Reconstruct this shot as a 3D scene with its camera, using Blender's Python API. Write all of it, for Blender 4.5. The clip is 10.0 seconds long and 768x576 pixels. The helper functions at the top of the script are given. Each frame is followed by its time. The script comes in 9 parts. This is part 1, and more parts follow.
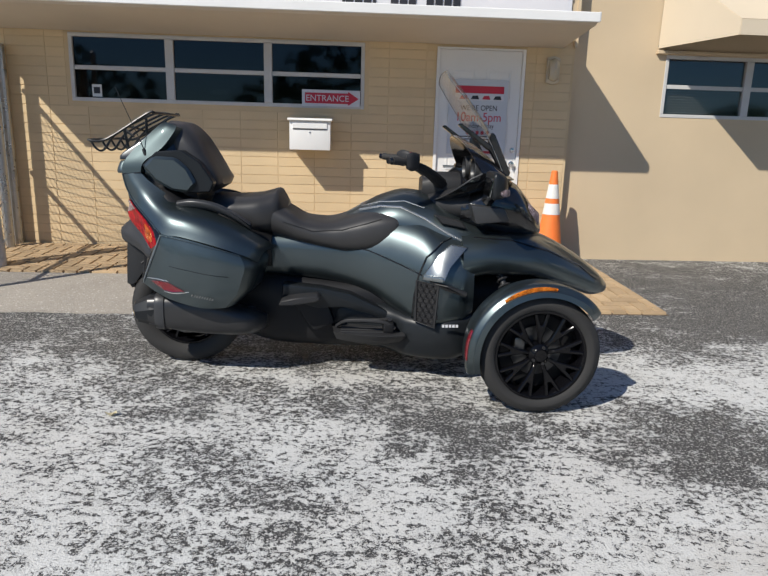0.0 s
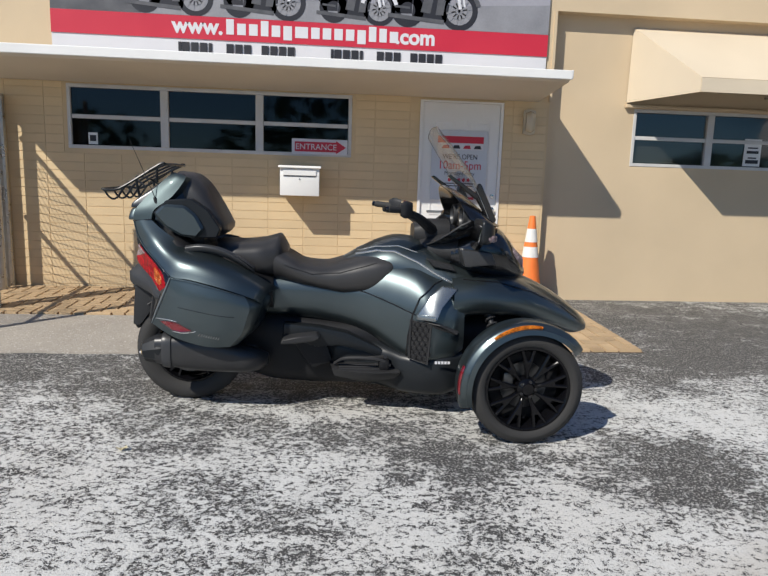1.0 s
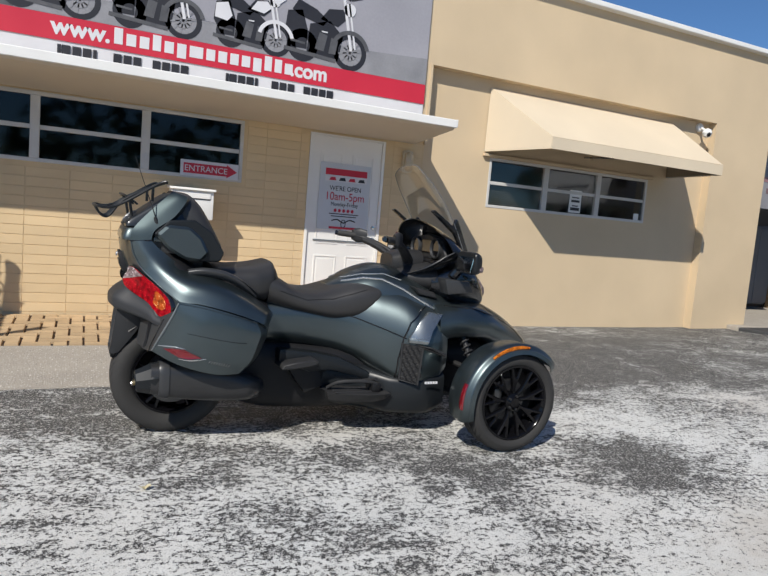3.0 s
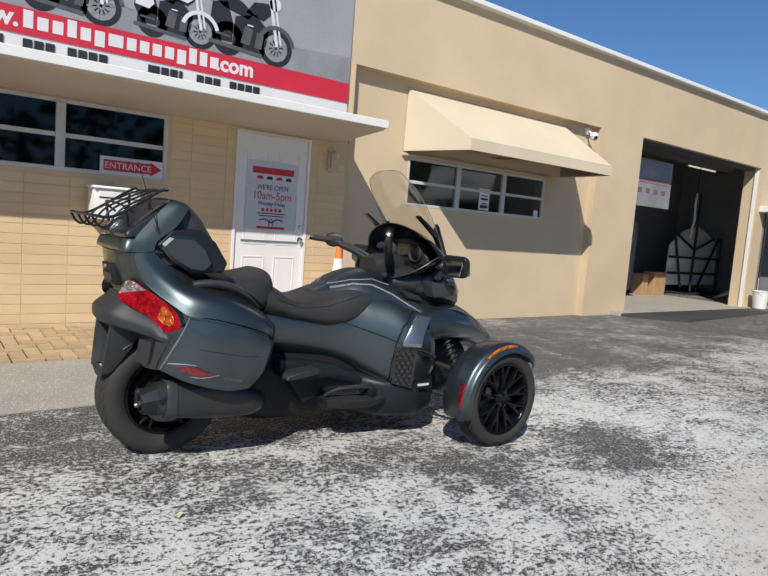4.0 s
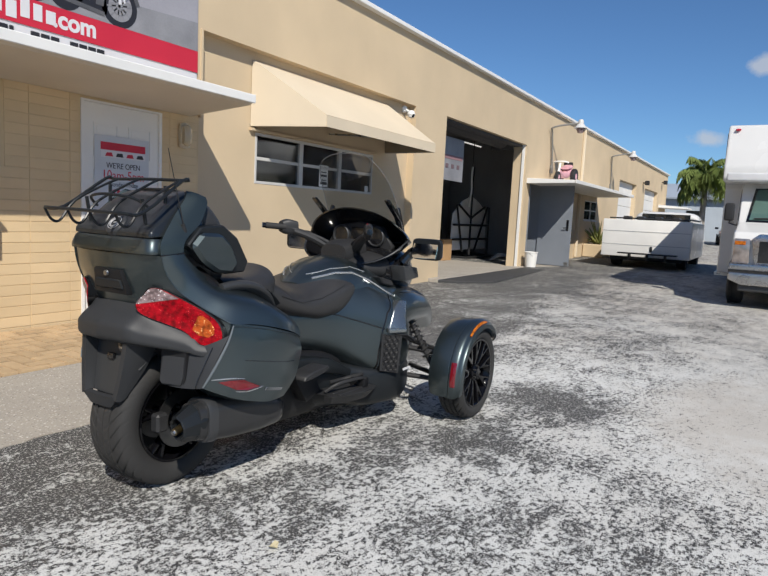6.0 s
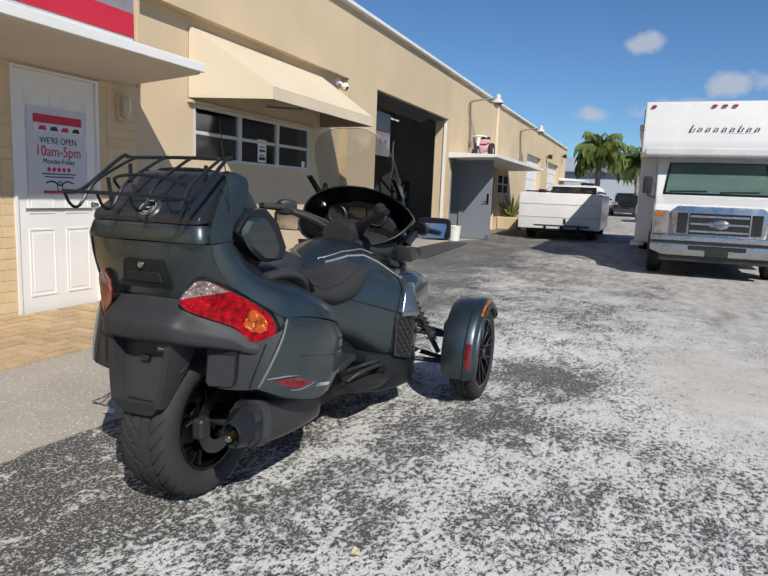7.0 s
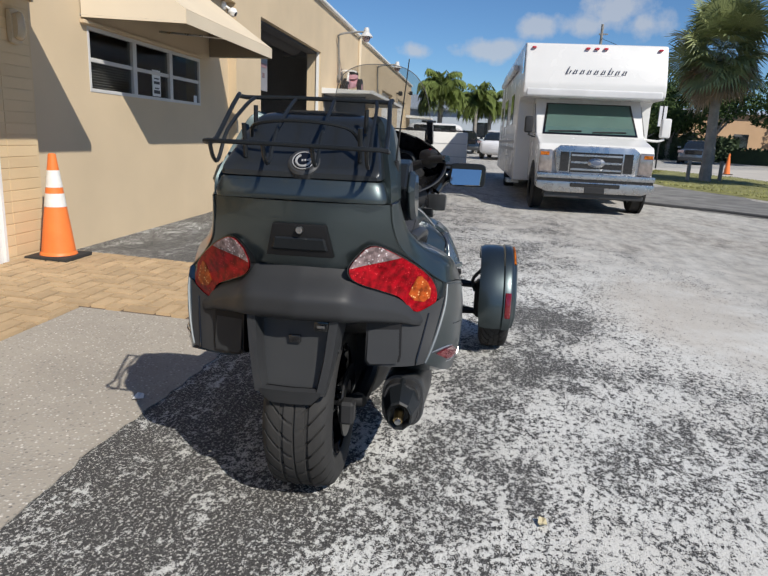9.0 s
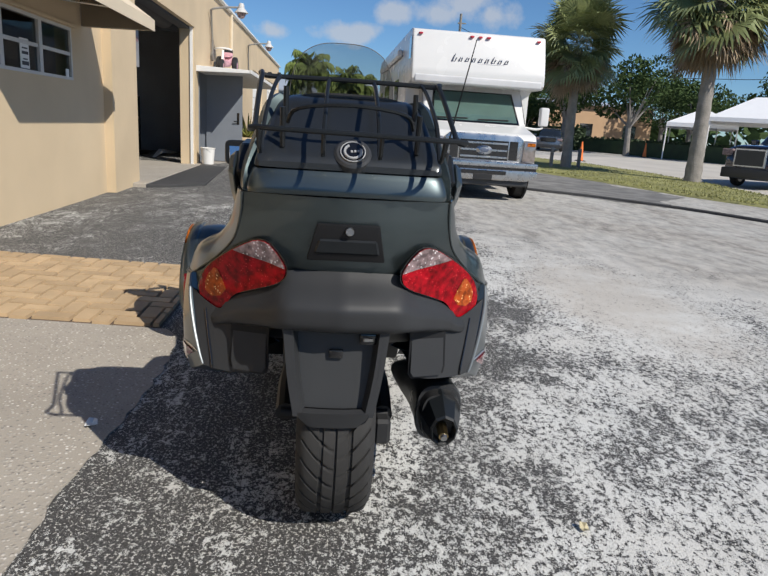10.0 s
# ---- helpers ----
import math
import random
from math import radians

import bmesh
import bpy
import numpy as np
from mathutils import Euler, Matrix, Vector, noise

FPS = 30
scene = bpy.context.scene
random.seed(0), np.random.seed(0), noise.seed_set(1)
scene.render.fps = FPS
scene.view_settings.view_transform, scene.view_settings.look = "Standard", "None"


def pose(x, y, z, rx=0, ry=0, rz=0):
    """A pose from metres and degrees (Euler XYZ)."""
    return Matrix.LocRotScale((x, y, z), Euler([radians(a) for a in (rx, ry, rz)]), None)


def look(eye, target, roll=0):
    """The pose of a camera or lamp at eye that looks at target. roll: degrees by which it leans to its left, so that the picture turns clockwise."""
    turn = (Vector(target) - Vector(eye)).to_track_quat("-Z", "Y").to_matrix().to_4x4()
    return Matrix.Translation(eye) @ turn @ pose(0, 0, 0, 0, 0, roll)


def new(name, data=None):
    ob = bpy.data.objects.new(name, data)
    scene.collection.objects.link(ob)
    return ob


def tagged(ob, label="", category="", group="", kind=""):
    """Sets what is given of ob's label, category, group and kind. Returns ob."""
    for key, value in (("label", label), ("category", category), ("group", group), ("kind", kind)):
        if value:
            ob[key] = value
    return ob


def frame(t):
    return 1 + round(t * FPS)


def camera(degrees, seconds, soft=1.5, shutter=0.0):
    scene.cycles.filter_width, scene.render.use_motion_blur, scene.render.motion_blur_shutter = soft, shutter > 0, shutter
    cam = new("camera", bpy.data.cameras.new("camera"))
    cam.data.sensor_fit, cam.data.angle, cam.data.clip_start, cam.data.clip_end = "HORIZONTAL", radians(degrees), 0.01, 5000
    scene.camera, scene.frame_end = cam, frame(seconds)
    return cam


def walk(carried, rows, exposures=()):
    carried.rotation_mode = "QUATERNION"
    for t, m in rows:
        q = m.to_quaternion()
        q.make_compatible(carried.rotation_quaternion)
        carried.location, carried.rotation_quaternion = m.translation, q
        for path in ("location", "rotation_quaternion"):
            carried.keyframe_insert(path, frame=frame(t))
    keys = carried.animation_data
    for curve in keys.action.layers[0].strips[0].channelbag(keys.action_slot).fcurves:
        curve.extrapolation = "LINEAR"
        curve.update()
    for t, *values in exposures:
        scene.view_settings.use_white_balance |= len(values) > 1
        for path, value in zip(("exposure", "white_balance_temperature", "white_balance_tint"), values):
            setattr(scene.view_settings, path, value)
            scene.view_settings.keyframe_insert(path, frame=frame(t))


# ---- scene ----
cam = camera(61.9, 10.0)
PATH = [
    (0, (0.024, 0.002, 1.227), (0.143, 1.946, 0.771), 1.6),
    (0.5, (0.009, -0.059, 1.237), (0.154, 1.894, 0.833), 1.3),
    (1, (-0.089, -0.198, 1.26), (0.1, 1.766, 0.933), 1.8),
    (1.5, (-0.327, -0.287, 1.262), (-0.034, 1.675, 1.008), 2.8),
    (2, (-0.579, -0.246, 1.226), (-0.125, 1.69, 1.014), 3.7),
    (2.5, (-0.905, -0.154, 1.223), (-0.257, 1.727, 1.021), 4.4),
    (3, (-1.265, -0.081, 1.209), (-0.416, 1.718, 1.008), 4.8),
    (3.2, (-1.378, -0.034, 1.207), (-0.453, 1.728, 1.009), 4.8),
    (4.3, (-2.064, 0.369, 1.238), (-0.766, 1.879, 1.047), 4.2),
    (4.5, (-2.157, 0.434, 1.239), (-0.8, 1.891, 1.049), 4.0),
    (5, (-2.324, 0.705, 1.239), (-0.832, 2.023, 1.042), 3.6),
    (5.5, (-2.55, 0.971, 1.223), (-0.942, 2.141, 1.009), 3.3),
    (5.7, (-2.631, 1.086, 1.226), (-0.98, 2.194, 1.005), 3.2),
    (6.8, (-2.8, 1.745, 1.216), (-0.985, 2.538, 0.942), 2.2),
    (7, (-2.843, 1.877, 1.22), (-1.007, 2.615, 0.926), 2.3),
    (7.5, (-2.894, 2.162, 1.214), (-1.021, 2.78, 0.879), 2.0),
    (8, (-2.871, 2.477, 1.222), (-0.973, 2.979, 0.84), 2.0),
    (8.5, (-2.918, 2.764, 1.218), (-1.002, 3.145, 0.791), 2.1),
    (9, (-2.916, 3.016, 1.216), (-0.984, 3.243, 0.755), 2.6),
    (9.5, (-2.786, 3.269, 1.213), (-0.845, 3.304, 0.731), 3.2),
    (10, (-2.723, 3.545, 1.203), (-0.793, 3.354, 0.716), 3.8),
]
walk(cam, [(t, look(eye, target, roll)) for t, eye, target, roll in PATH])

# ---- daylight: sun behind and to one side of the parking lot ----
SUN = Vector((-1.05, -1.0, 1.3)).normalized()
sun_data = bpy.data.lights.new("sun", "SUN")
sun_data.energy, sun_data.angle, sun_data.color = 4.9, radians(0.53), (1.0, 0.95, 0.865)
new("sun", sun_data).matrix_world = look(SUN * 50, (0, 0, 0))

world = bpy.data.worlds.new("sky")
scene.world = world
world.use_nodes = True
wn, wl = world.node_tree.nodes, world.node_tree.links
wn.clear()
sky = wn.new("ShaderNodeTexSky")
sky.sky_type, sky.sun_disc = "NISHITA", False
sky.sun_elevation, sky.sun_rotation = radians(41.9), radians(226.4)
sky.air_density, sky.dust_density, sky.ozone_density = 0.9, 0.0, 4.0
bg = wn.new("ShaderNodeBackground")
bg.inputs["Strength"].default_value = 0.085
wout = wn.new("ShaderNodeOutputWorld")
# small cumulus clouds, low over the far end of the lot: direction, width, height
CLOUDS = [((500, -77, 83), 0.052, 0.024), ((500, -98, 94), 0.062, 0.040), ((500, -118, 85), 0.052, 0.026), ((500, -41, 81), 0.042, 0.019), ((500, -5, 64), 0.050, 0.022), ((500, -22, 66), 0.035, 0.018),
          ((500, 13, 111), 0.034, 0.016), ((500, 44, 62), 0.032, 0.015), ((300, -420, 120), 0.16, 0.045), ((-80, -500, 140), 0.22, 0.06), ((-400, -300, 170), 0.2, 0.06), ((-450, 220, 120), 0.2, 0.05)]
wtc = wn.new("ShaderNodeTexCoord")
wno = wn.new("ShaderNodeTexNoise")
wno.inputs["Scale"].default_value, wno.inputs["Detail"].default_value, wno.inputs["Roughness"].default_value = 17.0, 7.0, 0.58
wl.new(wtc.outputs["Generated"], wno.inputs["Vector"])


def wmath(op, a, b):
    q = wn.new("ShaderNodeMath")
    q.operation = op
    for sock, v in zip(q.inputs, (a, b)):
        if isinstance(v, (int, float)):
            sock.default_value = v
        else:
            wl.new(v, sock)
    return q.outputs[0]


def wvec(op, a, b):
    q = wn.new("ShaderNodeVectorMath")
    q.operation = op
    wl.new(a, q.inputs[0])
    if b is not None:
        q.inputs[1].default_value = b
    return q


mass = None
for d, w, h in CLOUDS:
    d = Vector(d).normalized()
    v = wvec("MULTIPLY", wvec("SUBTRACT", wtc.outputs["Generated"], d).outputs[0], (1 / w, 1 / w, 1 / h))
    one = wmath("SUBTRACT", 1.0, wvec("LENGTH", v.outputs[0], None).outputs["Value"])
    mass = one if mass is None else wmath("MAXIMUM", mass, one)
mass = wmath("ADD", mass, wmath("MULTIPLY", wmath("SUBTRACT", wno.outputs["Fac"], 0.5), 2.3))
wramp = wn.new("ShaderNodeValToRGB")
wramp.color_ramp.elements[0].position, wramp.color_ramp.elements[1].position = 0.2, 0.72
wl.new(mass, wramp.inputs["Fac"])
wmix = wn.new("ShaderNodeMix")
wmix.data_type = "RGBA"
wmix.inputs["B"].default_value = (6.4, 6.7, 7.2, 1)
wl.new(wmath("MULTIPLY", wramp.outputs["Color"], 0.68), wmix.inputs["Factor"])
wtint = wn.new("ShaderNodeMix")
wtint.data_type, wtint.blend_type = "RGBA", "MULTIPLY"
wtint.inputs["Factor"].default_value = 1.0
wtint.inputs["B"].default_value = (0.72, 0.95, 1.15, 1)
wl.new(sky.outputs[0], wtint.inputs["A"])
wl.new(wtint.outputs["Result"], wmix.inputs["A"])
wl.new(wmix.outputs["Result"], bg.inputs["Color"])
wl.new(bg.outputs[0], wout.inputs["Surface"])
scene.view_settings.exposure = 0.0


# ---- materials ----
class Nodes:
    """A small wrapper round one material's node tree."""

    def __init__(self, name):
        self.m = bpy.data.materials.new(name)
        self.m.use_nodes = True
        self.n, self.l = self.m.node_tree.nodes, self.m.node_tree.links
        self.b = self.n["Principled BSDF"]
        self.pos = self.n.new("ShaderNodeNewGeometry").outputs["Position"]

    def link(self, a, b):
        self.l.new(a, b)
        return b

    def stretch(self, scale=(1, 1, 1), turn=(0, 0, 0), source=None):
        q = self.n.new("ShaderNodeMapping")
        q.inputs["Scale"].default_value, q.inputs["Rotation"].default_value = scale, turn
        self.link(source or self.pos, q.inputs["Vector"])
        return q.outputs[0]

    def noise(self, scale, detail=3.0, rough=0.5, vector=None, distort=0.0):
        q = self.n.new("ShaderNodeTexNoise")
        q.inputs["Scale"].default_value, q.inputs["Detail"].default_value = scale, detail
        q.inputs["Roughness"].default_value, q.inputs["Distortion"].default_value = rough, distort
        self.link(vector or self.pos, q.inputs["Vector"])
        return q.outputs["Fac"]

    def ramp(self, fac, *stops):
        q = self.n.new("ShaderNodeValToRGB")
        while len(q.color_ramp.elements) < len(stops):
            q.color_ramp.elements.new(0.5)
        for e, (p, c) in zip(q.color_ramp.elements, stops):
            e.position = p
            e.color = (c, c, c, 1) if isinstance(c, (int, float)) else (*c, 1)
        self.link(fac, q.inputs["Fac"])
        return q.outputs["Color"]

    def math(self, op, a, b=0.0, clamp=False):
        q = self.n.new("ShaderNodeMath")
        q.operation, q.use_clamp = op, clamp
        for s, v in zip(q.inputs, (a, b)):
            if isinstance(v, (int, float)):
                s.default_value = v
            else:
                self.link(v, s)
        return q.outputs[0]

    def mix(self, fac, a, b, blend="MIX"):
        q = self.n.new("ShaderNodeMix")
        q.data_type, q.blend_type = "RGBA", blend
        for key, v in (("Factor", fac), ("A", a), ("B", b)):
            s = q.inputs[key]
            if isinstance(v, (int, float)):
                s.default_value = v if key == "Factor" else (v, v, v, 1)
            elif isinstance(v, tuple):
                s.default_value = (*v, 1)
            else:
                self.link(v, s)
        return q.outputs["Result"]

    def bump(self, height, strength=0.3, distance=0.01):
        q = self.n.new("ShaderNodeBump")
        q.inputs["Strength"].default_value, q.inputs["Distance"].default_value = strength, distance
        self.link(height, q.inputs["Height"])
        self.link(q.outputs[0], self.b.inputs["Normal"])

    def set(self, **values):
        for key, v in values.items():
            s = self.b.inputs[key.replace("_", " ")]
            if isinstance(v, (int, float)):
                s.default_value = v
            elif isinstance(v, tuple):
                s.default_value = (*v, 1) if len(v) == 3 else v
            else:
                self.link(v, s)
        return self


def shade(c, f):
    return tuple(min(1.0, v * f) for v in c)


def surface(name, c, rough=0.5, metal=0.0, spread=0.12, scale=3.0, fine=90.0, bump=0.1, depth=0.002, random_tone=0.0, **more):
    """A painted, plastic, stone or metal surface: tone at two scales, fine relief, uneven gloss."""
    k = Nodes(name)
    big, small = k.noise(scale, 4), k.noise(fine, 2)
    tone = k.mix(0.35, k.ramp(big, (0.3, 0.0), (0.7, 1.0)), small)
    col = k.mix(tone, shade(c, 1 - spread), shade(c, 1 + spread))
    if random_tone:
        info = k.n.new("ShaderNodeObjectInfo").outputs["Random"]
        col = k.mix(1.0, col, k.ramp(info, (0.0, 1 - random_tone), (1.0, 1 + random_tone)), "MULTIPLY")
    r = k.ramp(big, (0.25, max(0.0, rough - 0.06)), (0.75, min(1.0, rough + 0.06)))
    k.set(Base_Color=col, Roughness=r, Metallic=metal, **more)
    if bump:
        k.bump(small, bump, depth)
    return k.m


def thin_sheet(name, tint, share):
    """A thin clear sheet: what lies behind shows through, with a slight mirror on top."""
    k = Nodes(name)
    k.n.remove(k.b)
    a, b, m = k.n.new("ShaderNodeBsdfTransparent"), k.n.new("ShaderNodeBsdfGlossy"), k.n.new("ShaderNodeMixShader")
    a.inputs["Color"].default_value = (*tint, 1)
    b.inputs["Roughness"].default_value = 0.04
    m.inputs["Fac"].default_value = share
    k.link(a.outputs[0], m.inputs[1])
    k.link(b.outputs[0], m.inputs[2])
    k.link(m.outputs[0], k.n["Material Output"].inputs["Surface"])
    return k.m


M_SHIELD = thin_sheet("clear_windshield", (0.91, 0.91, 0.90), 0.135)


def ground_material():
    """Asphalt with a worn, flaking pale coat that lies on in speckles and broad patches."""
    k = Nodes("worn_asphalt")
    flat = k.stretch((1.0, 1.0, 0.0))
    grain = k.noise(130, 2, 0.6, flat)
    flake = k.noise(36, 7, 0.78, k.stretch((0.95, 1.1, 0.0), (0, 0, 0.3)), 0.25)
    chip = k.noise(160, 3, 0.6, flat)
    patch = k.noise(1.5, 5, 0.62, flat)
    clump = k.noise(8.5, 5, 0.66, k.stretch((0.85, 1.15, 0.0), (0, 0, 0.5)), 0.35)
    broad = k.noise(0.33, 3, 0.55, flat)
    sep = k.n.new("ShaderNodeSeparateXYZ")
    k.link(k.pos, sep.inputs[0])

    def band(out, lo, hi, a, b):
        q = k.n.new("ShaderNodeMapRange")
        for key, v in (("From Min", lo), ("From Max", hi), ("To Min", a), ("To Max", b)):
            q.inputs[key].default_value = v
        k.link(out, q.inputs["Value"])
        return q.outputs[0]

    t = k.math("ADD", k.math("MULTIPLY", flake, 0.95), k.math("ADD", k.math("MULTIPLY", chip, 0.28), -0.115))
    t = k.math("ADD", t, k.math("MULTIPLY", k.math("SUBTRACT", patch, 0.5), 0.36))
    t = k.math("ADD", t, k.math("MULTIPLY", k.math("SUBTRACT", clump, 0.5), 0.34))
    t = k.math("ADD", t, k.math("MULTIPLY", k.math("SUBTRACT", broad, 0.5), 0.22))
    # the coat is worn away towards the building and lies whole out in the open lot
    wear = k.math("SUBTRACT", sep.outputs["Y"], k.math("MULTIPLY", sep.outputs["X"], 0.06))
    t = k.math("ADD", t, band(wear, 3.22, 3.98, 0.012, -0.088))
    t = k.math("ADD", t, band(wear, -0.6, 2.1, 0.050, 0.0))
    lot = k.math("SUBTRACT", sep.outputs["X"], k.math("MULTIPLY", sep.outputs["Y"], 1.1))
    whole = k.math("ADD", band(lot, 0.8, 6.5, 0.0, 0.12), k.math("MULTIPLY", k.math("SUBTRACT", patch, 0.5), 0.12))
    near_wall = k.math("MULTIPLY", band(sep.outputs["Y"], 0.8, 3.6, 1.0, 0.12), k.math("MAXIMUM", whole, 0.0))
    t = k.math("ADD", t, near_wall)
    # a darker patch before the front wheel, two fainter ones by the motorcycle, a bare beige spot
    def spot(cx, cy, rx, ry):
        dx = k.math("MULTIPLY", k.math("SUBTRACT", sep.outputs["X"], cx), 1 / rx)
        dy = k.math("MULTIPLY", k.math("SUBTRACT", sep.outputs["Y"], cy), 1 / ry)
        far = k.math("ADD", k.math("MULTIPLY", dx, dx), k.math("MULTIPLY", dy, dy))
        far = k.math("ADD", far, k.math("ADD", k.math("MULTIPLY", k.math("SUBTRACT", patch, 0.5), 3.2), k.math("MULTIPLY", k.math("SUBTRACT", clump, 0.5), 1.6)))
        return k.math("SUBTRACT", 1.0, far, True)

    t = k.math("SUBTRACT", t, k.math("MULTIPLY", spot(1.1, 2.5, 1.0, 0.55), 0.065))
    t = k.math("SUBTRACT", t, k.math("MULTIPLY", spot(0.3, 3.55, 1.0, 0.4), 0.03))
    t = k.math("SUBTRACT", t, k.math("MULTIPLY", spot(0.15, 2.85, 0.8, 0.32), 0.045))
    bare = spot(2.0, 1.25, 1.6, 0.75)
    t = k.math("ADD", t, k.math("MULTIPLY", bare, 0.10))
    # pale hairline cracks and drag marks
    vein = k.noise(1.1, 5, 0.6, k.stretch((0.5, 2.2, 0.0), (0, 0, 0.25)), 0.7)
    line = k.math("SUBTRACT", 1.0, k.math("MULTIPLY", k.math("ABSOLUTE", k.math("SUBTRACT", vein, 0.5)), 70.0), True)
    t = k.math("ADD", t, k.math("MULTIPLY", k.math("MAXIMUM", line, 0.0), 0.06))
    cover = k.ramp(t, (0.484, 0.0), (0.496, 0.9), (0.54, 1.0))
    dark = k.mix(k.ramp(grain, (0.3, 0.0), (0.75, 1.0)), (0.020, 0.020, 0.020), (0.105, 0.102, 0.097))
    speck = k.noise(85, 4, 0.7, flat)
    dark = k.mix(k.ramp(speck, (0.562, 0.0), (0.592, 0.95)), dark, (0.60, 0.585, 0.54))
    pale = k.mix(k.noise(2.6, 5, 0.65, flat), (0.515, 0.517, 0.492), (0.775, 0.775, 0.742))
    pale = k.mix(k.ramp(k.noise(0.5, 3, 0.6, flat), (0.42, 0.0), (0.66, 0.6)), pale, (0.55, 0.52, 0.47))
    pale = k.mix(k.ramp(grain, (0.52, 0.0), (0.68, 0.36)), pale, (0.24, 0.23, 0.22))
    pale = k.mix(k.math("MULTIPLY", bare, 0.7), pale, k.mix(k.noise(60, 3, 0.6, flat), (0.40, 0.37, 0.325), (0.55, 0.51, 0.455)))
    dirt = k.math("MULTIPLY", band(lot, 0.0, 4.5, 0.0, 0.9), k.ramp(k.noise(0.9, 6, 0.7, k.stretch((0.5, 1.6, 0.0))), (0.3, 0.45), (0.65, 1.0)))
    pale = k.mix(dirt, pale, k.mix(k.ramp(k.noise(4.5, 7, 0.72, k.stretch((0.7, 1.3, 0.0))), (0.38, 0.0), (0.62, 1.0)), (0.14, 0.13, 0.117), (0.42, 0.39, 0.345)))
    k.set(Base_Color=k.mix(cover, dark, pale), Roughness=k.ramp(cover, (0, 0.72), (1, 0.9)))
    k.bump(k.math("ADD", k.math("MULTIPLY", grain, 0.8), k.math("MULTIPLY", cover, 0.4)), 0.7, 0.008)
    return k.m


M_GROUND = ground_material()
M_STUCCO = surface("tan_stucco", (0.595, 0.468, 0.308), 0.85, spread=0.11, scale=0.9, fine=140, bump=0.35, depth=0.004)
M_BRICK = surface("tan_painted_brick", (0.665, 0.505, 0.30), 0.75, spread=0.1, scale=2.0, fine=120, bump=0.3, depth=0.003, random_tone=0.05)
M_MORTAR = surface("tan_painted_mortar", (0.64, 0.485, 0.29), 0.9, bump=0.3)
M_WHITE = surface("white_paint", (0.78, 0.77, 0.74), 0.55, spread=0.05, scale=2.5, fine=70, bump=0.12)
M_WHITE_GLOSS = surface("white_gloss_fibreglass", (0.66, 0.655, 0.64), 0.25, spread=0.03, scale=1.5, bump=0.02)
M_ALU = surface("pale_grey_window_frame", (0.56, 0.55, 0.53), 0.5, 0.0, spread=0.08, scale=6, bump=0.05)
M_DARK = surface("dark_interior", (0.07, 0.07, 0.075), 0.9, bump=0.1)
M_CANVAS = surface("beige_awning_canvas", (0.65, 0.55, 0.405), 0.8, spread=0.06, scale=1.2, fine=200, bump=0.2)


def aggregate_material():
    """Washed concrete with pale and dark pebbles showing."""
    k = Nodes("grey_concrete")
    v = k.n.new("ShaderNodeTexVoronoi")
    v.inputs["Scale"].default_value = 62
    k.link(k.pos, v.inputs["Vector"])
    stone = k.ramp(v.outputs["Distance"], (0.22, 1.0), (0.42, 0.0))
    sep = k.n.new("ShaderNodeSeparateColor")
    k.link(v.outputs["Color"], sep.inputs[0])
    tone = k.ramp(sep.outputs[0], (0.0, (0.16, 0.15, 0.14)), (0.45, (0.40, 0.37, 0.33)), (0.8, (0.54, 0.50, 0.44)), (1.0, (0.80, 0.76, 0.70)))
    paste = k.mix(k.noise(1.8, 5, 0.6), (0.285, 0.255, 0.215), (0.445, 0.403, 0.343))
    k.set(Base_Color=k.mix(k.math("MULTIPLY", stone, 0.8), paste, tone), Roughness=0.88)
    k.bump(k.math("ADD", stone, k.noise(150, 2)), 0.5, 0.004)
    return k.m


M_CONCRETE = aggregate_material()
M_PAVER = surface("clay_paver", (0.47, 0.335, 0.195), 0.85, spread=0.17, scale=6, fine=110, bump=0.4, depth=0.003, random_tone=0.12)
M_SAND = surface("paver_joint_sand", (0.12, 0.085, 0.06), 0.95, bump=0.4)
M_BODY = surface("graphite_metallic_paint", (0.081, 0.102, 0.107), 0.38, 0.88, spread=0.08, scale=2.2, fine=900, bump=0.01, Coat_Weight=0.55, Coat_Roughness=0.05)
M_RECESS = surface("black_recess_plastic", (0.011, 0.011, 0.012), 0.5, spread=0.1, bump=0.0, Specular_IOR_Level=0.25)
M_EDGE = surface("blue_grey_edge_trim", (0.17, 0.19, 0.20), 0.4, 0.4, spread=0.05, bump=0.0)
M_HEADLAMP = surface("vehicle_headlamp", (0.30, 0.26, 0.24), 0.15, 0.5, spread=0.4, scale=14, bump=0.0, Coat_Weight=1.0)
M_BUMPER = surface("weathered_chrome", (0.50, 0.50, 0.50), 0.28, 1.0, spread=0.12, scale=6, bump=0.0)
M_TRIM = surface("dark_grey_moulded_plastic", (0.030, 0.031, 0.033), 0.50, Specular_IOR_Level=0.32, spread=0.1, scale=5, fine=300, bump=0.05)
M_LOWER = surface("black_lower_fairing", (0.012, 0.014, 0.016), 0.34, Specular_IOR_Level=0.3, spread=0.1, scale=5, bump=0.02)
M_DISC = surface("dark_brake_steel", (0.10, 0.10, 0.10), 0.35, 0.9, spread=0.15, scale=12, bump=0.05)
M_BADGE = surface("pale_badge_metal", (0.42, 0.42, 0.42), 0.45, 0.3, spread=0.04, bump=0.0)
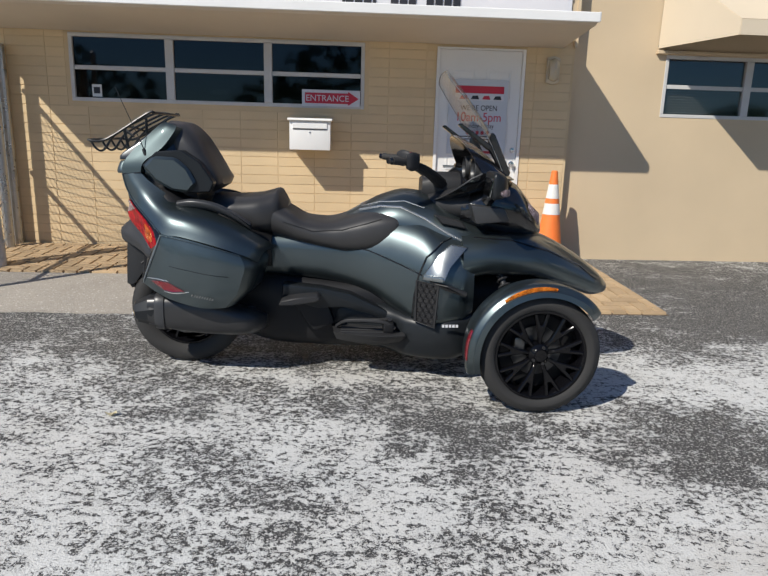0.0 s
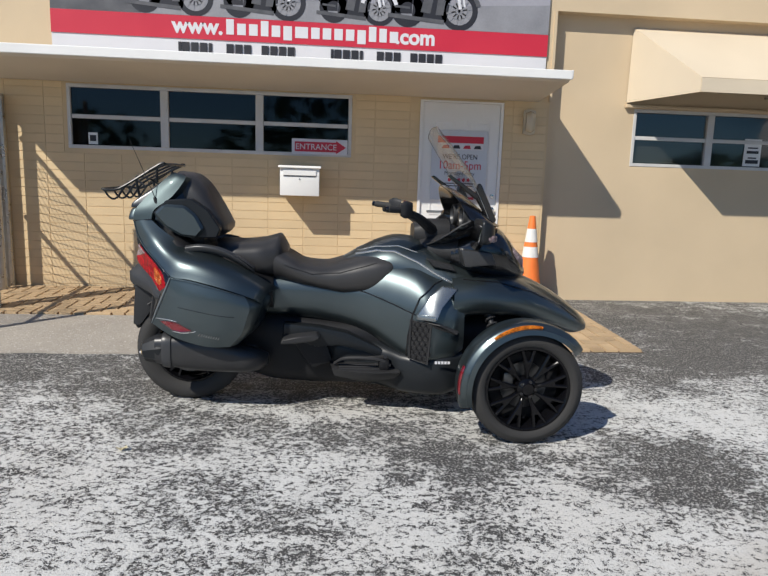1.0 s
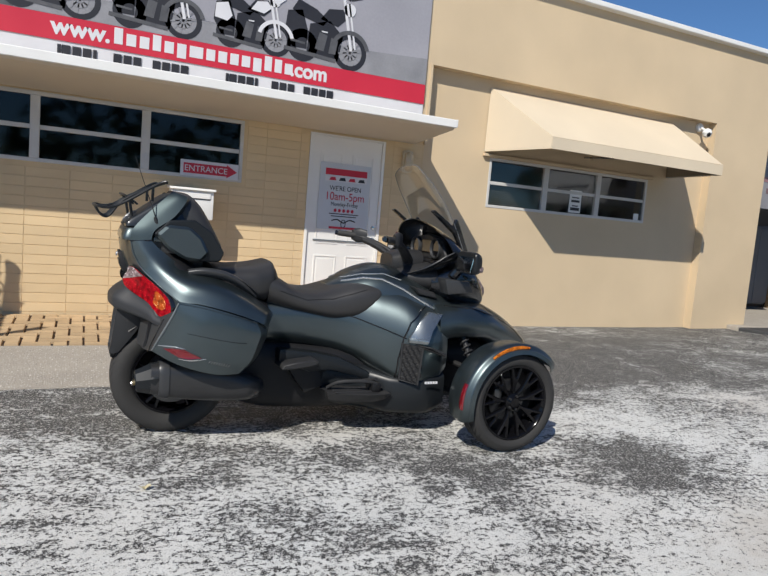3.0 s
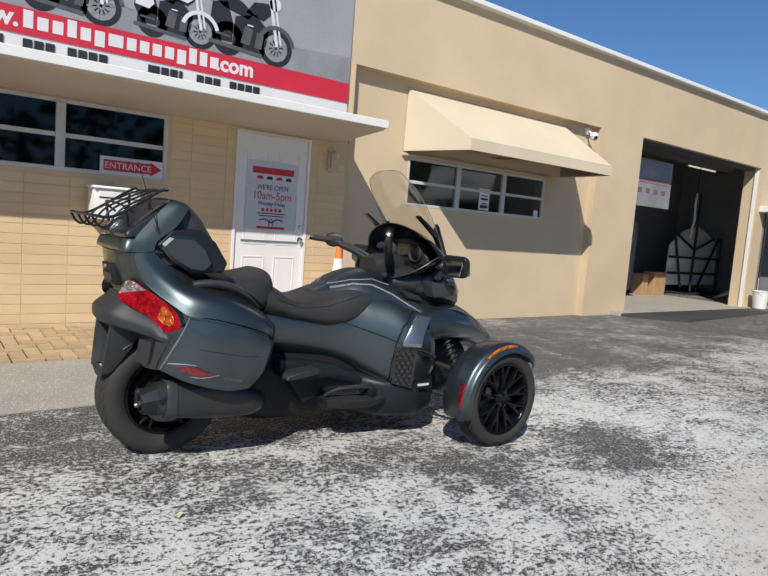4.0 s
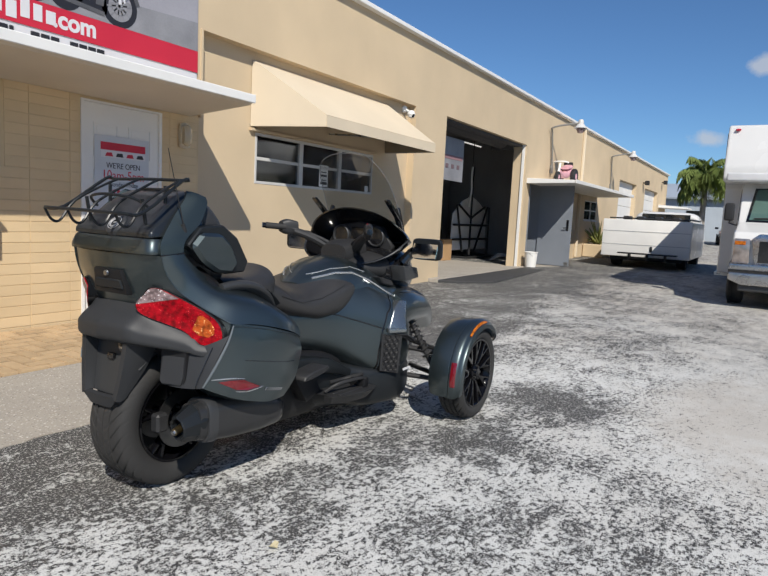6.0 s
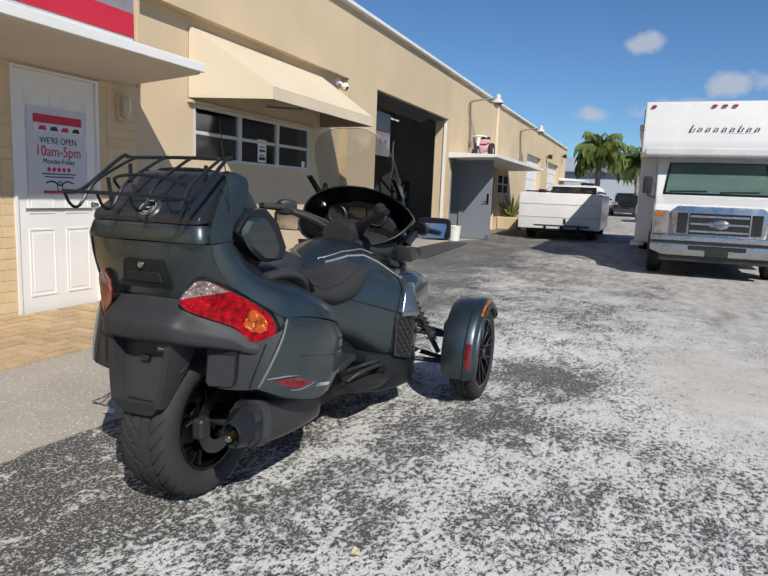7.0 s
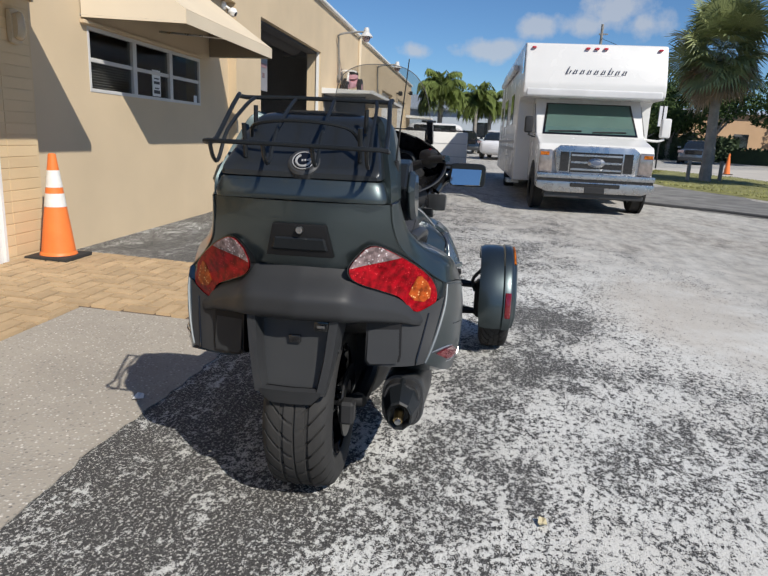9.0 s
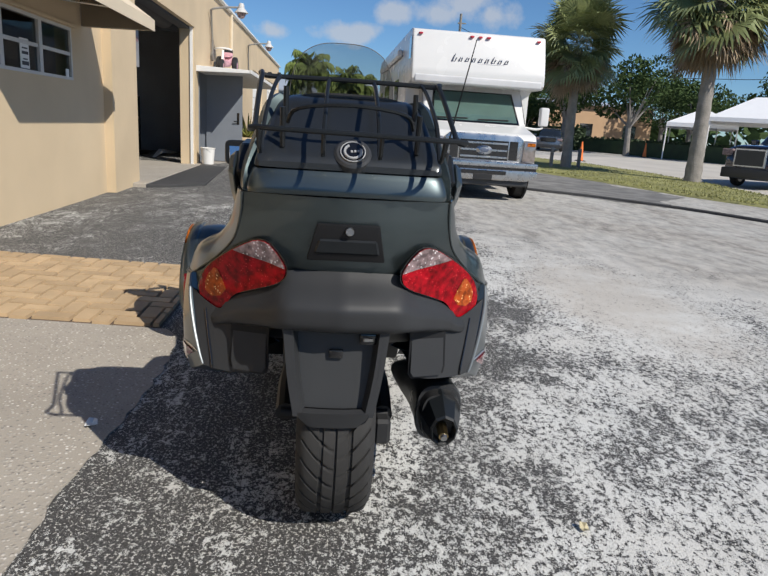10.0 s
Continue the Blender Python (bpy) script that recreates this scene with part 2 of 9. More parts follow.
M_SHIELDEDGE = surface("polished_shield_edge", (0.15, 0.15, 0.147), 0.3, spread=0.05, bump=0.0)
M_MATTE = surface("matte_black_plastic", (0.024, 0.024, 0.025), 0.5, Specular_IOR_Level=0.35, spread=0.15, scale=8, fine=400, bump=0.12, depth=0.0006)
M_SATIN = surface("dark_grey_satin_plastic", (0.035, 0.036, 0.038), 0.38, spread=0.12, scale=5, fine=300, bump=0.05)
M_GLOSSBLACK = surface("gloss_black", (0.008, 0.008, 0.009), 0.12, spread=0.1, bump=0.0, Coat_Weight=0.5)
M_PLATE = surface("dark_plate_plastic", (0.036, 0.037, 0.038), 0.45, Specular_IOR_Level=0.35, spread=0.1, scale=6, fine=300, bump=0.05)
M_WHEEL = surface("black_wheel_lacquer", (0.004, 0.004, 0.005), 0.11, Specular_IOR_Level=0.25, spread=0.1, bump=0.0)
M_VINYL = surface("black_seat_vinyl", (0.030, 0.029, 0.029), 0.42, spread=0.15, scale=6, fine=520, bump=0.25, depth=0.0008)
M_RUBBER = surface("tyre_rubber", (0.027, 0.026, 0.025), 0.8, spread=0.2, scale=7, fine=260, bump=0.2, depth=0.001)
M_CHROME = surface("chrome", (0.58, 0.58, 0.59), 0.08, 1.0, spread=0.04, bump=0.0)
M_STEEL = surface("brushed_steel", (0.45, 0.45, 0.45), 0.3, 1.0, spread=0.15, scale=12, bump=0.05)
M_SCOOP = surface("silver_grey_paint", (0.26, 0.28, 0.285), 0.27, 0.85, spread=0.05, bump=0.0, Coat_Weight=0.4)
M_SILVER = surface("pale_silver_paint", (0.58, 0.60, 0.61), 0.28, 0.8, spread=0.05, bump=0.0, Coat_Weight=0.4)
M_REDLENS = surface("red_lens", (0.15, 0.004, 0.009), 0.1, spread=0.2, scale=30, bump=0.0, Coat_Weight=1.0, Coat_Roughness=0.03)
M_AMBERLENS = surface("amber_lens", (0.75, 0.25, 0.02), 0.12, spread=0.25, scale=40, bump=0.0, Coat_Weight=1.0)


def lens_material(name, c, bright, size, share):
    """A moulded lens over small reflector facets."""
    k = Nodes(name)
    v = k.n.new("ShaderNodeTexVoronoi")
    v.inputs["Scale"].default_value = size
    k.link(k.pos, v.inputs["Vector"])
    spots = k.ramp(v.outputs["Distance"], (share * 0.6, 1.0), (share, 0.0))
    some = k.ramp(k.noise(30, 1), (0.45, 0.0), (0.55, 1.0))
    k.set(Base_Color=k.mix(k.math("MULTIPLY", spots, some), k.mix(k.ramp(k.noise(42, 3, 0.6), (0.35, 0.0), (0.65, 1.0)), shade(c, 0.4), shade(c, 1.25)), bright), Roughness=0.5, Specular_IOR_Level=0.05, Coat_Weight=0.3, Coat_Roughness=0.02)
    return k.m


M_TAILRED = lens_material("tail_lamp_red", (0.34, 0.0015, 0.008), (0.75, 0.05, 0.06), 130, 0.24)
M_REFLECTOR = lens_material("amber_reflector", (0.46, 0.12, 0.01), (0.6, 0.24, 0.03), 160, 0.35)
M_AMBERLENS = lens_material("amber_lens", (0.44, 0.08, 0.013), (0.92, 0.54, 0.22), 100, 0.33)
M_CLEARLENS = lens_material("clear_lens", (0.30, 0.22, 0.22), (0.75, 0.7, 0.7), 110, 0.36)
M_SIGNRED = surface("sign_red", (0.52, 0.02, 0.045), 0.5, spread=0.06, bump=0.03)
M_SIGNWHITE = surface("sign_white", (0.64, 0.64, 0.66), 0.5, spread=0.04, bump=0.03)
M_BLACKINK = surface("black_print", (0.02, 0.02, 0.025), 0.5, bump=0.02)
M_ORANGE = surface("orange_cone_plastic", (0.85, 0.20, 0.04), 0.5, spread=0.1, scale=9, bump=0.08)
M_GREYDOOR = surface("grey_door_paint", (0.19, 0.21, 0.24), 0.55, spread=0.06, bump=0.06)


# ---- building helpers ----
def thing(name, at=(0, 0, 0), label="", category="", group="", kind=""):
    ob = new(name)
    ob.location = at
    ob.empty_display_size = 0.1
    bpy.context.view_layer.update()
    return tagged(ob, label, category, group, kind)




def part(name, bm, material, parent=None, label="", smooth=False, angle=35):
    """One mesh, modelled in the thing's own coordinates, linked under its thing or part."""
    me = bpy.data.meshes.new(name)
    if smooth:
        bmesh.ops.recalc_face_normals(bm, faces=bm.faces)
        lim = radians(angle)
        for f in bm.faces:
            f.smooth = True
        for e in bm.edges:
            if len(e.link_faces) == 2 and e.calc_face_angle(0) > lim:
                e.smooth = False
    bm.to_mesh(me)
    bm.free()
    for m in material if isinstance(material, (list, tuple)) else [material]:
        me.materials.append(m)
    ob = new(name, me)
    if parent is not None:
        ob.parent = parent
    return tagged(ob, label)


def solid(name, bm, material, label="", category="", kind="", group="", smooth=False, angle=35):
    """A thing of one mesh."""
    return tagged(part(name, bm, material, None, label, smooth, angle), label, category, group, kind)


def box(x0, x1, y0, y1, z0, z1, bevel=0.0, bm=None, segments=1):
    bm = bm or bmesh.new()
    q = bmesh.ops.create_cube(bm, size=1.0)
    for v in q["verts"]:
        v.co = Vector((x0 + (v.co.x + 0.5) * (x1 - x0), y0 + (v.co.y + 0.5) * (y1 - y0), z0 + (v.co.z + 0.5) * (z1 - z0)))
    if bevel:
        es = list({e for v in q["verts"] for e in v.link_edges})
        bmesh.ops.bevel(bm, geom=es, offset=bevel, segments=segments, profile=0.6, affect="EDGES", clamp_overlap=True)
    return bm


def move(bm, m, verts=None):
    bmesh.ops.transform(bm, matrix=m, verts=verts or bm.verts)
    return bm


def cyl(p, q, r0, r1=None, n=16, bm=None, cap=True):
    """A round bar from p to q."""
    bm = bm or bmesh.new()
    p, q = Vector(p), Vector(q)
    d = q - p
    m = Matrix.Translation((p + q) / 2) @ d.to_track_quat("Z", "Y").to_matrix().to_4x4()
    bmesh.ops.create_cone(bm, cap_ends=cap, segments=n, radius1=r0, radius2=r0 if r1 is None else r1, depth=d.length, matrix=m)
    return bm


def tube(points, r, n=8, bm=None, closed=False, smooth_steps=4):
    """A bent round bar along a smooth curve through the points."""
    bm = bm or bmesh.new()
    pts = [Vector(p) for p in points]
    fine = []
    count = len(pts)
    spans = count if closed else count - 1
    for i in range(spans):
        a, b = pts[i], pts[(i + 1) % count]
        p0 = pts[(i - 1) % count] if closed or i > 0 else a
        p3 = pts[(i + 2) % count] if closed or i + 2 < count else b
        for s in range(smooth_steps):
            u = s / smooth_steps
            fine.append(0.5 * ((2 * a) + (b - p0) * u + (2 * p0 - 5 * a + 4 * b - p3) * u * u + (3 * a - p0 - 3 * b + p3) * u ** 3))
    if not closed:
        fine.append(pts[-1])
    rings, up = [], None
    for i, c in enumerate(fine):
        prev = fine[i - 1] if i > 0 or closed else c
        nxt = fine[(i + 1) % len(fine)] if i + 1 < len(fine) or closed else c
        t = (nxt - prev).normalized()
        if up is None:
            up = t.orthogonal().normalized()
        up = (up - t * up.dot(t)).normalized()
        side = t.cross(up)
        rr = r(i / max(1, len(fine) - 1)) if callable(r) else r
        rings.append([bm.verts.new(c + rr * (math.cos(2 * math.pi * j / n) * up + math.sin(2 * math.pi * j / n) * side)) for j in range(n)])
    last = len(rings) if closed else len(rings) - 1
    for i in range(last):
        a, b = rings[i], rings[(i + 1) % len(rings)]
        for j in range(n):
            bm.faces.new((a[j], a[(j + 1) % n], b[(j + 1) % n], b[j]))
    if not closed:
        bm.faces.new(rings[0][::-1])
        bm.faces.new(rings[-1])
    return bm


def prism(outline, axis, a, b, bevel=0.0, bm=None, segments=1):
    """A plate with the given outline, from a to b along the axis; the outline's two numbers are the other two coordinates in x, y, z order."""
    bm = bm or bmesh.new()

    def at(u, v, w):
        return {"x": (w, u, v), "y": (u, w, v), "z": (u, v, w)}[axis]

    lo = [bm.verts.new(at(u, v, a)) for u, v in outline]
    hi = [bm.verts.new(at(u, v, b)) for u, v in outline]
    n = len(outline)
    fs = [bm.faces.new(lo[::-1]), bm.faces.new(hi)]
    for i in range(n):
        fs.append(bm.faces.new((lo[i], lo[(i + 1) % n], hi[(i + 1) % n], hi[i])))
    bmesh.ops.recalc_face_normals(bm, faces=fs)
    if bevel:
        es = list({e for v in lo + hi for e in v.link_edges})
        bmesh.ops.bevel(bm, geom=es, offset=bevel, segments=segments, profile=0.6, affect="EDGES", clamp_overlap=True)
    return bm


def spline(keys, u):
    """Smooth interpolation of rows (u, a, b, ...) at u (monotone cubic)."""
    if u <= keys[0][0]:
        return keys[0][1:]
    if u >= keys[-1][0]:
        return keys[-1][1:]
    i = max(j for j in range(len(keys) - 1) if keys[j][0] <= u)
    k0, k1 = keys[i], keys[i + 1]
    h = k1[0] - k0[0]
    s = (u - k0[0]) / h
    out = []
    for c in range(1, len(k0)):
        d = (k1[c] - k0[c]) / h
        d0 = (k0[c] - keys[i - 1][c]) / (k0[0] - keys[i - 1][0]) if i > 0 else d
        d1 = (keys[i + 2][c] - k1[c]) / (keys[i + 2][0] - k1[0]) if i + 2 < len(keys) else d
        m0 = 0 if d0 * d <= 0 else 2 * d0 * d / (d0 + d)
        m1 = 0 if d1 * d <= 0 else 2 * d1 * d / (d1 + d)
        out.append((2 * s ** 3 - 3 * s * s + 1) * k0[c] + (s ** 3 - 2 * s * s + s) * h * m0 + (-2 * s ** 3 + 3 * s * s) * k1[c] + (s ** 3 - s * s) * h * m1)
    return out


def loft(keys, steps=24, around=28, bm=None, axis="x"):
    """A rounded body along x. Rows: x, y middle, half width, z low, z high, squareness above, squareness below, height of the widest line (0 to 1)."""
    bm = bm or bmesh.new()
    rings = []
    for i in range(steps + 1):
        u = keys[0][0] + (keys[-1][0] - keys[0][0]) * (0.5 - 0.5 * math.cos(math.pi * i / steps))
        cy, w, lo, hi, top, bot, waist = spline(keys, u)
        zm = lo + (hi - lo) * waist
        ring = []
        for j in range(around):
            a = 2 * math.pi * j / around
            c, s = math.cos(a), math.sin(a)
            e = 2 / (top if s >= 0 else bot)
            y = cy + w * math.copysign(abs(c) ** e, c)
            z = zm + (hi - zm if s >= 0 else zm - lo) * math.copysign(abs(s) ** e, s)
            ring.append(bm.verts.new((u, y, z)))
        rings.append(ring)
    for a, b in zip(rings, rings[1:]):
        for j in range(around):
            bm.faces.new((a[j], a[(j + 1) % around], b[(j + 1) % around], b[j]))
    bm.faces.new(rings[0])
    bm.faces.new(rings[-1][::-1])
    bmesh.ops.recalc_face_normals(bm, faces=bm.faces)
    return bm


def lathe(profile, n=48, bm=None, m=None):
    """A turned form about z: rows of radius and height."""
    bm = bm or bmesh.new()
    rings = []
    for r, z in profile:
        if r < 1e-6:
            rings.append([bm.verts.new((0, 0, z))])
        else:
            rings.append([bm.verts.new((r * math.cos(2 * math.pi * j / n), r * math.sin(2 * math.pi * j / n), z)) for j in range(n)])
    for a, b in zip(rings, rings[1:]):
        for j in range(n):
            k = (j + 1) % n
            q = [a[j % len(a)], a[k % len(a)], b[k % len(b)], b[j % len(b)]]
            q = [v for i, v in enumerate(q) if v not in q[:i]]
            if len(q) > 2:
                bm.faces.new(q)
    bmesh.ops.recalc_face_normals(bm, faces=bm.faces)
    if m is not None:
        move(bm, m)
    return bm



def curve_through(pts, steps):
    """Points on a smooth curve through pts; a point given twice makes a corner."""
    out = []
    for i in range(len(pts) - 1):
        a, b = pts[i], pts[i + 1]
        if (b - a).length < 1e-6:
            continue
        p0 = pts[i - 1] if i > 0 else a
        p3 = pts[i + 2] if i + 2 < len(pts) else b
        for k in range(steps):
            u = k / steps
            out.append(0.5 * ((2 * a) + (b - p0) * u + (2 * p0 - 5 * a + 4 * b - p3) * u * u + (3 * a - p0 - 3 * b + p3) * u ** 3))
    out.append(pts[-1])
    return out


def skin(rows, s=1, inward=(0, 0, 0), steps=5, bm=None):
    """A moulded panel: a smooth sheet over rows of corner points (y mirrored by s), backed by a copy set inward."""
    bm = bm or bmesh.new()
    across = [curve_through([Vector((x, y * s, z)) for x, y, z in row], steps) for row in rows]
    cols = [curve_through([row[j] for row in across], steps) for j in range(len(across[0]))]
    d = Vector((inward[0], inward[1] * s, inward[2]))
    sheets = []
    for off in ((Vector(), d) if d.length else (Vector(),)):
        g = [[bm.verts.new(p + off) for p in col] for col in cols]
        sheets.append(g)
        for a, b in zip(g, g[1:]):
            for i in range(len(a) - 1):
                bm.faces.new((a[i], a[i + 1], b[i + 1], b[i]))
    if len(sheets) == 2:
        f, k = sheets
        n, m = len(f), len(f[0])
        ring = [(i, 0) for i in range(n)] + [(n - 1, j) for j in range(1, m)] + [(i, m - 1) for i in range(n - 2, -1, -1)] + [(0, j) for j in range(m - 2, 0, -1)]
        for (i, j), (p, q) in zip(ring, ring[1:] + ring[:1]):
            bm.faces.new((f[i][j], f[p][q], k[p][q], k[i][j]))
    bmesh.ops.recalc_face_normals(bm, faces=bm.faces)
    return bm


# ---- ground: one sheet, level at the shop, rising gently along the lot ----
def ground_z(x, y=0.0):
    return 0.0105 * min(max(x - 6.0, 0.0), 46.0)


xs = [-400, -60, -20, -8, 0, 6, 8, 10, 13, 16, 20, 26, 34, 44, 52, 70, 120, 300, 1500]
ys = [-1500, -300, -100, -40, -20, -10, -5, 0, 5, 10, 30, 100, 1500]
bm = bmesh.new()
grid = [[bm.verts.new((x, y, ground_z(x, y))) for y in ys] for x in xs]
for a, b in zip(grid, grid[1:]):
    for j in range(len(ys) - 1):
        bm.faces.new((a[j], b[j], b[j + 1], a[j + 1]))
solid("ground", bm, M_GROUND, "worn asphalt parking lot with flaking pale coating", "ground", "structure", smooth=True)


def text_mesh(words, size, material, name, parent, m, depth=0.0, label="", squeeze=1.0, bold=0.0):
    """Lettering in the built-in font, as a mesh part."""
    cu = bpy.data.curves.new("lettering", "FONT")
    cu.body, cu.size, cu.extrude, cu.align_x, cu.align_y, cu.offset = words, size, depth, "CENTER", "CENTER", bold
    tmp = bpy.data.objects.new("lettering", cu)
    me = bpy.data.meshes.new_from_object(tmp)
    bpy.data.objects.remove(tmp)
    me.transform(m @ Matrix.Diagonal((squeeze, 1, 1, 1)))
    me.materials.append(material)
    ob = new(name, me)
    ob.parent = parent
    return tagged(ob, label)


FACE = Matrix.Rotation(radians(90), 4, "X")  # letters upright, facing -y

def walk_z(y):
    """The walk falls gently from the shop wall to the lot."""
    return 0.006 + 0.034 * (y - 4.36)


# ---- concrete slab and herringbone pavers before the shop ----
rngs = random.Random(2)
front = [(-12 + 0.06 * i, 4.33 + 0.045 * noise.noise(Vector((i * 0.06 * 1.3, 0.5, 0))) + rngs.uniform(-0.012, 0.012)) for i in range(213)]
bm = prism([*front, (0.85, 4.42), (0.85, 5.45), (-3.62, 5.45), (-3.62, 6.65), (-12, 6.65)], "z", -0.05, 0.012)
for v in bm.verts:
    if v.co.z > 0:
        v.co.z = walk_z(v.co.y)
solid("concrete_slab", bm, M_CONCRETE, "grey weathered concrete slab beside the pavers", "pavement", "structure")
bm = bmesh.new()
box(-3.62, 0.86, 5.45, 6.66, -0.06, 0.022, bm=bm)
box(0.86, 2.42, 4.46, 6.66, -0.06, 0.022, bm=bm)
for v in bm.verts:
    if v.co.z > 0:
        v.co.z = walk_z(v.co.y) - 0.006
pavement = solid("pavement", bm, M_SAND, "sand-jointed clay paver walk in herringbone bond", "pavement", "structure")

# ---- the long tan building ----
WALL, RECESS, BACK, ROOF = 6.62, 6.75, 6.95, 4.17
bm = bmesh.new()
for x0, x1, z0, z1, y0 in (
        (-9, -2.66, 0, 2.32, 6.66), (-2.66, 0.18, 0, 1.5, 6.66), (-2.66, 0.18, 2.13, 2.32, 6.66), (0.18, 0.895, 0, 2.32, 6.66),
        (0.895, 1.785, 2.12, 2.32, 6.66), (1.785, 2.28, 0, 2.32, 6.66)):
    box(x0, x1, y0, BACK, z0, z1, bm=bm)
shop_wall = solid("wall_shop", bm, M_MORTAR, "painted brick shop front with shadowed joints", "wall", "structure")
bm = bmesh.new()
for x0, x1, z0, z1, y0 in (
        (-9, 2.28, 2.32, ROOF, WALL),
        (2.28, 3.265, 0, 3.06, RECESS), (3.265, 5.96, 0, 1.515, RECESS), (3.265, 5.96, 2.13, 3.06, RECESS), (5.96, 7.05, 0, 3.06, RECESS),
        (2.28, 7.05, 3.06, ROOF, WALL),
        (7.05, 8.25, 0, ROOF, WALL), (8.25, 12.8, 3.08, ROOF, WALL), (12.8, 13.22, 0, ROOF, WALL), (13.22, 14.15, 2.2, ROOF, WALL),
        (14.15, 18.9, 0, ROOF, WALL), (18.9, 20.6, 0, 1.35, WALL), (18.9, 20.6, 2.0, ROOF, WALL), (20.6, 24.1, 0, ROOF, WALL),
        (24.1, 27.8, 3.05, ROOF, WALL), (27.8, 30, 0, ROOF, WALL), (30, 34, 3.05, ROOF, WALL), (34, 37.2, 0, ROOF, WALL)):
    box(x0, x1, y0, BACK, z0, z1, bm=bm)
solid("wall_front", bm, M_STUCCO, "tan painted stucco wall of a long single-storey building", "wall", "structure")
bm = box(-9, 37.25, 6.53, 7.0, ROOF, ROOF + 0.07, 0.01)
solid("roof_edge", bm, M_WHITE, "white metal roof edge along the parapet", "trim", "structure")
bm = box(-9, 37.2, 6.96, 20, 3.7, 3.85)
solid("ceiling", bm, surface("grey_roof_deck", (0.24, 0.24, 0.25), 0.9, spread=0.15), "dark flat roof deck", "ceiling", "structure")
bm = bmesh.new()
box(36.9, 37.2, 6.96, 20, 0, 4.1, bm=bm)
box(-9, -8.7, 6.96, 20, 0, 4.1, bm=bm)
box(-9, 37.2, 20, 20.3, 0, 4.1, bm=bm)
solid("wall_outer", bm, M_STUCCO, "plain tan outer walls", "wall", "structure")
M_GREYWALL = surface("grey_block_wall", (0.34, 0.34, 0.35), 0.9, spread=0.15, scale=1.2)
bm = bmesh.new()
box(7.3, 7.45, 6.96, 19.9, 0, 3.7, bm=bm)
box(24, 24.15, 6.96, 19.9, 0, 3.7, bm=bm)
# the walls at y 10.6 and x 16.9 are added to bounce daylight inside
box(7.45, 16.9, 10.6, 10.7, 0, 3.7, bm=bm)
box(16.9, 17.0, 6.96, 10.7, 0, 3.7, bm=bm)
box(-8.6, 7.2, 9.3, 9.4, 0, 3.7, bm=bm)
solid("wall_inner", bm, M_GREYWALL, "dim grey partition walls inside, two added to bounce daylight", "wall", "structure")
bm = box(-8.7, 36.9, 6.77, 19.9, -0.1, 0.075)
solid("floor", bm, M_CONCRETE, "grey concrete workshop floor", "floor", "structure")
bm = prism([(7.85, 6.42), (12.95, 6.5), (14.9, 5.5), (16.2, 5.55), (16.2, 6.62), (7.85, 6.62)], "z", -0.05, 0.085, 0.006)
solid("door_apron", bm, M_CONCRETE, "pale concrete apron before the workshop doors", "pavement", "structure")
solid("door_sill", box(8.25, 12.8, 6.61, 6.775, -0.1, 0.08), M_CONCRETE, "concrete sill under the workshop door", "sill", "structure")
bm = prism([(8.0, 6.1), (8.6, 5.62), (13.3, 5.9), (13.6, 6.3), (12.9, 6.5), (7.86, 6.42)], "z", 0.0, 0.07, 0.01)
M_TAR = surface("fresh_asphalt", (0.045, 0.045, 0.046), 0.8, spread=0.3, scale=4, fine=60, bump=0.6, depth=0.006)
solid("asphalt_ramp", bm, M_TAR, "dark asphalt ramp up to the workshop door", "pavement", "structure")

# canopy over the shop front: white edge, soffit sloping back to the wall
canopy = thing("entrance_canopy", (0, 0, 0), "white painted concrete canopy over the shop front", "canopy", kind="structure")
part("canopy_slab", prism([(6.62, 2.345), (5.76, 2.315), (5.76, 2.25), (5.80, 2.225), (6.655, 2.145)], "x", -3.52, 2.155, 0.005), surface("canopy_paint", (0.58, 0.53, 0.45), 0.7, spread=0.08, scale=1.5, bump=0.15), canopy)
part("canopy_edge", box(-3.53, 2.165, 5.742, 5.762, 2.24, 2.322, 0.006), M_WHITE, canopy, "white canopy edge with chipped paint")
part("canopy_end", box(2.153, 2.172, 5.745, 6.61, 2.25, 2.325, 0.004), M_WHITE, canopy)
bm = box(2.255, 2.283, 6.605, 6.64, 2.15, 3.06)
solid("corner_trim", bm, M_STUCCO, "narrow tan corner trim", "trim", "structure")

# ---- banner: grey photograph of parked motorcycles, red band, lettering as plain bars ----
banner = thing("banner", (0, 0, 0), "printed vinyl banner with grey motorcycles and red band", "banner")
M_PHOTO = surface("grey_photo_print", (0.32, 0.315, 0.345), 0.45, spread=0.22, scale=0.8, fine=40, bump=0.02)
M_PHOTOLOW = surface("pale_grey_print", (0.25, 0.25, 0.265), 0.45, spread=0.3, scale=2.5, fine=60, bump=0.02)
part("banner_sheet", box(-2.75, 2.19, 6.600, 6.616, 2.34, 4.05, 0.003), M_SIGNWHITE, banner)
part("photo_print", box(-2.75, 2.19, 6.595, 6.5995, 3.02, 4.05), M_PHOTO, banner, "grey sky of a printed photograph")
part("photo_ground", prism([(-2.75, 2.812), (2.19, 2.812), (2.19, 3.1), (0.8, 3.016), (-2.75, 3.016)], "y", 6.5935, 6.599), M_PHOTOLOW, banner, "pale printed roadside")
part("red_band", box(-2.75, 2.19, 6.591, 6.599, 2.595, 2.81), M_SIGNRED, banner, "red printed band")
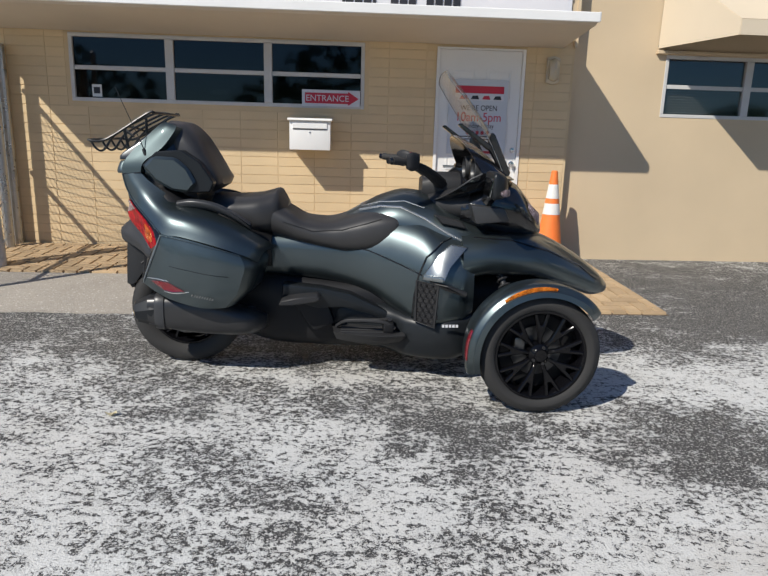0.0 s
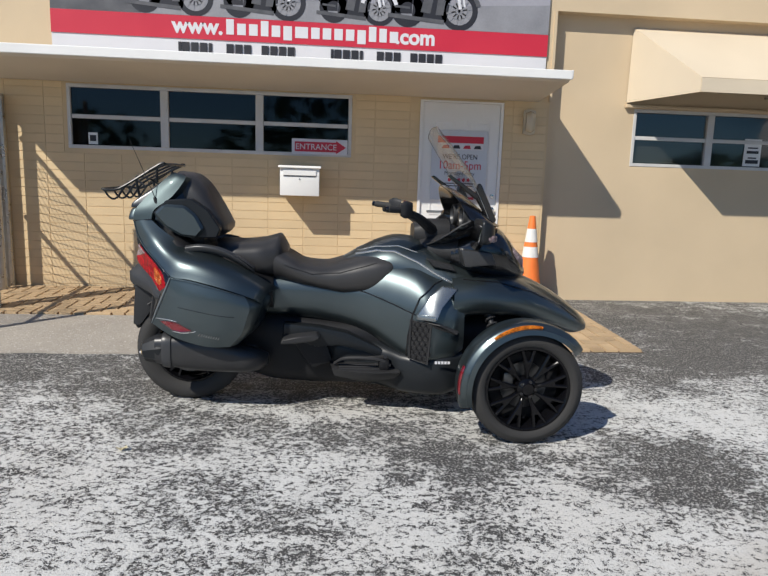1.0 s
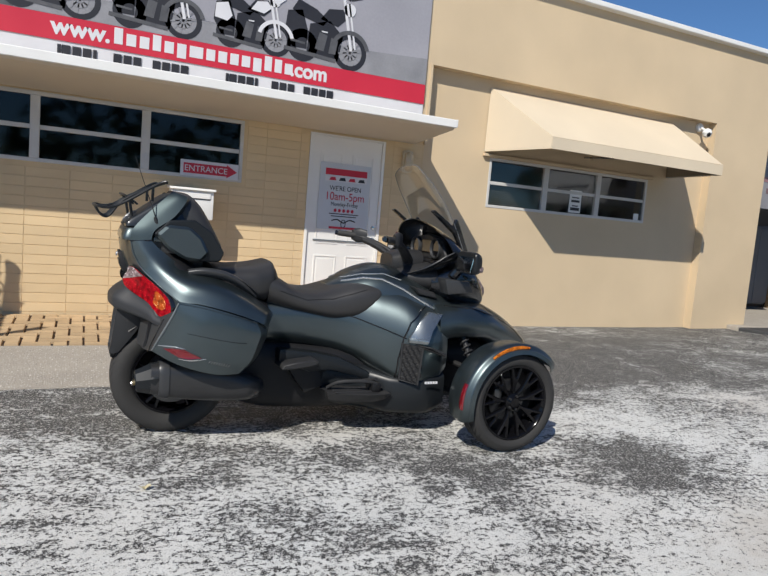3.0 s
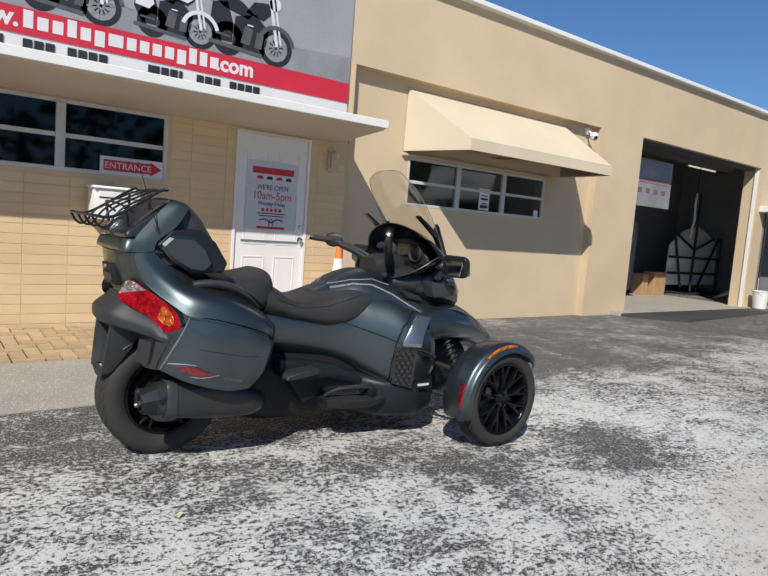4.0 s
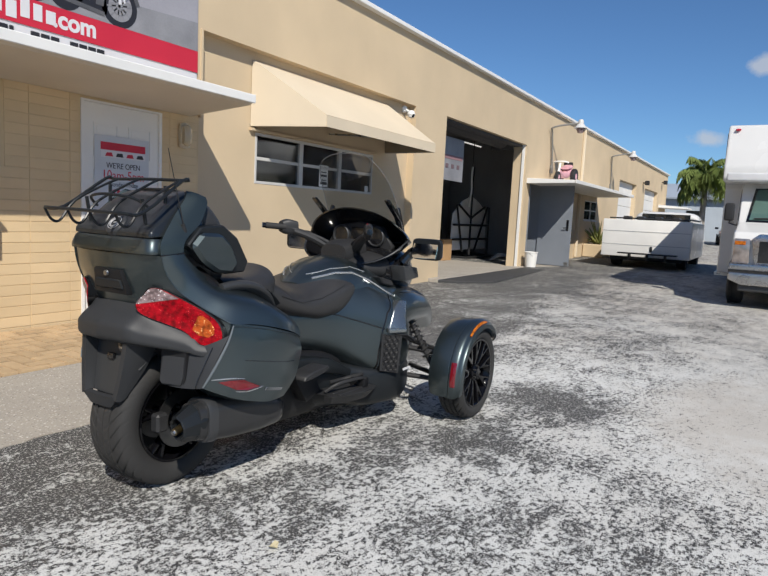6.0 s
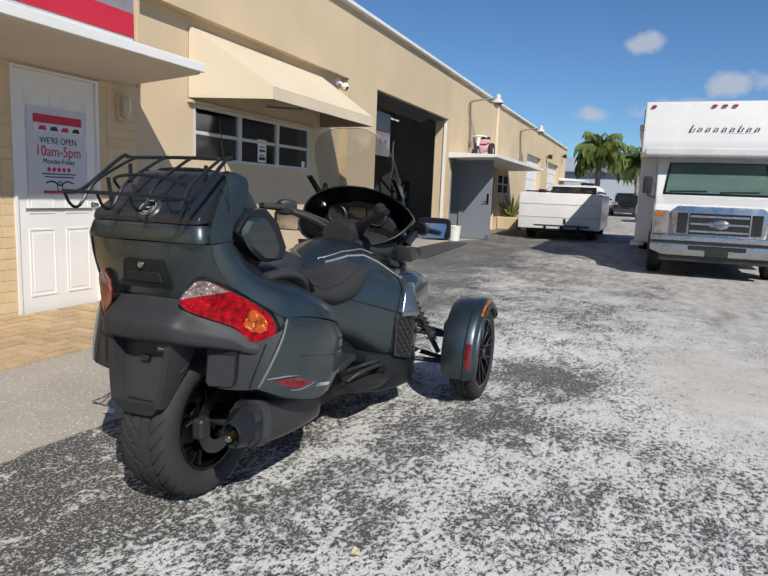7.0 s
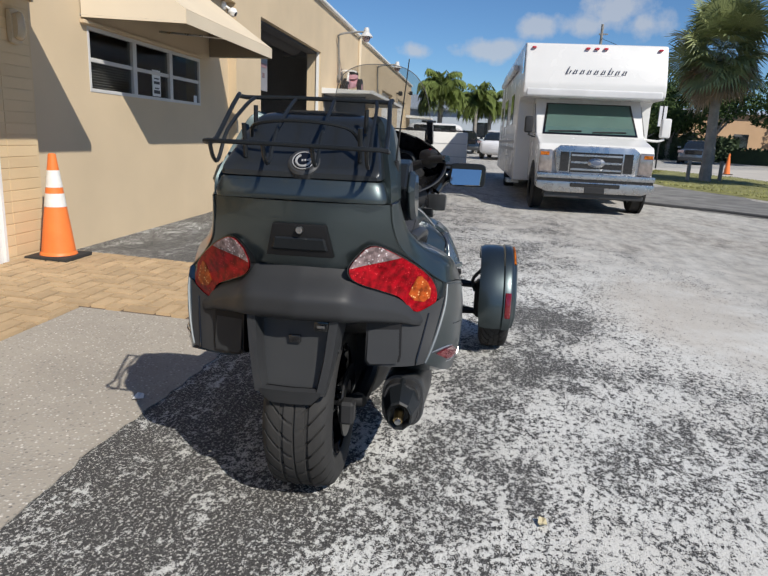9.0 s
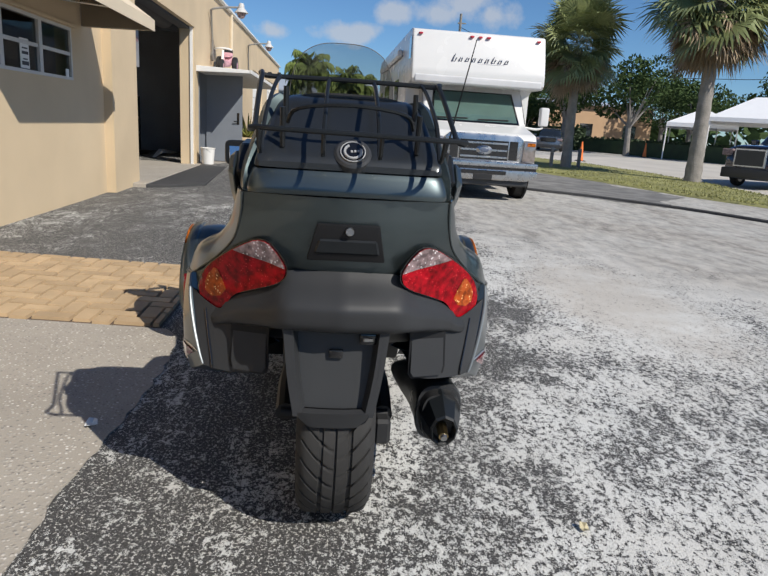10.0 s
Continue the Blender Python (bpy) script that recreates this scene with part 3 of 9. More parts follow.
TEXT = "xxx.axxaxxxxxxxxatx.xxx"
x = -1.62
for i, c in enumerate(TEXT):
    w = 0.028 if c == "." else (0.128 if i < 3 or i == 10 else 0.085 if c == "x" else 0.075)
    hgt = {"x": 0.108, ".": 0.028, "a": 0.145, "t": 0.132}[c]
    low = 2.625 if i in (9, 15) else 2.652
    if 4 <= i < 19:
        part("lettering_bar", box(x, x + w, 6.588, 6.592, low, 2.652 + hgt, 0.001 if c == "." else 0.014, segments=2), M_SIGNWHITE, banner, "" if i > 4 else "white lettering bars")
    x += w + 0.031
for words, xm in (("www.", -1.36), (".com", 0.805)):
    text_mesh(words, 0.205, M_SIGNWHITE, "lettering", banner, Matrix.Translation((xm, 6.590, 2.712)) @ FACE, 0.0012, "bold white lettering", 1.0, 0.007)
for k, x0 in enumerate((-1.6, -0.10)):
    for i in range(14):
        w = 0.03 if i in (0, 4) else 0.07
        if i not in (5, 9):
            part("number_bar", box(x0 + 0.086 * i + (0.05 if i == 0 else 0), x0 + 0.086 * i + (0.05 if i == 0 else 0) + w, 6.588, 6.5995, 2.346, 2.562, 0.001), M_BLACKINK, banner, "" if i else "black number bars")
M_PRINTGREY = surface("mid_grey_print", (0.09, 0.09, 0.095), 0.45, spread=0.3, scale=9, bump=0.02)


def printed_bike(x, z, s, paint):
    """A parked cruiser in the photograph: flat dark, grey and pale shapes."""
    def flat(name, shapes, y, material):
        for q in shapes:
            bm = bmesh.new()
            if isinstance(q, tuple):
                cx, cz, r0, r1, a0, a1 = q
                n = 24
                rings = [[bm.verts.new((x + (cx + r * math.cos(t)) * s, y + o, z + (cz + r * math.sin(t)) * s)) for r, o in ((r0, 0), (r1, 0), (r1, 0.0012), (r0, 0.0012))] for t in (radians(a0 + (a1 - a0) * i / n) for i in range(n + 1))]
                for p, w in zip(rings, rings[1:]):
                    for i in range(4):
                        bm.faces.new((p[i], p[(i + 1) % 4], w[(i + 1) % 4], w[i]))
            else:
                prism([(x + a * s, z + b * s) for a, b in q], "y", y, y + 0.0012, bm=bm)
            part(name, bm, material, banner)

    def disc(cx, cz, r0, r1, a0=0, a1=360, n=20):
        """A flat arc band."""
        return [(cx, cz, max(r0, 0.002), r1, a0, a1)]

    def bar(p, q, w):
        d = Vector((q[0] - p[0], q[1] - p[1])).normalized()
        n = (-d.y * w / 2, d.x * w / 2)
        return [(p[0] + n[0], p[1] + n[1]), (q[0] + n[0], q[1] + n[1]), (q[0] - n[0], q[1] - n[1]), (p[0] - n[0], p[1] - n[1])]
    dark = disc(0.24, 0.165, 0.125, 0.175) + disc(-0.24, 0.15, 0.07, 0.15)
    dark += [[(-0.34, 0.12), (-0.42, 0.26), (-0.40, 0.44), (-0.26, 0.47), (-0.20, 0.30), (-0.20, 0.12)], [(-0.36, 0.46), (-0.30, 0.56), (-0.12, 0.50), (0.0, 0.42), (-0.05, 0.36), (-0.30, 0.42)],
             [(-0.2, 0.08), (-0.18, 0.36), (0.02, 0.42), (0.16, 0.30), (0.12, 0.06)], [(-0.08, 0.42), (0.0, 0.53), (0.14, 0.55), (0.2, 0.48), (0.1, 0.38)], bar((0.02, 0.72), (0.22, 0.66), 0.035), bar((0.22, 0.66), (0.33, 0.70), 0.03)]
    flat("printed_shape", dark, 6.5915, M_BLACKINK)
    flat("printed_spokes", [bar((0.24 - 0.12 * math.cos(a), 0.165 - 0.12 * math.sin(a)), (0.24 + 0.12 * math.cos(a), 0.165 + 0.12 * math.sin(a)), 0.012) for a in (0.2, 0.8, 1.4, 2.0, 2.6)] + disc(0.24, 0.165, 0.035, 0.075), 6.5905, M_PHOTOLOW)
    flat("printed_engine", [[(-0.12, 0.14), (-0.08, 0.30), (0.0, 0.28), (-0.03, 0.13)], [(0.02, 0.12), (0.04, 0.27), (0.11, 0.25), (0.09, 0.12)], bar((-0.42, 0.10), (0.10, 0.06), 0.035), bar((-0.36, 0.18), (-0.22, 0.17), 0.02)], 6.5895, M_PRINTGREY)
    flat("printed_fork", [bar((0.25, 0.18), (0.14, 0.68), 0.028), bar((0.29, 0.2), (0.20, 0.62), 0.018), bar((-0.06, 0.31), (0.0, 0.31), 0.012)] + disc(0.21, 0.56, 0.0, 0.062, n=14), 6.5885, M_SIGNWHITE)
    flat("printed_fender", disc(0.24, 0.165, 0.165, 0.205, 15, 165, 12) + ([[(-0.41, 0.28), (-0.40, 0.42), (-0.28, 0.45), (-0.23, 0.32), (-0.28, 0.26)], [(-0.04, 0.43), (0.02, 0.52), (0.13, 0.54), (0.18, 0.48), (0.1, 0.41)], [(0.12, 0.60), (0.16, 0.76), (0.30, 0.72), (0.33, 0.60), (0.24, 0.52)]] if paint else []), 6.5872, M_SIGNWHITE if paint else M_PRINTGREY)


printed_bike(-1.62, 2.815, 1.0, False)
printed_bike(-0.72, 2.815, 1.0, False)
printed_bike(0.20, 2.815, 0.95, True)
printed_bike(0.98, 2.812, 1.1, False)
part("printed_scrub", prism([(-2.75, 2.815), (-1.9, 2.815), (-1.95, 3.0), (-2.2, 3.12), (-2.5, 3.2), (-2.75, 3.25)], "y", 6.5925, 6.594), M_PRINTGREY, banner, "dark printed roadside scrub")
part("printed_panel", box(-0.35, 0.85, 6.588, 6.594, 3.56, 4.05), M_SIGNWHITE, banner, "white printed panel with red outline")
part("panel_outline", box(-0.37, 0.87, 6.5905, 6.5945, 3.54, 4.05), M_SIGNRED, banner)

# ---- windows ----
M_BLIND = surface("pale_blind_slat", (0.5, 0.48, 0.44), 0.6, spread=0.05, bump=0.05)
M_PAPER = surface("white_paper", (0.75, 0.75, 0.73), 0.8, spread=0.04, bump=0.02)
M_WINGLASS = thin_sheet("dark_window_glass", (0.22, 0.24, 0.26), 0.03)


M_PALEGLASS = thin_sheet("reflecting_window_glass", (0.66, 0.68, 0.68), 0.06)


def window(name, x0, x1, y, z0, z1, units, label, split=0.5, sill=True):
    """A row of frames, each with an upper and a lower pane."""
    w = thing(name, (0, 0, 0), label, "window", kind="structure")
    f = 0.035
    fr = bmesh.new()
    for a, b, c, d in ((x0, x1, z0, z0 + f), (x0, x1, z1 - f, z1), (x0, x0 + f, z0 + f, z1 - f), (x1 - f, x1, z0 + f, z1 - f)):
        box(a, b, y - 0.015, y + 0.05, c, d, 0.003, fr)
    part("window_frame", fr, M_ALU, w, "grey painted aluminium frame")
    n = (x1 - x0) / units
    for i in range(units):
        a, b = x0 + i * n, x0 + (i + 1) * n
        if i:
            part("mullion", box(a - 0.04, a + 0.04, y - 0.02, y + 0.05, z0 + f, z1 - f, 0.004), M_ALU, w)
        zm = z0 + (z1 - z0) * split
        part("sash_bar", box(a + 0.04, b - 0.04, y - 0.005, y + 0.04, zm - 0.02, zm + 0.02, 0.003), M_ALU, w)
        for c, d in ((z0 + f, zm - 0.02), (zm + 0.02, z1 - f)):
            g = part("pane", box(a + 0.036, b - 0.036, y + 0.012, y + 0.018, c - 0.002, d + 0.002), M_PALEGLASS if y > 6.7 else M_WINGLASS, w)
            g.visible_shadow = False
    if sill:
        part("window_sill", box(x0 - 0.04, x1 + 0.04, y - 0.05, y + 0.06, z0 - 0.035, z0, 0.005), M_ALU, w)
    return w


win1 = window("window_1", -2.66, 0.18, 6.665, 1.5, 2.13, 3, "row of three dark two-pane shop windows", sill=False)
win2 = window("window_2", 3.265, 5.96, 6.76, 1.515, 2.13, 3, "row of three two-pane windows under the awning", sill=False)
window("window_3", 18.9, 20.6, 6.64, 1.35, 2.0, 2, "small dark two-pane window beneath a canopy")
for i in range(11):
    part("blind_slat", box(3.31, 4.10, 6.80, 6.815, 1.545 + i * 0.026, 1.549 + i * 0.026), M_BLIND, win2, "" if i else "pale venetian blind")
part("window_notice", box(4.60, 4.80, 6.762, 6.770, 1.56, 1.86), M_PAPER, win2, "white paper notice")
for i, (w, h) in enumerate(((0.15, 0.02), (0.12, 0.014), (0.14, 0.03), (0.10, 0.014), (0.15, 0.04))):
    part("notice_bar", box(4.70 - w / 2, 4.70 + w / 2, 6.758, 6.7615, 1.81 - i * 0.055, 1.81 - i * 0.055 + h), M_BLACKINK, win2)
part("window_sticker", box(5.78, 5.87, 6.762, 6.770, 1.55, 1.64), M_PAPER, win2, "small white sticker")
part("window_sticker", box(-2.47, -2.38, 6.668, 6.675, 1.545, 1.66), M_PAPER, win1, "small white sticker")
part("sticker_mark", box(-2.455, -2.395, 6.664, 6.667, 1.575, 1.635), M_BLACKINK, win1)
part("window_paper", box(-2.60, -2.52, 6.74, 6.745, 1.56, 1.72), M_PAPER, win1, "torn white paper inside")
part("window_plate", box(-1.34, -1.17, 6.72, 6.724, 1.60, 1.65), M_PAPER, win1, "pale plate inside the glass")

# ENTRANCE arrow sign
sign = thing("entrance_sign", (0, 0, 0), "white sign with a red entrance arrow", "sign")
part("sign_board", box(-0.435, 0.14, 6.634, 6.644, 1.515, 1.675, 0.003), M_SIGNWHITE, sign)
part("arrow", prism([(-0.405, 1.545), (-0.405, 1.645), (0.02, 1.645), (0.02, 1.662), (0.125, 1.595), (0.02, 1.528), (0.02, 1.545)], "y", 6.629, 6.635), M_SIGNRED, sign, "red arrow")
text_mesh("ENTRANCE", 0.083, M_SIGNWHITE, "lettering", sign, Matrix.Translation((-0.185, 6.6265, 1.592)) @ FACE, 0.0015, "white lettering")

# mailbox
mail = thing("mailbox", (-0.34, 6.62, 1.24), "white metal wall mailbox with a lid", "mailbox")
part("mail_body", box(-0.195, 0.195, -0.285, 0.0, -0.145, 0.135, 0.008, segments=2), M_WHITE, mail, "", True)
part("mail_lid", prism([(0.0, 0.162), (-0.31, 0.150), (-0.315, 0.128), (0.0, 0.137)], "x", -0.212, 0.212, 0.004), M_WHITE, mail, "white hinged lid")
part("mail_flap", box(-0.165, 0.165, -0.294, -0.284, 0.055, 0.115, 0.003), M_WHITE, mail)
part("mail_lock", lathe([(0, 0.006), (0.008, 0.005), (0.009, 0)], 12, m=pose(0.0, -0.285, 0.02, 90)), M_STEEL, mail)
part("mail_slot", box(-0.16, 0.16, -0.2905, -0.284, 0.046, 0.052), M_BLACKINK, mail)

# entrance door
door = thing("door_1", (0.1385, 0, 0), "white six-panel entrance door with an opening-hours poster", "door", kind="structure")
door.scale = (0.89, 1, 1)
part("door_leaf", box(0.885, 1.815, 6.668, 6.71, 0.075, 2.10, 0.003), M_WHITE, door)
fr = bmesh.new()
box(0.85, 0.883, 6.645, 6.72, 0.022, 2.12, bm=fr)
box(1.817, 1.85, 6.645, 6.72, 0.022, 2.12, bm=fr)
box(0.883, 1.817, 6.645, 6.72, 2.102, 2.12, bm=fr)
part("door_frame", fr, M_WHITE, door)
part("threshold", box(0.87, 1.83, 6.60, 6.72, 0.022, 0.07, 0.005), M_STEEL, door, "worn steel threshold")
for xa in (1.0, 1.42):
    for za, zb in ((0.22, 0.80), (0.93, 1.50), (1.62, 1.93)):
        fr = bmesh.new()
        box(xa, xa + 0.29, 6.662, 6.669, za, za + 0.014, bm=fr); box(xa, xa + 0.29, 6.662, 6.669, zb - 0.014, zb, bm=fr)
        box(xa, xa + 0.014, 6.662, 6.669, za + 0.014, zb - 0.014, bm=fr); box(xa + 0.276, xa + 0.29, 6.662, 6.669, za + 0.014, zb - 0.014, bm=fr)
        box(xa + 0.035, xa + 0.255, 6.664, 6.669, za + 0.035, zb - 0.035, 0.003, bm=fr)
        part("door_panel", fr, M_WHITE, door)
part("mail_slot", box(0.97, 1.75, 6.655, 6.668, 0.955, 0.975, 0.003), M_STEEL, door, "narrow metal strip")
part("door_knob", lathe([(0, 0.06), (0.02, 0.058), (0.027, 0.045), (0.02, 0.028), (0.012, 0.02), (0.012, 0.006), (0.03, 0.004), (0.03, 0)], 20, m=pose(1.765, 6.668, 1.0, 90)), M_CHROME, door, "chrome door knob", True)
part("dead_bolt", lathe([(0, 0.02), (0.02, 0.018), (0.027, 0)], 20, m=pose(1.765, 6.668, 1.14, 90)), M_CHROME, door, "chrome dead bolt", True)
poster = thing("opening_hours_poster", (0.1256, 0, 0), "pale printed opening-hours poster taped on the door", "poster")
poster.scale = (0.88, 1, 1)
part("poster_sheet", box(1.03, 1.71, 6.653, 6.656, 1.09, 1.82), surface("poster_paper", (0.55, 0.58, 0.62), 0.5, spread=0.05, bump=0.02), poster)
part("red_heading", box(1.10, 1.66, 6.650, 6.6535, 1.69, 1.76), M_SIGNRED, poster, "red heading bar")
part("picture_strip", box(1.10, 1.66, 6.650, 6.6535, 1.62, 1.685), M_SIGNWHITE, poster)
for i in range(4):
    part("picture_mark", prism([(1.15 + i * 0.13, 1.632), (1.17 + i * 0.13, 1.665), (1.23 + i * 0.13, 1.668), (1.245 + i * 0.13, 1.632)], "y", 6.6475, 6.6505), (M_SIGNRED, M_BLACKINK)[i % 2], poster)
text_mesh("WE'RE OPEN", 0.075, M_BLACKINK, "lettering", poster, Matrix.Translation((1.38, 6.6515, 1.545)) @ FACE, 0.0008)
text_mesh("10am-5pm", 0.125, M_SIGNRED, "lettering", poster, Matrix.Translation((1.38, 6.6515, 1.455)) @ FACE, 0.0008, "red lettering")
text_mesh("Monday-Friday", 0.062, M_BLACKINK, "lettering", poster, Matrix.Translation((1.38, 6.6515, 1.372)) @ FACE, 0.0008)
for i in range(5):
    part("star", lathe([(0, 0.002), (0.022, 0.002), (0.022, 0)], 5, m=pose(1.26 + i * 0.058, 6.6525, 1.305, 90)), M_SIGNRED, poster)
for z, w in ((1.262, 0.4), (1.236, 0.34)):
    part("small_print", box(1.38 - w / 2, 1.38 + w / 2, 6.6515, 6.6535, z, z + 0.010), M_BLACKINK, poster)
part("handlebar_print", tube([(1.22, 6.652, 1.19), (1.30, 6.652, 1.205), (1.38, 6.652, 1.17), (1.46, 6.652, 1.205), (1.54, 6.652, 1.19)], 0.007, 5), M_BLACKINK, poster)
part("print_ring", tube([(1.38 + 0.03 * math.cos(a), 6.652, 1.16 + 0.045 * math.sin(a)) for a in [i * math.pi / 6 for i in range(12)]], 0.005, 5, closed=True, smooth_steps=1), M_BLACKINK, poster)
part("red_footer", box(1.19, 1.57, 6.650, 6.6535, 1.10, 1.125), M_SIGNRED, poster)

# bulkhead lamp
lamp = thing("wall_lamp", (2.06, 6.63, 1.93), "oval cream bulkhead wall lamp, unlit", "lamp")
part("lamp_back", loft([(-0.062, 0, 0.02, -0.12, 0.12, 4, 4, 0.5), (0, 0, 0.025, -0.135, 0.135, 4, 4, 0.5), (0.062, 0, 0.02, -0.12, 0.12, 4, 4, 0.5)], 12, 16), surface("cream_lamp_body", (0.55, 0.48, 0.36), 0.6), lamp, "", True)
part("lamp_glass", loft([(-0.048, -0.035, 0.03, -0.09, 0.09, 2.5, 2.5, 0.5), (0, -0.045, 0.045, -0.11, 0.11, 2.5, 2.5, 0.5), (0.048, -0.035, 0.03, -0.09, 0.09, 2.5, 2.5, 0.5)], 12, 16), surface("frosted_lamp_glass", (0.50, 0.42, 0.29), 0.25, Coat_Weight=0.5), lamp, "frosted lamp glass", True)

# ---- awning ----
awn = thing("window_awning", (0, 0, 0), "beige canvas window awning with sloping ends", "awning")
A = dict(tl=(3.18, 6.74, 2.96), tr=(6.28, 6.74, 2.96), fl=(3.46, 5.83, 2.33), fr=(6.28, 5.83, 2.33), wl=(3.17, 6.74, 2.19), wr=(6.32, 6.74, 2.19), vl=(3.46, 5.83, 2.20), vr=(6.28, 5.83, 2.20))


def cloth(names, thick=0.006):
    bm = bmesh.new()
    p = [Vector(A[n]) for n in names]
    nrm = (p[1] - p[0]).cross(p[2] - p[0]).normalized() * thick
    a = [bm.verts.new(v) for v in p]
    b = [bm.verts.new(v + nrm) for v in p]
    bm.faces.new(a[::-1]); bm.faces.new(b)
    for i in range(len(p)):
        j = (i + 1) % len(p)
        bm.faces.new((a[i], a[j], b[j], b[i]))
    bmesh.ops.recalc_face_normals(bm, faces=bm.faces)
    return bm


# added dark sheets inside the canvas: the shade beneath it, put into colour
M_AWNSHADE = surface("painted_awning_shade", (0.24, 0.195, 0.14), 0.9, spread=0.1, scale=2, bump=0.1)
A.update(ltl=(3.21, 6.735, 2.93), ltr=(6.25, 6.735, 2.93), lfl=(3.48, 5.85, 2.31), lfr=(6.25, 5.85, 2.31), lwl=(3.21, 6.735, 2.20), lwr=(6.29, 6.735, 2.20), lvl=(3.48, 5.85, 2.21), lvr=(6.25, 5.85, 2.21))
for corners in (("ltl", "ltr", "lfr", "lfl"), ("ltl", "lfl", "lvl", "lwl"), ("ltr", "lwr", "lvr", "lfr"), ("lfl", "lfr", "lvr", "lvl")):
    part("awning_lining", cloth(corners, 0.004), M_AWNSHADE, awn, "added brown sheet, painted shade under the canvas")
part("awning_top", cloth(("tl", "fl", "fr", "tr")), M_CANVAS, awn)
part("awning_end", cloth(("tl", "wl", "vl", "fl")), M_CANVAS, awn)
part("awning_end", cloth(("tr", "fr", "vr", "wr")), M_CANVAS, awn)
part("awning_valance", cloth(("fl", "vl", "vr", "fr")), M_CANVAS, awn)
for p, q in (("wl", "vl"), ("wr", "vr"), ("vl", "vr")):
    a, b = (Vector(A[k]) + Vector((0, 0.02, 0.02)) for k in (p, q))
    part("awning_bar", cyl(a, b, 0.012, n=8), M_STEEL, awn, "grey awning frame bar")
for x in (4.75,):
    part("awning_strut", cyl((x, 6.73, 2.3), (x, 5.86, 2.24), 0.012, n=8), M_STEEL, awn)
    part("awning_rib", cyl((x, 6.73, 2.9), (x, 5.86, 2.3), 0.012, n=8), M_STEEL, awn)
part("wall_flashing", box(3.15, 6.02, 6.70, 6.75, 2.135, 2.17, 0.004), M_STUCCO, awn)

# security camera under the eave
sec = thing("security_camera", (6.83, 6.75, 2.98), "small white security camera on the wall", "camera")
part("camera_base", lathe([(0, 0.0), (0.06, 0.0), (0.065, 0.03), (0.05, 0.05), (0, 0.055)], 20, m=pose(0, 0, 0, 90)), M_WHITE, sec, "", True)
part("camera_arm", cyl((0, -0.04, 0), (0, -0.12, -0.05), 0.02, n=10), M_WHITE, sec)
part("camera_eye", lathe([(0, 0.07), (0.05, 0.05), (0.07, 0.0), (0.05, -0.05), (0, -0.07)], 20, m=Matrix.Translation((0.0, -0.16, -0.09))), M_WHITE, sec, "", True)
part("camera_lens", lathe([(0, 0.012), (0.03, 0.008), (0.035, 0)], 16, m=pose(-0.03, -0.215, -0.12, 120)), M_GLOSSBLACK, sec)

# ---- workshop door and what stands inside ----
fr = bmesh.new()
box(8.25, 8.31, 6.70, 6.95, 0, 3.08, bm=fr); box(8.25, 12.8, 6.72, 6.94, 3.03, 3.08, bm=fr)
solid("door_frame_left", fr, M_DARK, "dark steel frame of the workshop door", "door frame", "structure")
solid("door_frame_right", box(12.765, 12.80, 6.66, 6.72, 0, 3.08), M_WHITE, "white painted jamb of the workshop door", "door frame", "structure")
roll = thing("roller_door", (0, 0, 0), "rolled-up dark steel workshop door", "door")
part("door_roll", cyl((8.4, 7.25, 3.2), (12.65, 7.25, 3.2), 0.22, n=24), M_DARK, roll)
for x in (8.35, 12.7):
    part("roll_bracket", box(x - 0.04, x + 0.04, 6.96, 7.5, 2.95, 3.45), M_DARK, roll)
SIGN_END = 10.15
hung = thing("hanging_sign", (0, 0, 0), "faded white printed sign hung inside the doorway", "sign")
part("sign_sheet", box(8.34, SIGN_END, 7.10, 7.115, 1.98, 2.86, 0.003), M_PHOTOLOW, hung)
part("sign_stripe", box(8.42, 10.08, 7.094, 7.1005, 2.42, 2.50), surface("faded_red_print", (0.30, 0.17, 0.18), 0.6), hung, "faded red stripe")
for i in range(5):
    part("sign_mark", box(8.75 + i * 0.27, 8.88 + i * 0.27, 7.094, 7.1005, 2.23, 2.32, 0.003), surface("faded_print", (0.16, 0.10, 0.11), 0.6), hung)
M_CARD = surface("cardboard", (0.42, 0.26, 0.13), 0.85, spread=0.1, scale=5, bump=0.1)
for x0, x1, y0, z1 in ((12.22, 12.46, 8.55, 0.60), (12.56, 13.06, 8.45, 0.66)):
    carton = thing("cardboard_box", ((x0 + x1) / 2, y0 + 0.3, 0.075), "brown cardboard box on the workshop floor", "box")
    part("box_body", box(x0 - (x0 + x1) / 2, x1 - (x0 + x1) / 2, -0.15, 0.15, 0, z1 - 0.1, 0.008), M_CARD, carton)
    part("box_tape", box(-0.03, 0.03, -0.152, 0.152, z1 - 0.1001, z1 - 0.097), M_CLEARLENS, carton)
rackp = thing("panel_trolley", (14.5, 8.75, 0.075), "white sheet panels on a black frame trolley", "trolley")
part("panel", prism([(-1.2, 0.25), (-1.15, 1.25), (-0.55, 1.62), (0.05, 1.78), (0.6, 1.62), (1.2, 1.35), (1.25, 0.25)], "y", 0.0, 0.04, 0.004), M_WHITE, rackp, "pale grey sheet panel")
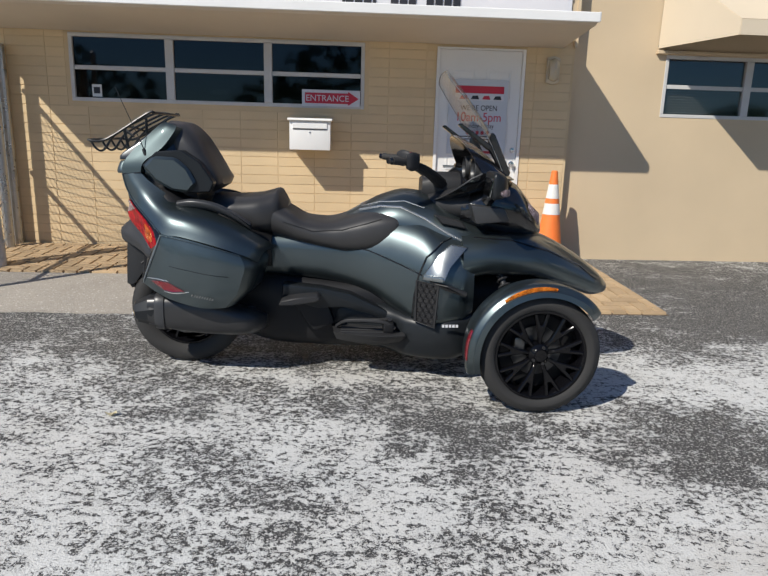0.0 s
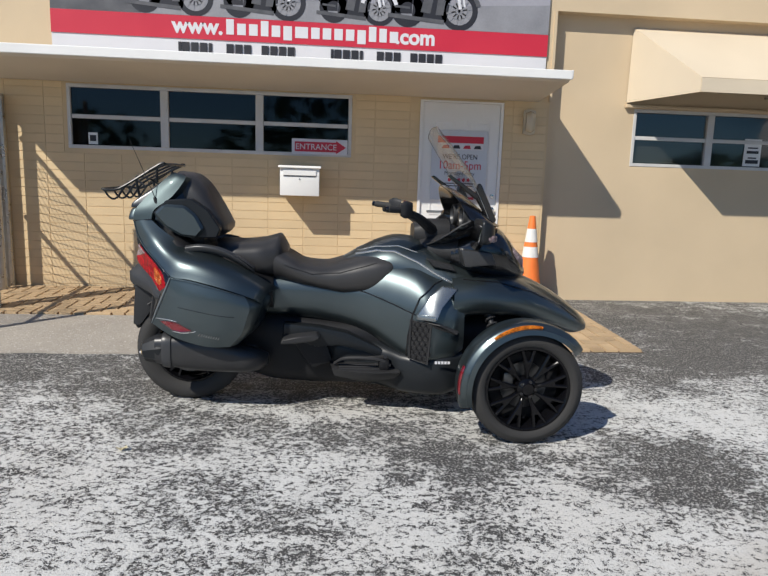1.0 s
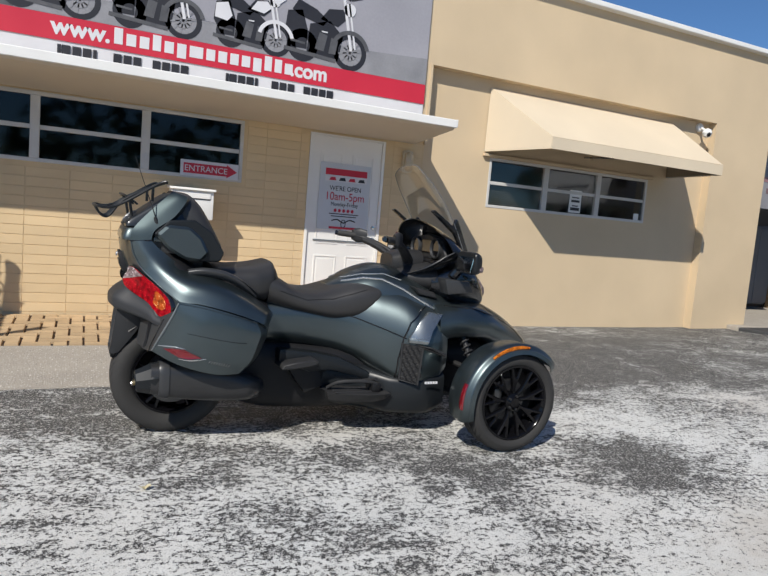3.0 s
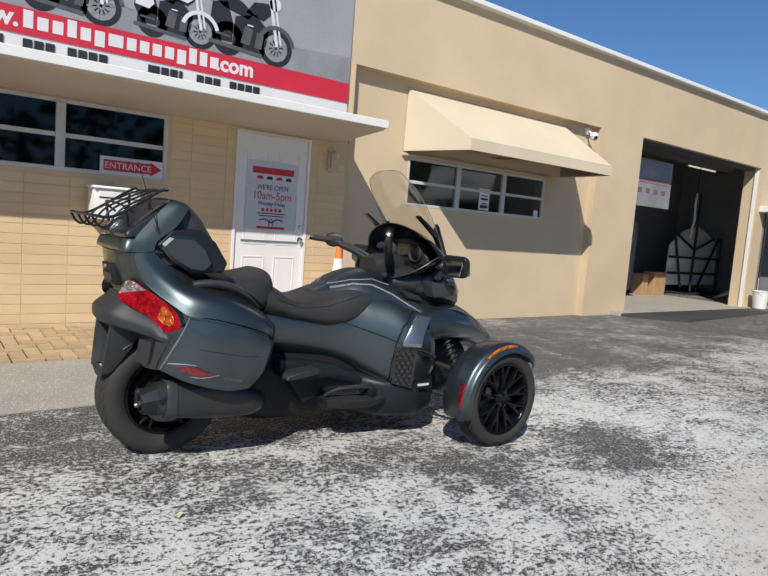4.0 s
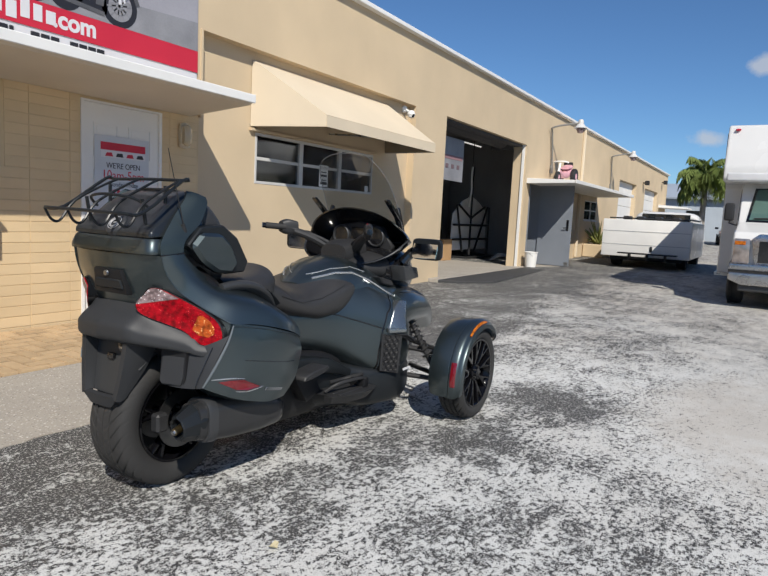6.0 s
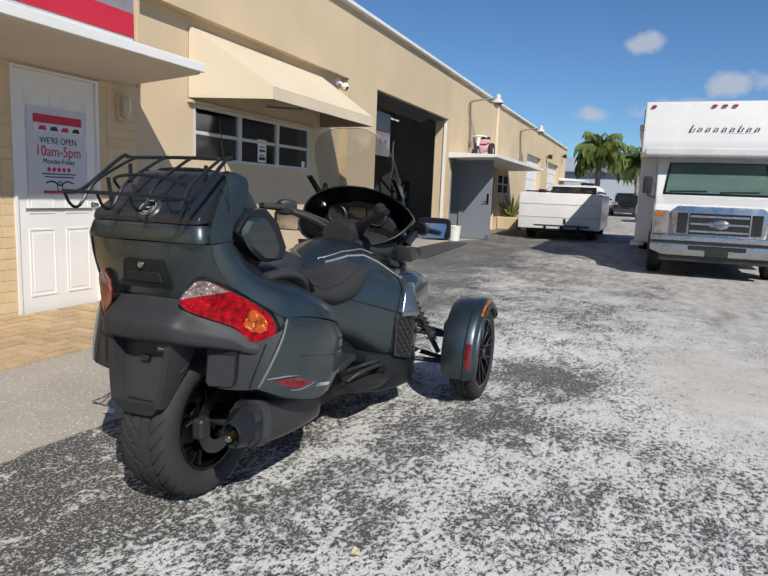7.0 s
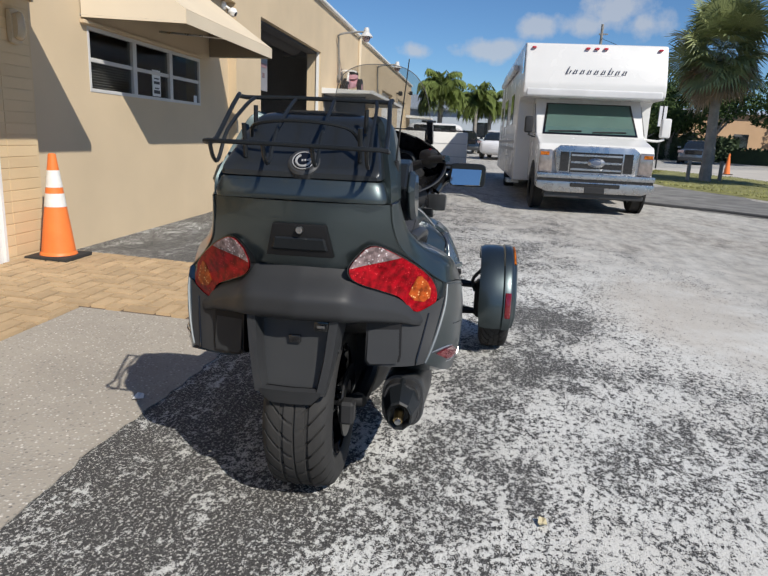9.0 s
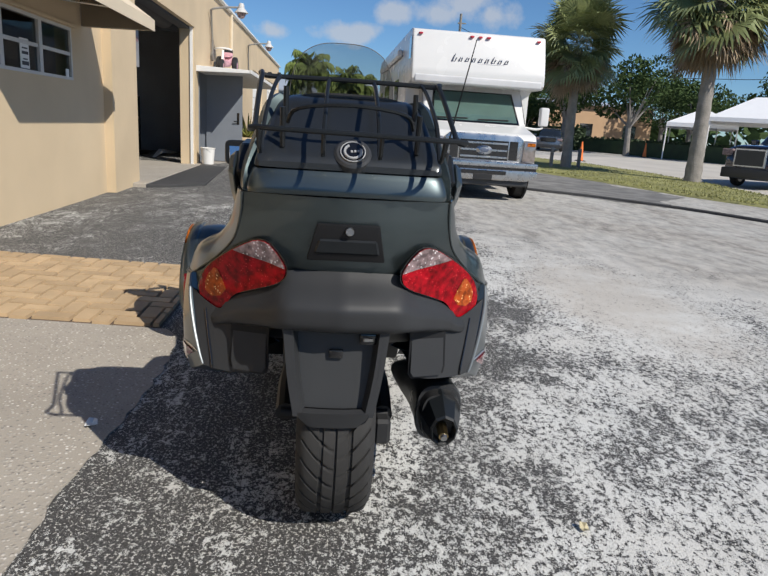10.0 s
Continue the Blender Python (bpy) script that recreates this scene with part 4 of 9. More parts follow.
for p, q in (((-0.05, -0.05, 0.1), (-0.05, -0.05, 2.6)), ((-1.2, -0.05, 0.55), (1.3, -0.05, 0.55)), ((-1.2, -0.05, 0.95), (1.3, -0.05, 0.95)), ((-1.05, -0.05, 1.5), (-0.55, -0.05, 0.2)), ((1.15, -0.05, 1.5), (0.3, -0.05, 0.2)), ((-0.9, -0.05, 1.5), (-0.05, -0.05, 1.15)), ((0.95, -0.05, 1.5), (-0.05, -0.05, 1.15)), ((1.3, -0.05, 0.1), (1.3, -0.05, 1.5)), ((-0.9, -0.35, 0.06), (0.9, -0.35, 0.06)), ((-0.9, -0.35, 0.06), (-0.9, 0.3, 0.06)), ((0.9, -0.35, 0.06), (0.9, 0.3, 0.06))):
    part("frame_bar", cyl(p, q, 0.03, n=8), M_MATTE, rackp, "black frame bar")
part("white_beam", prism([(-0.4, 0.02), (0.3, 0.2), (1.9, 0.06), (1.9, 0.0), (0.3, 0.1)], "y", -0.9, -0.8, 0.01), M_WHITE, rackp, "white bent plastic strip")
tl = thing("tube_lamp", (0, 0, 0), "lit white tube lamp hung in the workshop", "lamp")
M_TUBE = surface("lit_lamp_tube", (0.8, 0.8, 0.78), 0.4, bump=0.0, Emission_Color=(1.0, 0.97, 0.9), Emission_Strength=0.6)
part("lamp_tube", cyl((14.6, 9.2, 3.42), (16.0, 9.2, 3.42), 0.022, n=10), M_TUBE, tl)
part("lamp_wire", cyl((15.3, 9.2, 3.43), (15.3, 9.2, 3.7), 0.008, n=6), M_MATTE, tl)
hose = thing("hanging_hose", (0, 0, 0), "white air hose hanging from the ceiling", "hose")
part("hose_line", tube([(13.78, 8.45, 2.62), (13.75, 8.45, 2.35), (13.79, 8.45, 2.0), (13.72, 8.45, 1.75), (13.70, 8.45, 1.52)], 0.028, 8), M_WHITE, hose, "", True)
part("hose_cord", cyl((13.78, 8.45, 2.6), (13.80, 8.45, 3.7), 0.010, n=6), M_MATTE, hose)
cab_ = thing("tool_cabinet", (11.75, 9.3, 0.075), "dark grey steel cabinet in the workshop", "cabinet")
part("cabinet_body", box(-0.5, 0.5, -0.3, 0.3, 0.06, 1.75, 0.05, segments=3), M_GREYDOOR, cab_, "", True)
part("cabinet_plinth", box(-0.46, 0.46, -0.26, 0.26, 0.0, 0.06), M_MATTE, cab_)
for x_ in (-0.25, 0.25):
    part("cabinet_door", box(x_ - 0.235, x_ + 0.235, -0.315, -0.298, 0.12, 1.68, 0.006), M_GREYDOOR, cab_)

# ---- side entrance: canopy, open grey door, lamp, toy ----
hood = thing("door_canopy", (0, 0, 0), "thin white canopy over the side door", "canopy", kind="structure")
part("canopy_slab", prism([(6.62, 2.29), (5.42, 2.26), (5.40, 2.19), (6.62, 2.16)], "x", 12.95, 20.4, 0.006), M_WHITE, hood)
part("canopy_edge", box(12.93, 20.42, 5.38, 5.402, 2.185, 2.27, 0.004), M_WHITE, hood)
gd = thing("door_2", (14.1, 6.62, 0.1), "grey steel door standing open against its hinges", "door", kind="structure")
part("door_leaf", box(-0.022, 0.022, -0.90, -0.02, 0.0, 2.08, 0.003), M_GREYDOOR, gd)
part("door_handle", tube([(-0.022, -0.80, 1.0), (-0.07, -0.80, 1.0), (-0.075, -0.70, 0.99)], 0.012, 8), M_GLOSSBLACK, gd, "black lever handle", True)
part("handle_plate", box(-0.03, -0.021, -0.83, -0.77, 0.92, 1.2, 0.003), M_GLOSSBLACK, gd)
part("door_stop", box(-0.024, -0.0221, -0.88, -0.78, 0.02, 0.1), M_STEEL, gd)
fr = bmesh.new()
box(13.22, 13.27, 6.60, 6.9, 0, 2.2, bm=fr); box(14.125, 14.15, 6.60, 6.9, 0, 2.2, bm=fr)
solid("door_jamb", fr, M_GREYDOOR, "grey steel door jambs", "door frame", "structure")
bucket = thing("bucket", (12.95, 6.36, 0.085), "white plastic bucket beside the grey door", "bucket")
part("bucket_body", lathe([(0, 0), (0.13, 0), (0.16, 0.36), (0.17, 0.36), (0.17, 0.38), (0.15, 0.38), (0.12, 0.02), (0, 0.02)], 24), M_WHITE, bucket, "", True)
part("bucket_handle", tube([(-0.165, 0, 0.35), (-0.1, -0.1, 0.26), (0.1, -0.1, 0.26), (0.165, 0, 0.35)], 0.006, 6), M_STEEL, bucket, "", True)

M_PINK = surface("faded_pink_plastic", (0.66, 0.36, 0.40), 0.45, spread=0.2, scale=6)
toy = thing("toy_tricycle", (14.9, 6.27, 2.275), "faded pink and white toy tricycle on the canopy", "toy")
for x, y, r, w in ((-0.52, 0, 0.15, 0.045), (0.36, -0.2, 0.22, 0.06), (0.36, 0.2, 0.22, 0.06)):
    wh = part("toy_wheel", lathe([(r * 0.45, -w), (r * 0.9, -w), (r, -w * 0.6), (r, w * 0.6), (r * 0.9, w), (r * 0.45, w)], 20, m=pose(x, y, r, 90)), M_MATTE, toy, "black plastic wheel", True)
    part("toy_hub", lathe([(0, w + 0.01), (r * 0.4, w), (r * 0.48, 0), (r * 0.4, -w), (0, -w - 0.01)], 16, m=pose(x, y, r, 90)), M_PINK, wh, "pink wheel hub", True)
part("toy_body", loft([(-0.40, 0, 0.05, 0.26, 0.36, 2.5, 2.5, 0.5), (-0.15, 0, 0.08, 0.16, 0.30, 2.5, 2.5, 0.5), (0.15, 0, 0.12, 0.16, 0.36, 2.5, 2.5, 0.5), (0.36, 0, 0.15, 0.20, 0.50, 2.5, 2.5, 0.5), (0.52, 0, 0.12, 0.26, 0.46, 2.5, 2.5, 0.5)], 14, 20), M_PINK, toy, "", True)
part("toy_fork", tube([(-0.52, 0, 0.15), (-0.44, 0, 0.34), (-0.36, 0, 0.52)], 0.03, 8), M_WHITE, toy, "white front fork", True)
part("toy_seat", loft([(0.10, 0, 0.12, 0.40, 0.46, 3, 3, 0.5), (0.30, 0, 0.15, 0.42, 0.50, 3, 3, 0.5), (0.42, 0, 0.13, 0.44, 0.56, 3, 3, 0.5)], 10, 16), M_PINK, toy, "", True)
part("toy_backrest", box(0.40, 0.46, -0.13, 0.13, 0.46, 0.62, 0.03, segments=2), M_MATTE, toy, "dark toy backrest", True)
part("toy_bars", tube([(-0.28, -0.2, 0.55), (-0.36, -0.1, 0.57), (-0.36, 0.1, 0.57), (-0.28, 0.2, 0.55)], 0.022, 8), M_WHITE, toy, "", True)


M_GALV = surface("galvanised_pipe", (0.26, 0.25, 0.23), 0.5, 0.4, spread=0.15, scale=9)


def gooseneck(x):
    g = thing("gooseneck_lamp", (x, 6.62, 0), "galvanised gooseneck wall lamp, unlit", "lamp", "gooseneck lamps on the wall")
    part("lamp_pipe", tube([(0.35, -0.05, 2.62), (0.3, -0.05, 3.0), (0.12, -0.06, 3.6), (0.0, -0.1, 3.72), (0.1, -0.4, 3.80), (0.2, -0.75, 3.84)], 0.026, 8), M_GALV, g, "", True)
    part("wall_box", box(0.30, 0.42, -0.07, 0.0, 2.55, 2.75, 0.01), M_GALV, g)
    part("lamp_head", lathe([(0.05, 0.16), (0.07, 0.12), (0.075, 0.05), (0.17, -0.06), (0.165, -0.07), (0.15, -0.06), (0.06, 0.03), (0, 0.04)], 20, m=Matrix.Translation((0.2, -0.78, 3.78))), M_ALU, g, "", True)
    part("lamp_jar", lathe([(0.10, -0.05), (0.11, -0.12), (0.07, -0.2), (0, -0.22)], 16, m=Matrix.Translation((0.2, -0.78, 3.80))), M_CLEARLENS, g, "clear glass jar", True)
    return g


gooseneck(14.45)
gooseneck(21.95)
pipe = thing("downpipe", (0, 0, 0), "cream painted rain pipe down the wall", "pipe", kind="structure")
part("pipe_run", box(18.0, 18.09, 6.53, 6.62, 0.15, 4.15, 0.02), M_CANVAS, pipe)
for x0, x1 in ((24.1, 27.8), (30, 34)):
    od = thing("overhead_door", (0, 0, 0), "closed white sectional overhead door", "door", "overhead doors along the wall", "structure")
    for i in range(6):
        part("door_section", box(x0, x1, 6.80, 6.86, 0.06 + i * 0.5, 0.545 + i * 0.5, 0.006), M_WHITE, od)
solid("far_canopy", prism([(6.62, 2.45), (5.2, 2.35), (5.2, 2.27), (6.62, 2.3)], "x", 34.6, 36.9), M_WHITE, "thin white canopy at the far door", "canopy", "structure")
for x, z in ((29.3, 3.25), (35.0, 3.65)):
    wl_ = thing("flood_lamp", (x, 6.62, z), "small dark flood lamp on the wall", "lamp")
    part("lamp_body", box(-0.12, 0.12, -0.28, -0.1, -0.1, 0.1, 0.02), M_MATTE, wl_)
    part("lamp_arm", cyl((0, 0, 0), (0, -0.15, 0), 0.03, n=8), M_MATTE, wl_)
planter = thing("planter", (19.7, 6.25, ground_z(19.7)), "low stone planter with a spiky plant", "planter")
part("planter_box", box(-0.7, 0.7, -0.35, 0.35, 0, 0.42, 0.02), M_STUCCO, planter)
M_AGAVE = surface("agave_leaf", (0.16, 0.18, 0.05), 0.5, spread=0.3, scale=6)
for i in range(26):
    a, e = i * 2.399, 0.35 + 0.9 * ((i * 37) % 26) / 26
    d = Vector((math.cos(a) * math.cos(e), math.sin(a) * math.cos(e), math.sin(e)))
    part("plant_leaf", tube([Vector((0, 0, 0.4)), Vector((0, 0, 0.42)) + d * 0.45, Vector((0, 0, 0.4)) + d * 0.9], lambda u: 0.05 * (1 - u) + 0.004, 5, smooth_steps=2), M_AGAVE, planter)

# ---- chain-link fence that meets the shop wall ----
fence = thing("chain_link_fence", (-3.28, 0, 0.02), "galvanised chain-link fence with posts and rails", "fence")
for y, r, h in ((6.59, 0.05, 1.95), (6.43, 0.045, 1.95), (4.42, 0.035, 2.15)):
    part("fence_post", cyl((0, y, 0), (0, y, h), r, n=12), M_STEEL, fence)
    part("post_cap", lathe([(0, 0.04), (r, 0.02), (r + 0.006, 0)], 12, m=Matrix.Translation((0, y, h))), M_STEEL, fence)
for z in (1.76, 0.98):
    part("fence_rail", cyl((0, 6.5, z), (0, 4.42, z), 0.022, n=10), M_STEEL, fence)
wires = bmesh.new()
step, h0, h1, ya, yb = 0.085, 0.08, 1.76, 4.42, 6.4
for k in range(int((yb - ya + (h1 - h0)) / step)):
    for s in (1, -1):
        y0 = ya + k * step - (h1 - h0 if s > 0 else 0)
        u0, u1 = max(0, (ya - y0) / s if s > 0 else (y0 - yb)), min(h1 - h0, (yb - y0) if s > 0 else (y0 - ya))
        if u1 - u0 > 0.05:
            cyl((0, y0 + s * u0, h0 + u0), (0, y0 + s * u1, h0 + u1), 0.0035, n=3, bm=wires, cap=False)
tagged(part("chain_link_mesh", wires, M_STEEL, fence, "woven wire mesh"), kind="stuff")
M_BARK = surface("rough_pale_bark", (0.42, 0.40, 0.37), 0.95, spread=0.3, scale=7, fine=40, bump=0.8, depth=0.01)
for x_, y_, h_, r_ in ((-3.075, 5.64, 1.97, 0.045), (-2.965, 5.60, 1.90, 0.055)):
    stub = bmesh.new()
    tube([(x_, y_, 0.0), (x_ + 0.004, y_, 0.7), (x_ - 0.004, y_ + 0.004, 1.3), (x_, y_, h_)], lambda u, r_=r_: r_ * (1.0 + 0.12 * math.sin(19 * u) - 0.15 * u), 14, stub, smooth_steps=8)
    for k in range(16):
        z_ = 0.25 + k * (h_ - 0.4) / 15
        a_ = k * 2.4
        cyl((x_ + 0.7 * r_ * math.cos(a_), y_ + 0.7 * r_ * math.sin(a_), z_), (x_ + 1.5 * r_ * math.cos(a_), y_ + 1.5 * r_ * math.sin(a_), z_ + 0.05), 0.014, 0.004, 6, stub)
    solid("weathered_trunk", stub, M_BARK, "rough pale weathered trunk beside the fence", "trunk", group="trunks beside the fence", smooth=True)

# traffic cone
cone = thing("traffic_cone", (2.10, 6.42, walk_z(6.42) + 0.004), "orange traffic cone with two white bands", "traffic cone")
part("cone_base", box(-0.19, 0.19, -0.19, 0.19, 0.0, 0.035, 0.012, segments=2), M_RUBBER, cone, "black rubber base", True)
part("cone_shell", lathe([(0.15, 0.03), (0.145, 0.05), (0.135, 0.06), (0.030, 0.87), (0.022, 0.875), (0.022, 0.85)], 32), M_ORANGE, cone, "", True)


def cone_r(z):
    return 0.135 + (0.030 - 0.135) * (z - 0.06) / 0.81


for z0, z1 in ((0.44, 0.55), (0.60, 0.74)):
    part("reflective_band", lathe([(cone_r(z0) + 0.002, z0), (cone_r(z1) + 0.002, z1)], 32), surface("reflective_white", (0.75, 0.74, 0.7), 0.35, spread=0.1, scale=20), cone, "white reflective band", True)

# ---- litter on the lot ----
M_DRYLEAF = surface("dry_leaf", (0.50, 0.44, 0.28), 0.7, spread=0.2, scale=40, bump=0.1)
for name, x, y, r, m_, label in (("dry_leaf", -1.0, 2.685, 0.026, M_DRYLEAF, "curled pale dry leaf on the asphalt"), ("paper_scrap", -0.35, 4.42, 0.04, M_PAPER, "small crumpled white scrap on the asphalt")):
    bm = bmesh.new()
    ring = [bm.verts.new((r * (1 + 0.25 * math.sin(3.3 * i)) * math.cos(i * 0.785), 0.6 * r * math.sin(i * 0.785), 0.012 + 0.008 * math.sin(i * 1.9))) for i in range(8)]
    mid, low = bm.verts.new((0, 0, 0.006)), bm.verts.new((0, 0, 0.0))
    for i in range(8):
        bm.faces.new((ring[i], ring[(i + 1) % 8], mid))
        bm.faces.new((ring[(i + 1) % 8], ring[i], low))
    scrap = solid(name, bm, m_, label, "litter")
    scrap.location = (x, y, 0.003)

# ---- motorhome; its nose points to -x ----
M_RVSHADE = surface("silver_green_sunshade", (0.075, 0.13, 0.118), 0.6, 0.0, spread=0.25, scale=2.0, bump=0.05)
M_DARKGLASS = surface("dark_vehicle_glass", (0.015, 0.018, 0.02), 0.05, spread=0.1, bump=0.0, Coat_Weight=1.0)
M_UNDER = surface("dark_underbody", (0.012, 0.012, 0.013), 0.85)
RVZ = ground_z(10)
rv = thing("motorhome", (0, 0.79, RVZ), "white motorhome with overcab bunk parked on the lot", "motorhome")
side = [(9.78, 2.02), (10.5, 2.02), (10.62, 1.95), (10.62, 0.42), (17.6, 0.42), (17.7, 0.6), (17.7, 2.92), (17.5, 3.02), (10.2, 3.02), (9.95, 2.98), (9.80, 2.55), (9.72, 2.26), (9.72, 2.08)]
part("house_body", prism(side, "y", -1.275, 1.275, 0.075, segments=4), M_WHITE_GLOSS, rv, "white fibreglass body", True, 30)
# white fibreglass toned grey, painting the shade line at the bunk's lower edge
part("lower_moulding", box(9.705, 9.80, -1.22, 1.22, 2.03, 2.17, 0.035, segments=4), surface("shade_toned_fibreglass", (0.58, 0.58, 0.585), 0.35), rv, "", True)
for y in (-1.13, -0.16, 0.0, 0.16, 1.13):
    lm = loft([(9.86, y, 0.03, 2.882, 2.902, 2.2, 2.2, 0.5), (9.875, y, 0.042, 2.874, 2.910, 2.2, 2.2, 0.5), (9.95, y, 0.042, 2.874, 2.910, 2.2, 2.2, 0.5)], 5, 14)
    part("marker_lamp", move(lm, Matrix.Translation((0, 0, 0.01))), M_SIGNRED, rv, "small red marker lamp", True)
# slanting mark drawn as plain bars, the first one taller, with a fine line below
script = bmesh.new()
for i in range(9):
    y, hgt = 0.53 - 0.125 * i, (0.14, 0.075, 0.075, 0.075, 0.075, 0.075, 0.12, 0.075, 0.075)[i]
    z = 2.44 + (0.0 if i else -0.01)
    cyl((9.768, y, z), (9.772, y - 0.30 * hgt - 0.02, z + hgt), 0.014 if i else 0.018, 0.006, 6, script)
    cyl((9.768, y - 0.055, z), (9.772, y - 0.055 - 0.25 * hgt, z + 0.07), 0.006, 0.010, 6, script)
    cyl((9.768, y - 0.002, z + 0.006), (9.770, y - 0.055, z + 0.002), 0.007, 0.005, 6, script)
tube([(9.765, 0.05, 2.415), (9.765, -0.2, 2.412), (9.765, -0.48, 2.418)], lambda u: 0.002 + 0.003 * math.sin(math.pi * u), 5, script)
part("script_mark", script, surface("dark_blue_print", (0.05, 0.06, 0.10), 0.4), rv, "dark script lettering strokes")
# cab
cab = [(8.86, 0.50), (8.84, 1.06), (8.92, 1.18), (9.66, 1.335), (10.30, 2.06), (11.0, 2.06), (11.0, 0.45), (9.0, 0.45)]
part("cab_body", prism(cab, "y", -0.985, 0.985, 0.05, segments=3), M_WHITE_GLOSS, rv, "white van cab", True, 30)
WSM = Matrix.Translation((9.665, 0, 1.345)) @ Matrix(((0, 0.66, -0.75, 0), (1, 0, 0, 0), (0, 0.75, 0.66, 0), (0, 0, 0, 1)))
wsg = prism([(-0.86, 0.0), (0.86, 0.0), (0.78, 0.78), (-0.78, 0.78)], "z", 0.002, 0.014, 0.004)
frame_ws = part("windscreen_seal", move(wsg, WSM), M_GLOSSBLACK, rv, "black windscreen seal")
wsg = prism([(-0.815, 0.04), (0.815, 0.04), (0.74, 0.74), (-0.74, 0.74)], "z", 0.010, 0.019)
part("sunshade", move(wsg, WSM), M_RVSHADE, frame_ws, "silver-green sunshade behind the screen")
wsg = prism([(-0.83, 0.03), (0.83, 0.03), (0.755, 0.75), (-0.755, 0.75)], "z", 0.024, 0.028)
g = part("windscreen", move(wsg, WSM), thin_sheet("windscreen_glass", (0.9, 0.95, 0.93), 0.05), frame_ws, "clear windscreen")
g.visible_shadow = False
for y in (-0.35, 0.45):
    part("wiper", cyl(WSM @ Vector((y - 0.3, 0.08, 0.035)), WSM @ Vector((y + 0.3, 0.06, 0.035)), 0.012, n=6), M_MATTE, frame_ws)
# chrome grille
gr = part("grille", prism([(-0.66, 0.68), (0.66, 0.68), (0.72, 1.08), (0.62, 1.16), (-0.62, 1.16), (-0.72, 1.08)], "x", 8.76, 8.86, 0.02, segments=2), M_BUMPER, rv, "chrome radiator grille", True)
part("grille_opening", prism([(-0.44, 0.71), (0.44, 0.71), (0.44, 1.05), (-0.44, 1.05)], "x", 8.752, 8.80), M_GLOSSBLACK, gr)
for z in (0.76, 0.88, 1.0):
    part("grille_bar", box(8.735, 8.77, -0.43, 0.43, z - 0.018, z + 0.018, 0.006), M_BUMPER, gr, "chrome grille bar", True)
for y in (-0.54, 0.54):
    part("side_opening", box(8.752, 8.80, y - 0.075, y + 0.075, 0.72, 1.05), M_GLOSSBLACK, gr)
part("oval_badge", loft([(8.71, 0, 0.10, 0.83, 0.93, 2, 2, 0.5), (8.74, 0, 0.15, 0.80, 0.96, 2, 2, 0.5)], 4, 24), M_BUMPER, gr, "chrome oval badge", True)
part("badge_field", loft([(8.705, 0, 0.06, 0.85, 0.91, 2, 2, 0.5), (8.712, 0, 0.09, 0.835, 0.925, 2, 2, 0.5)], 3, 24), surface("badge_grey", (0.10, 0.12, 0.17), 0.3), gr, "grey-blue badge field", True)
for s in (-1, 1):
    part("headlamp", prism([(s * 0.73, 0.69), (s * 0.965, 0.69), (s * 0.965, 1.08), (s * 0.74, 1.08)], "x", 8.80, 8.88, 0.02, segments=2), M_HEADLAMP, rv, "clear headlamp", True)
    part("indicator", prism([(s * 0.80, 0.98), (s * 0.95, 0.98), (s * 0.95, 1.04), (s * 0.80, 1.04)], "x", 8.795, 8.81, 0.004), M_REFLECTOR, rv, "amber indicator")
part("front_bumper", prism([(-1.0, 0.55), (1.0, 0.55), (1.0, 0.44), (0.8, 0.36), (-0.8, 0.36), (-1.0, 0.44)], "x", 8.66, 8.9, 0.025, segments=3), M_BUMPER, rv, "chrome front bumper", True)
part("upper_bumper", box(8.67, 8.9, -1.0, 1.0, 0.595, 0.685, 0.02, segments=3), M_BUMPER, rv, "chrome upper bumper bar", True)
part("bumper_gap", box(8.70, 8.9, -0.98, 0.98, 0.545, 0.60), M_GLOSSBLACK, rv, "dark gap between the bumper bars")
part("bumper_intake", box(8.648, 8.68, -0.42, 0.42, 0.46, 0.53, 0.01), M_GLOSSBLACK, rv)
part("valance", box(8.72, 8.95, -0.85, 0.85, 0.26, 0.37, 0.02), M_SATIN, rv)
part("plate_bracket", box(8.64, 8.68, -0.17, 0.17, 0.36, 0.47, 0.006), M_MATTE, rv, "black plate bracket")
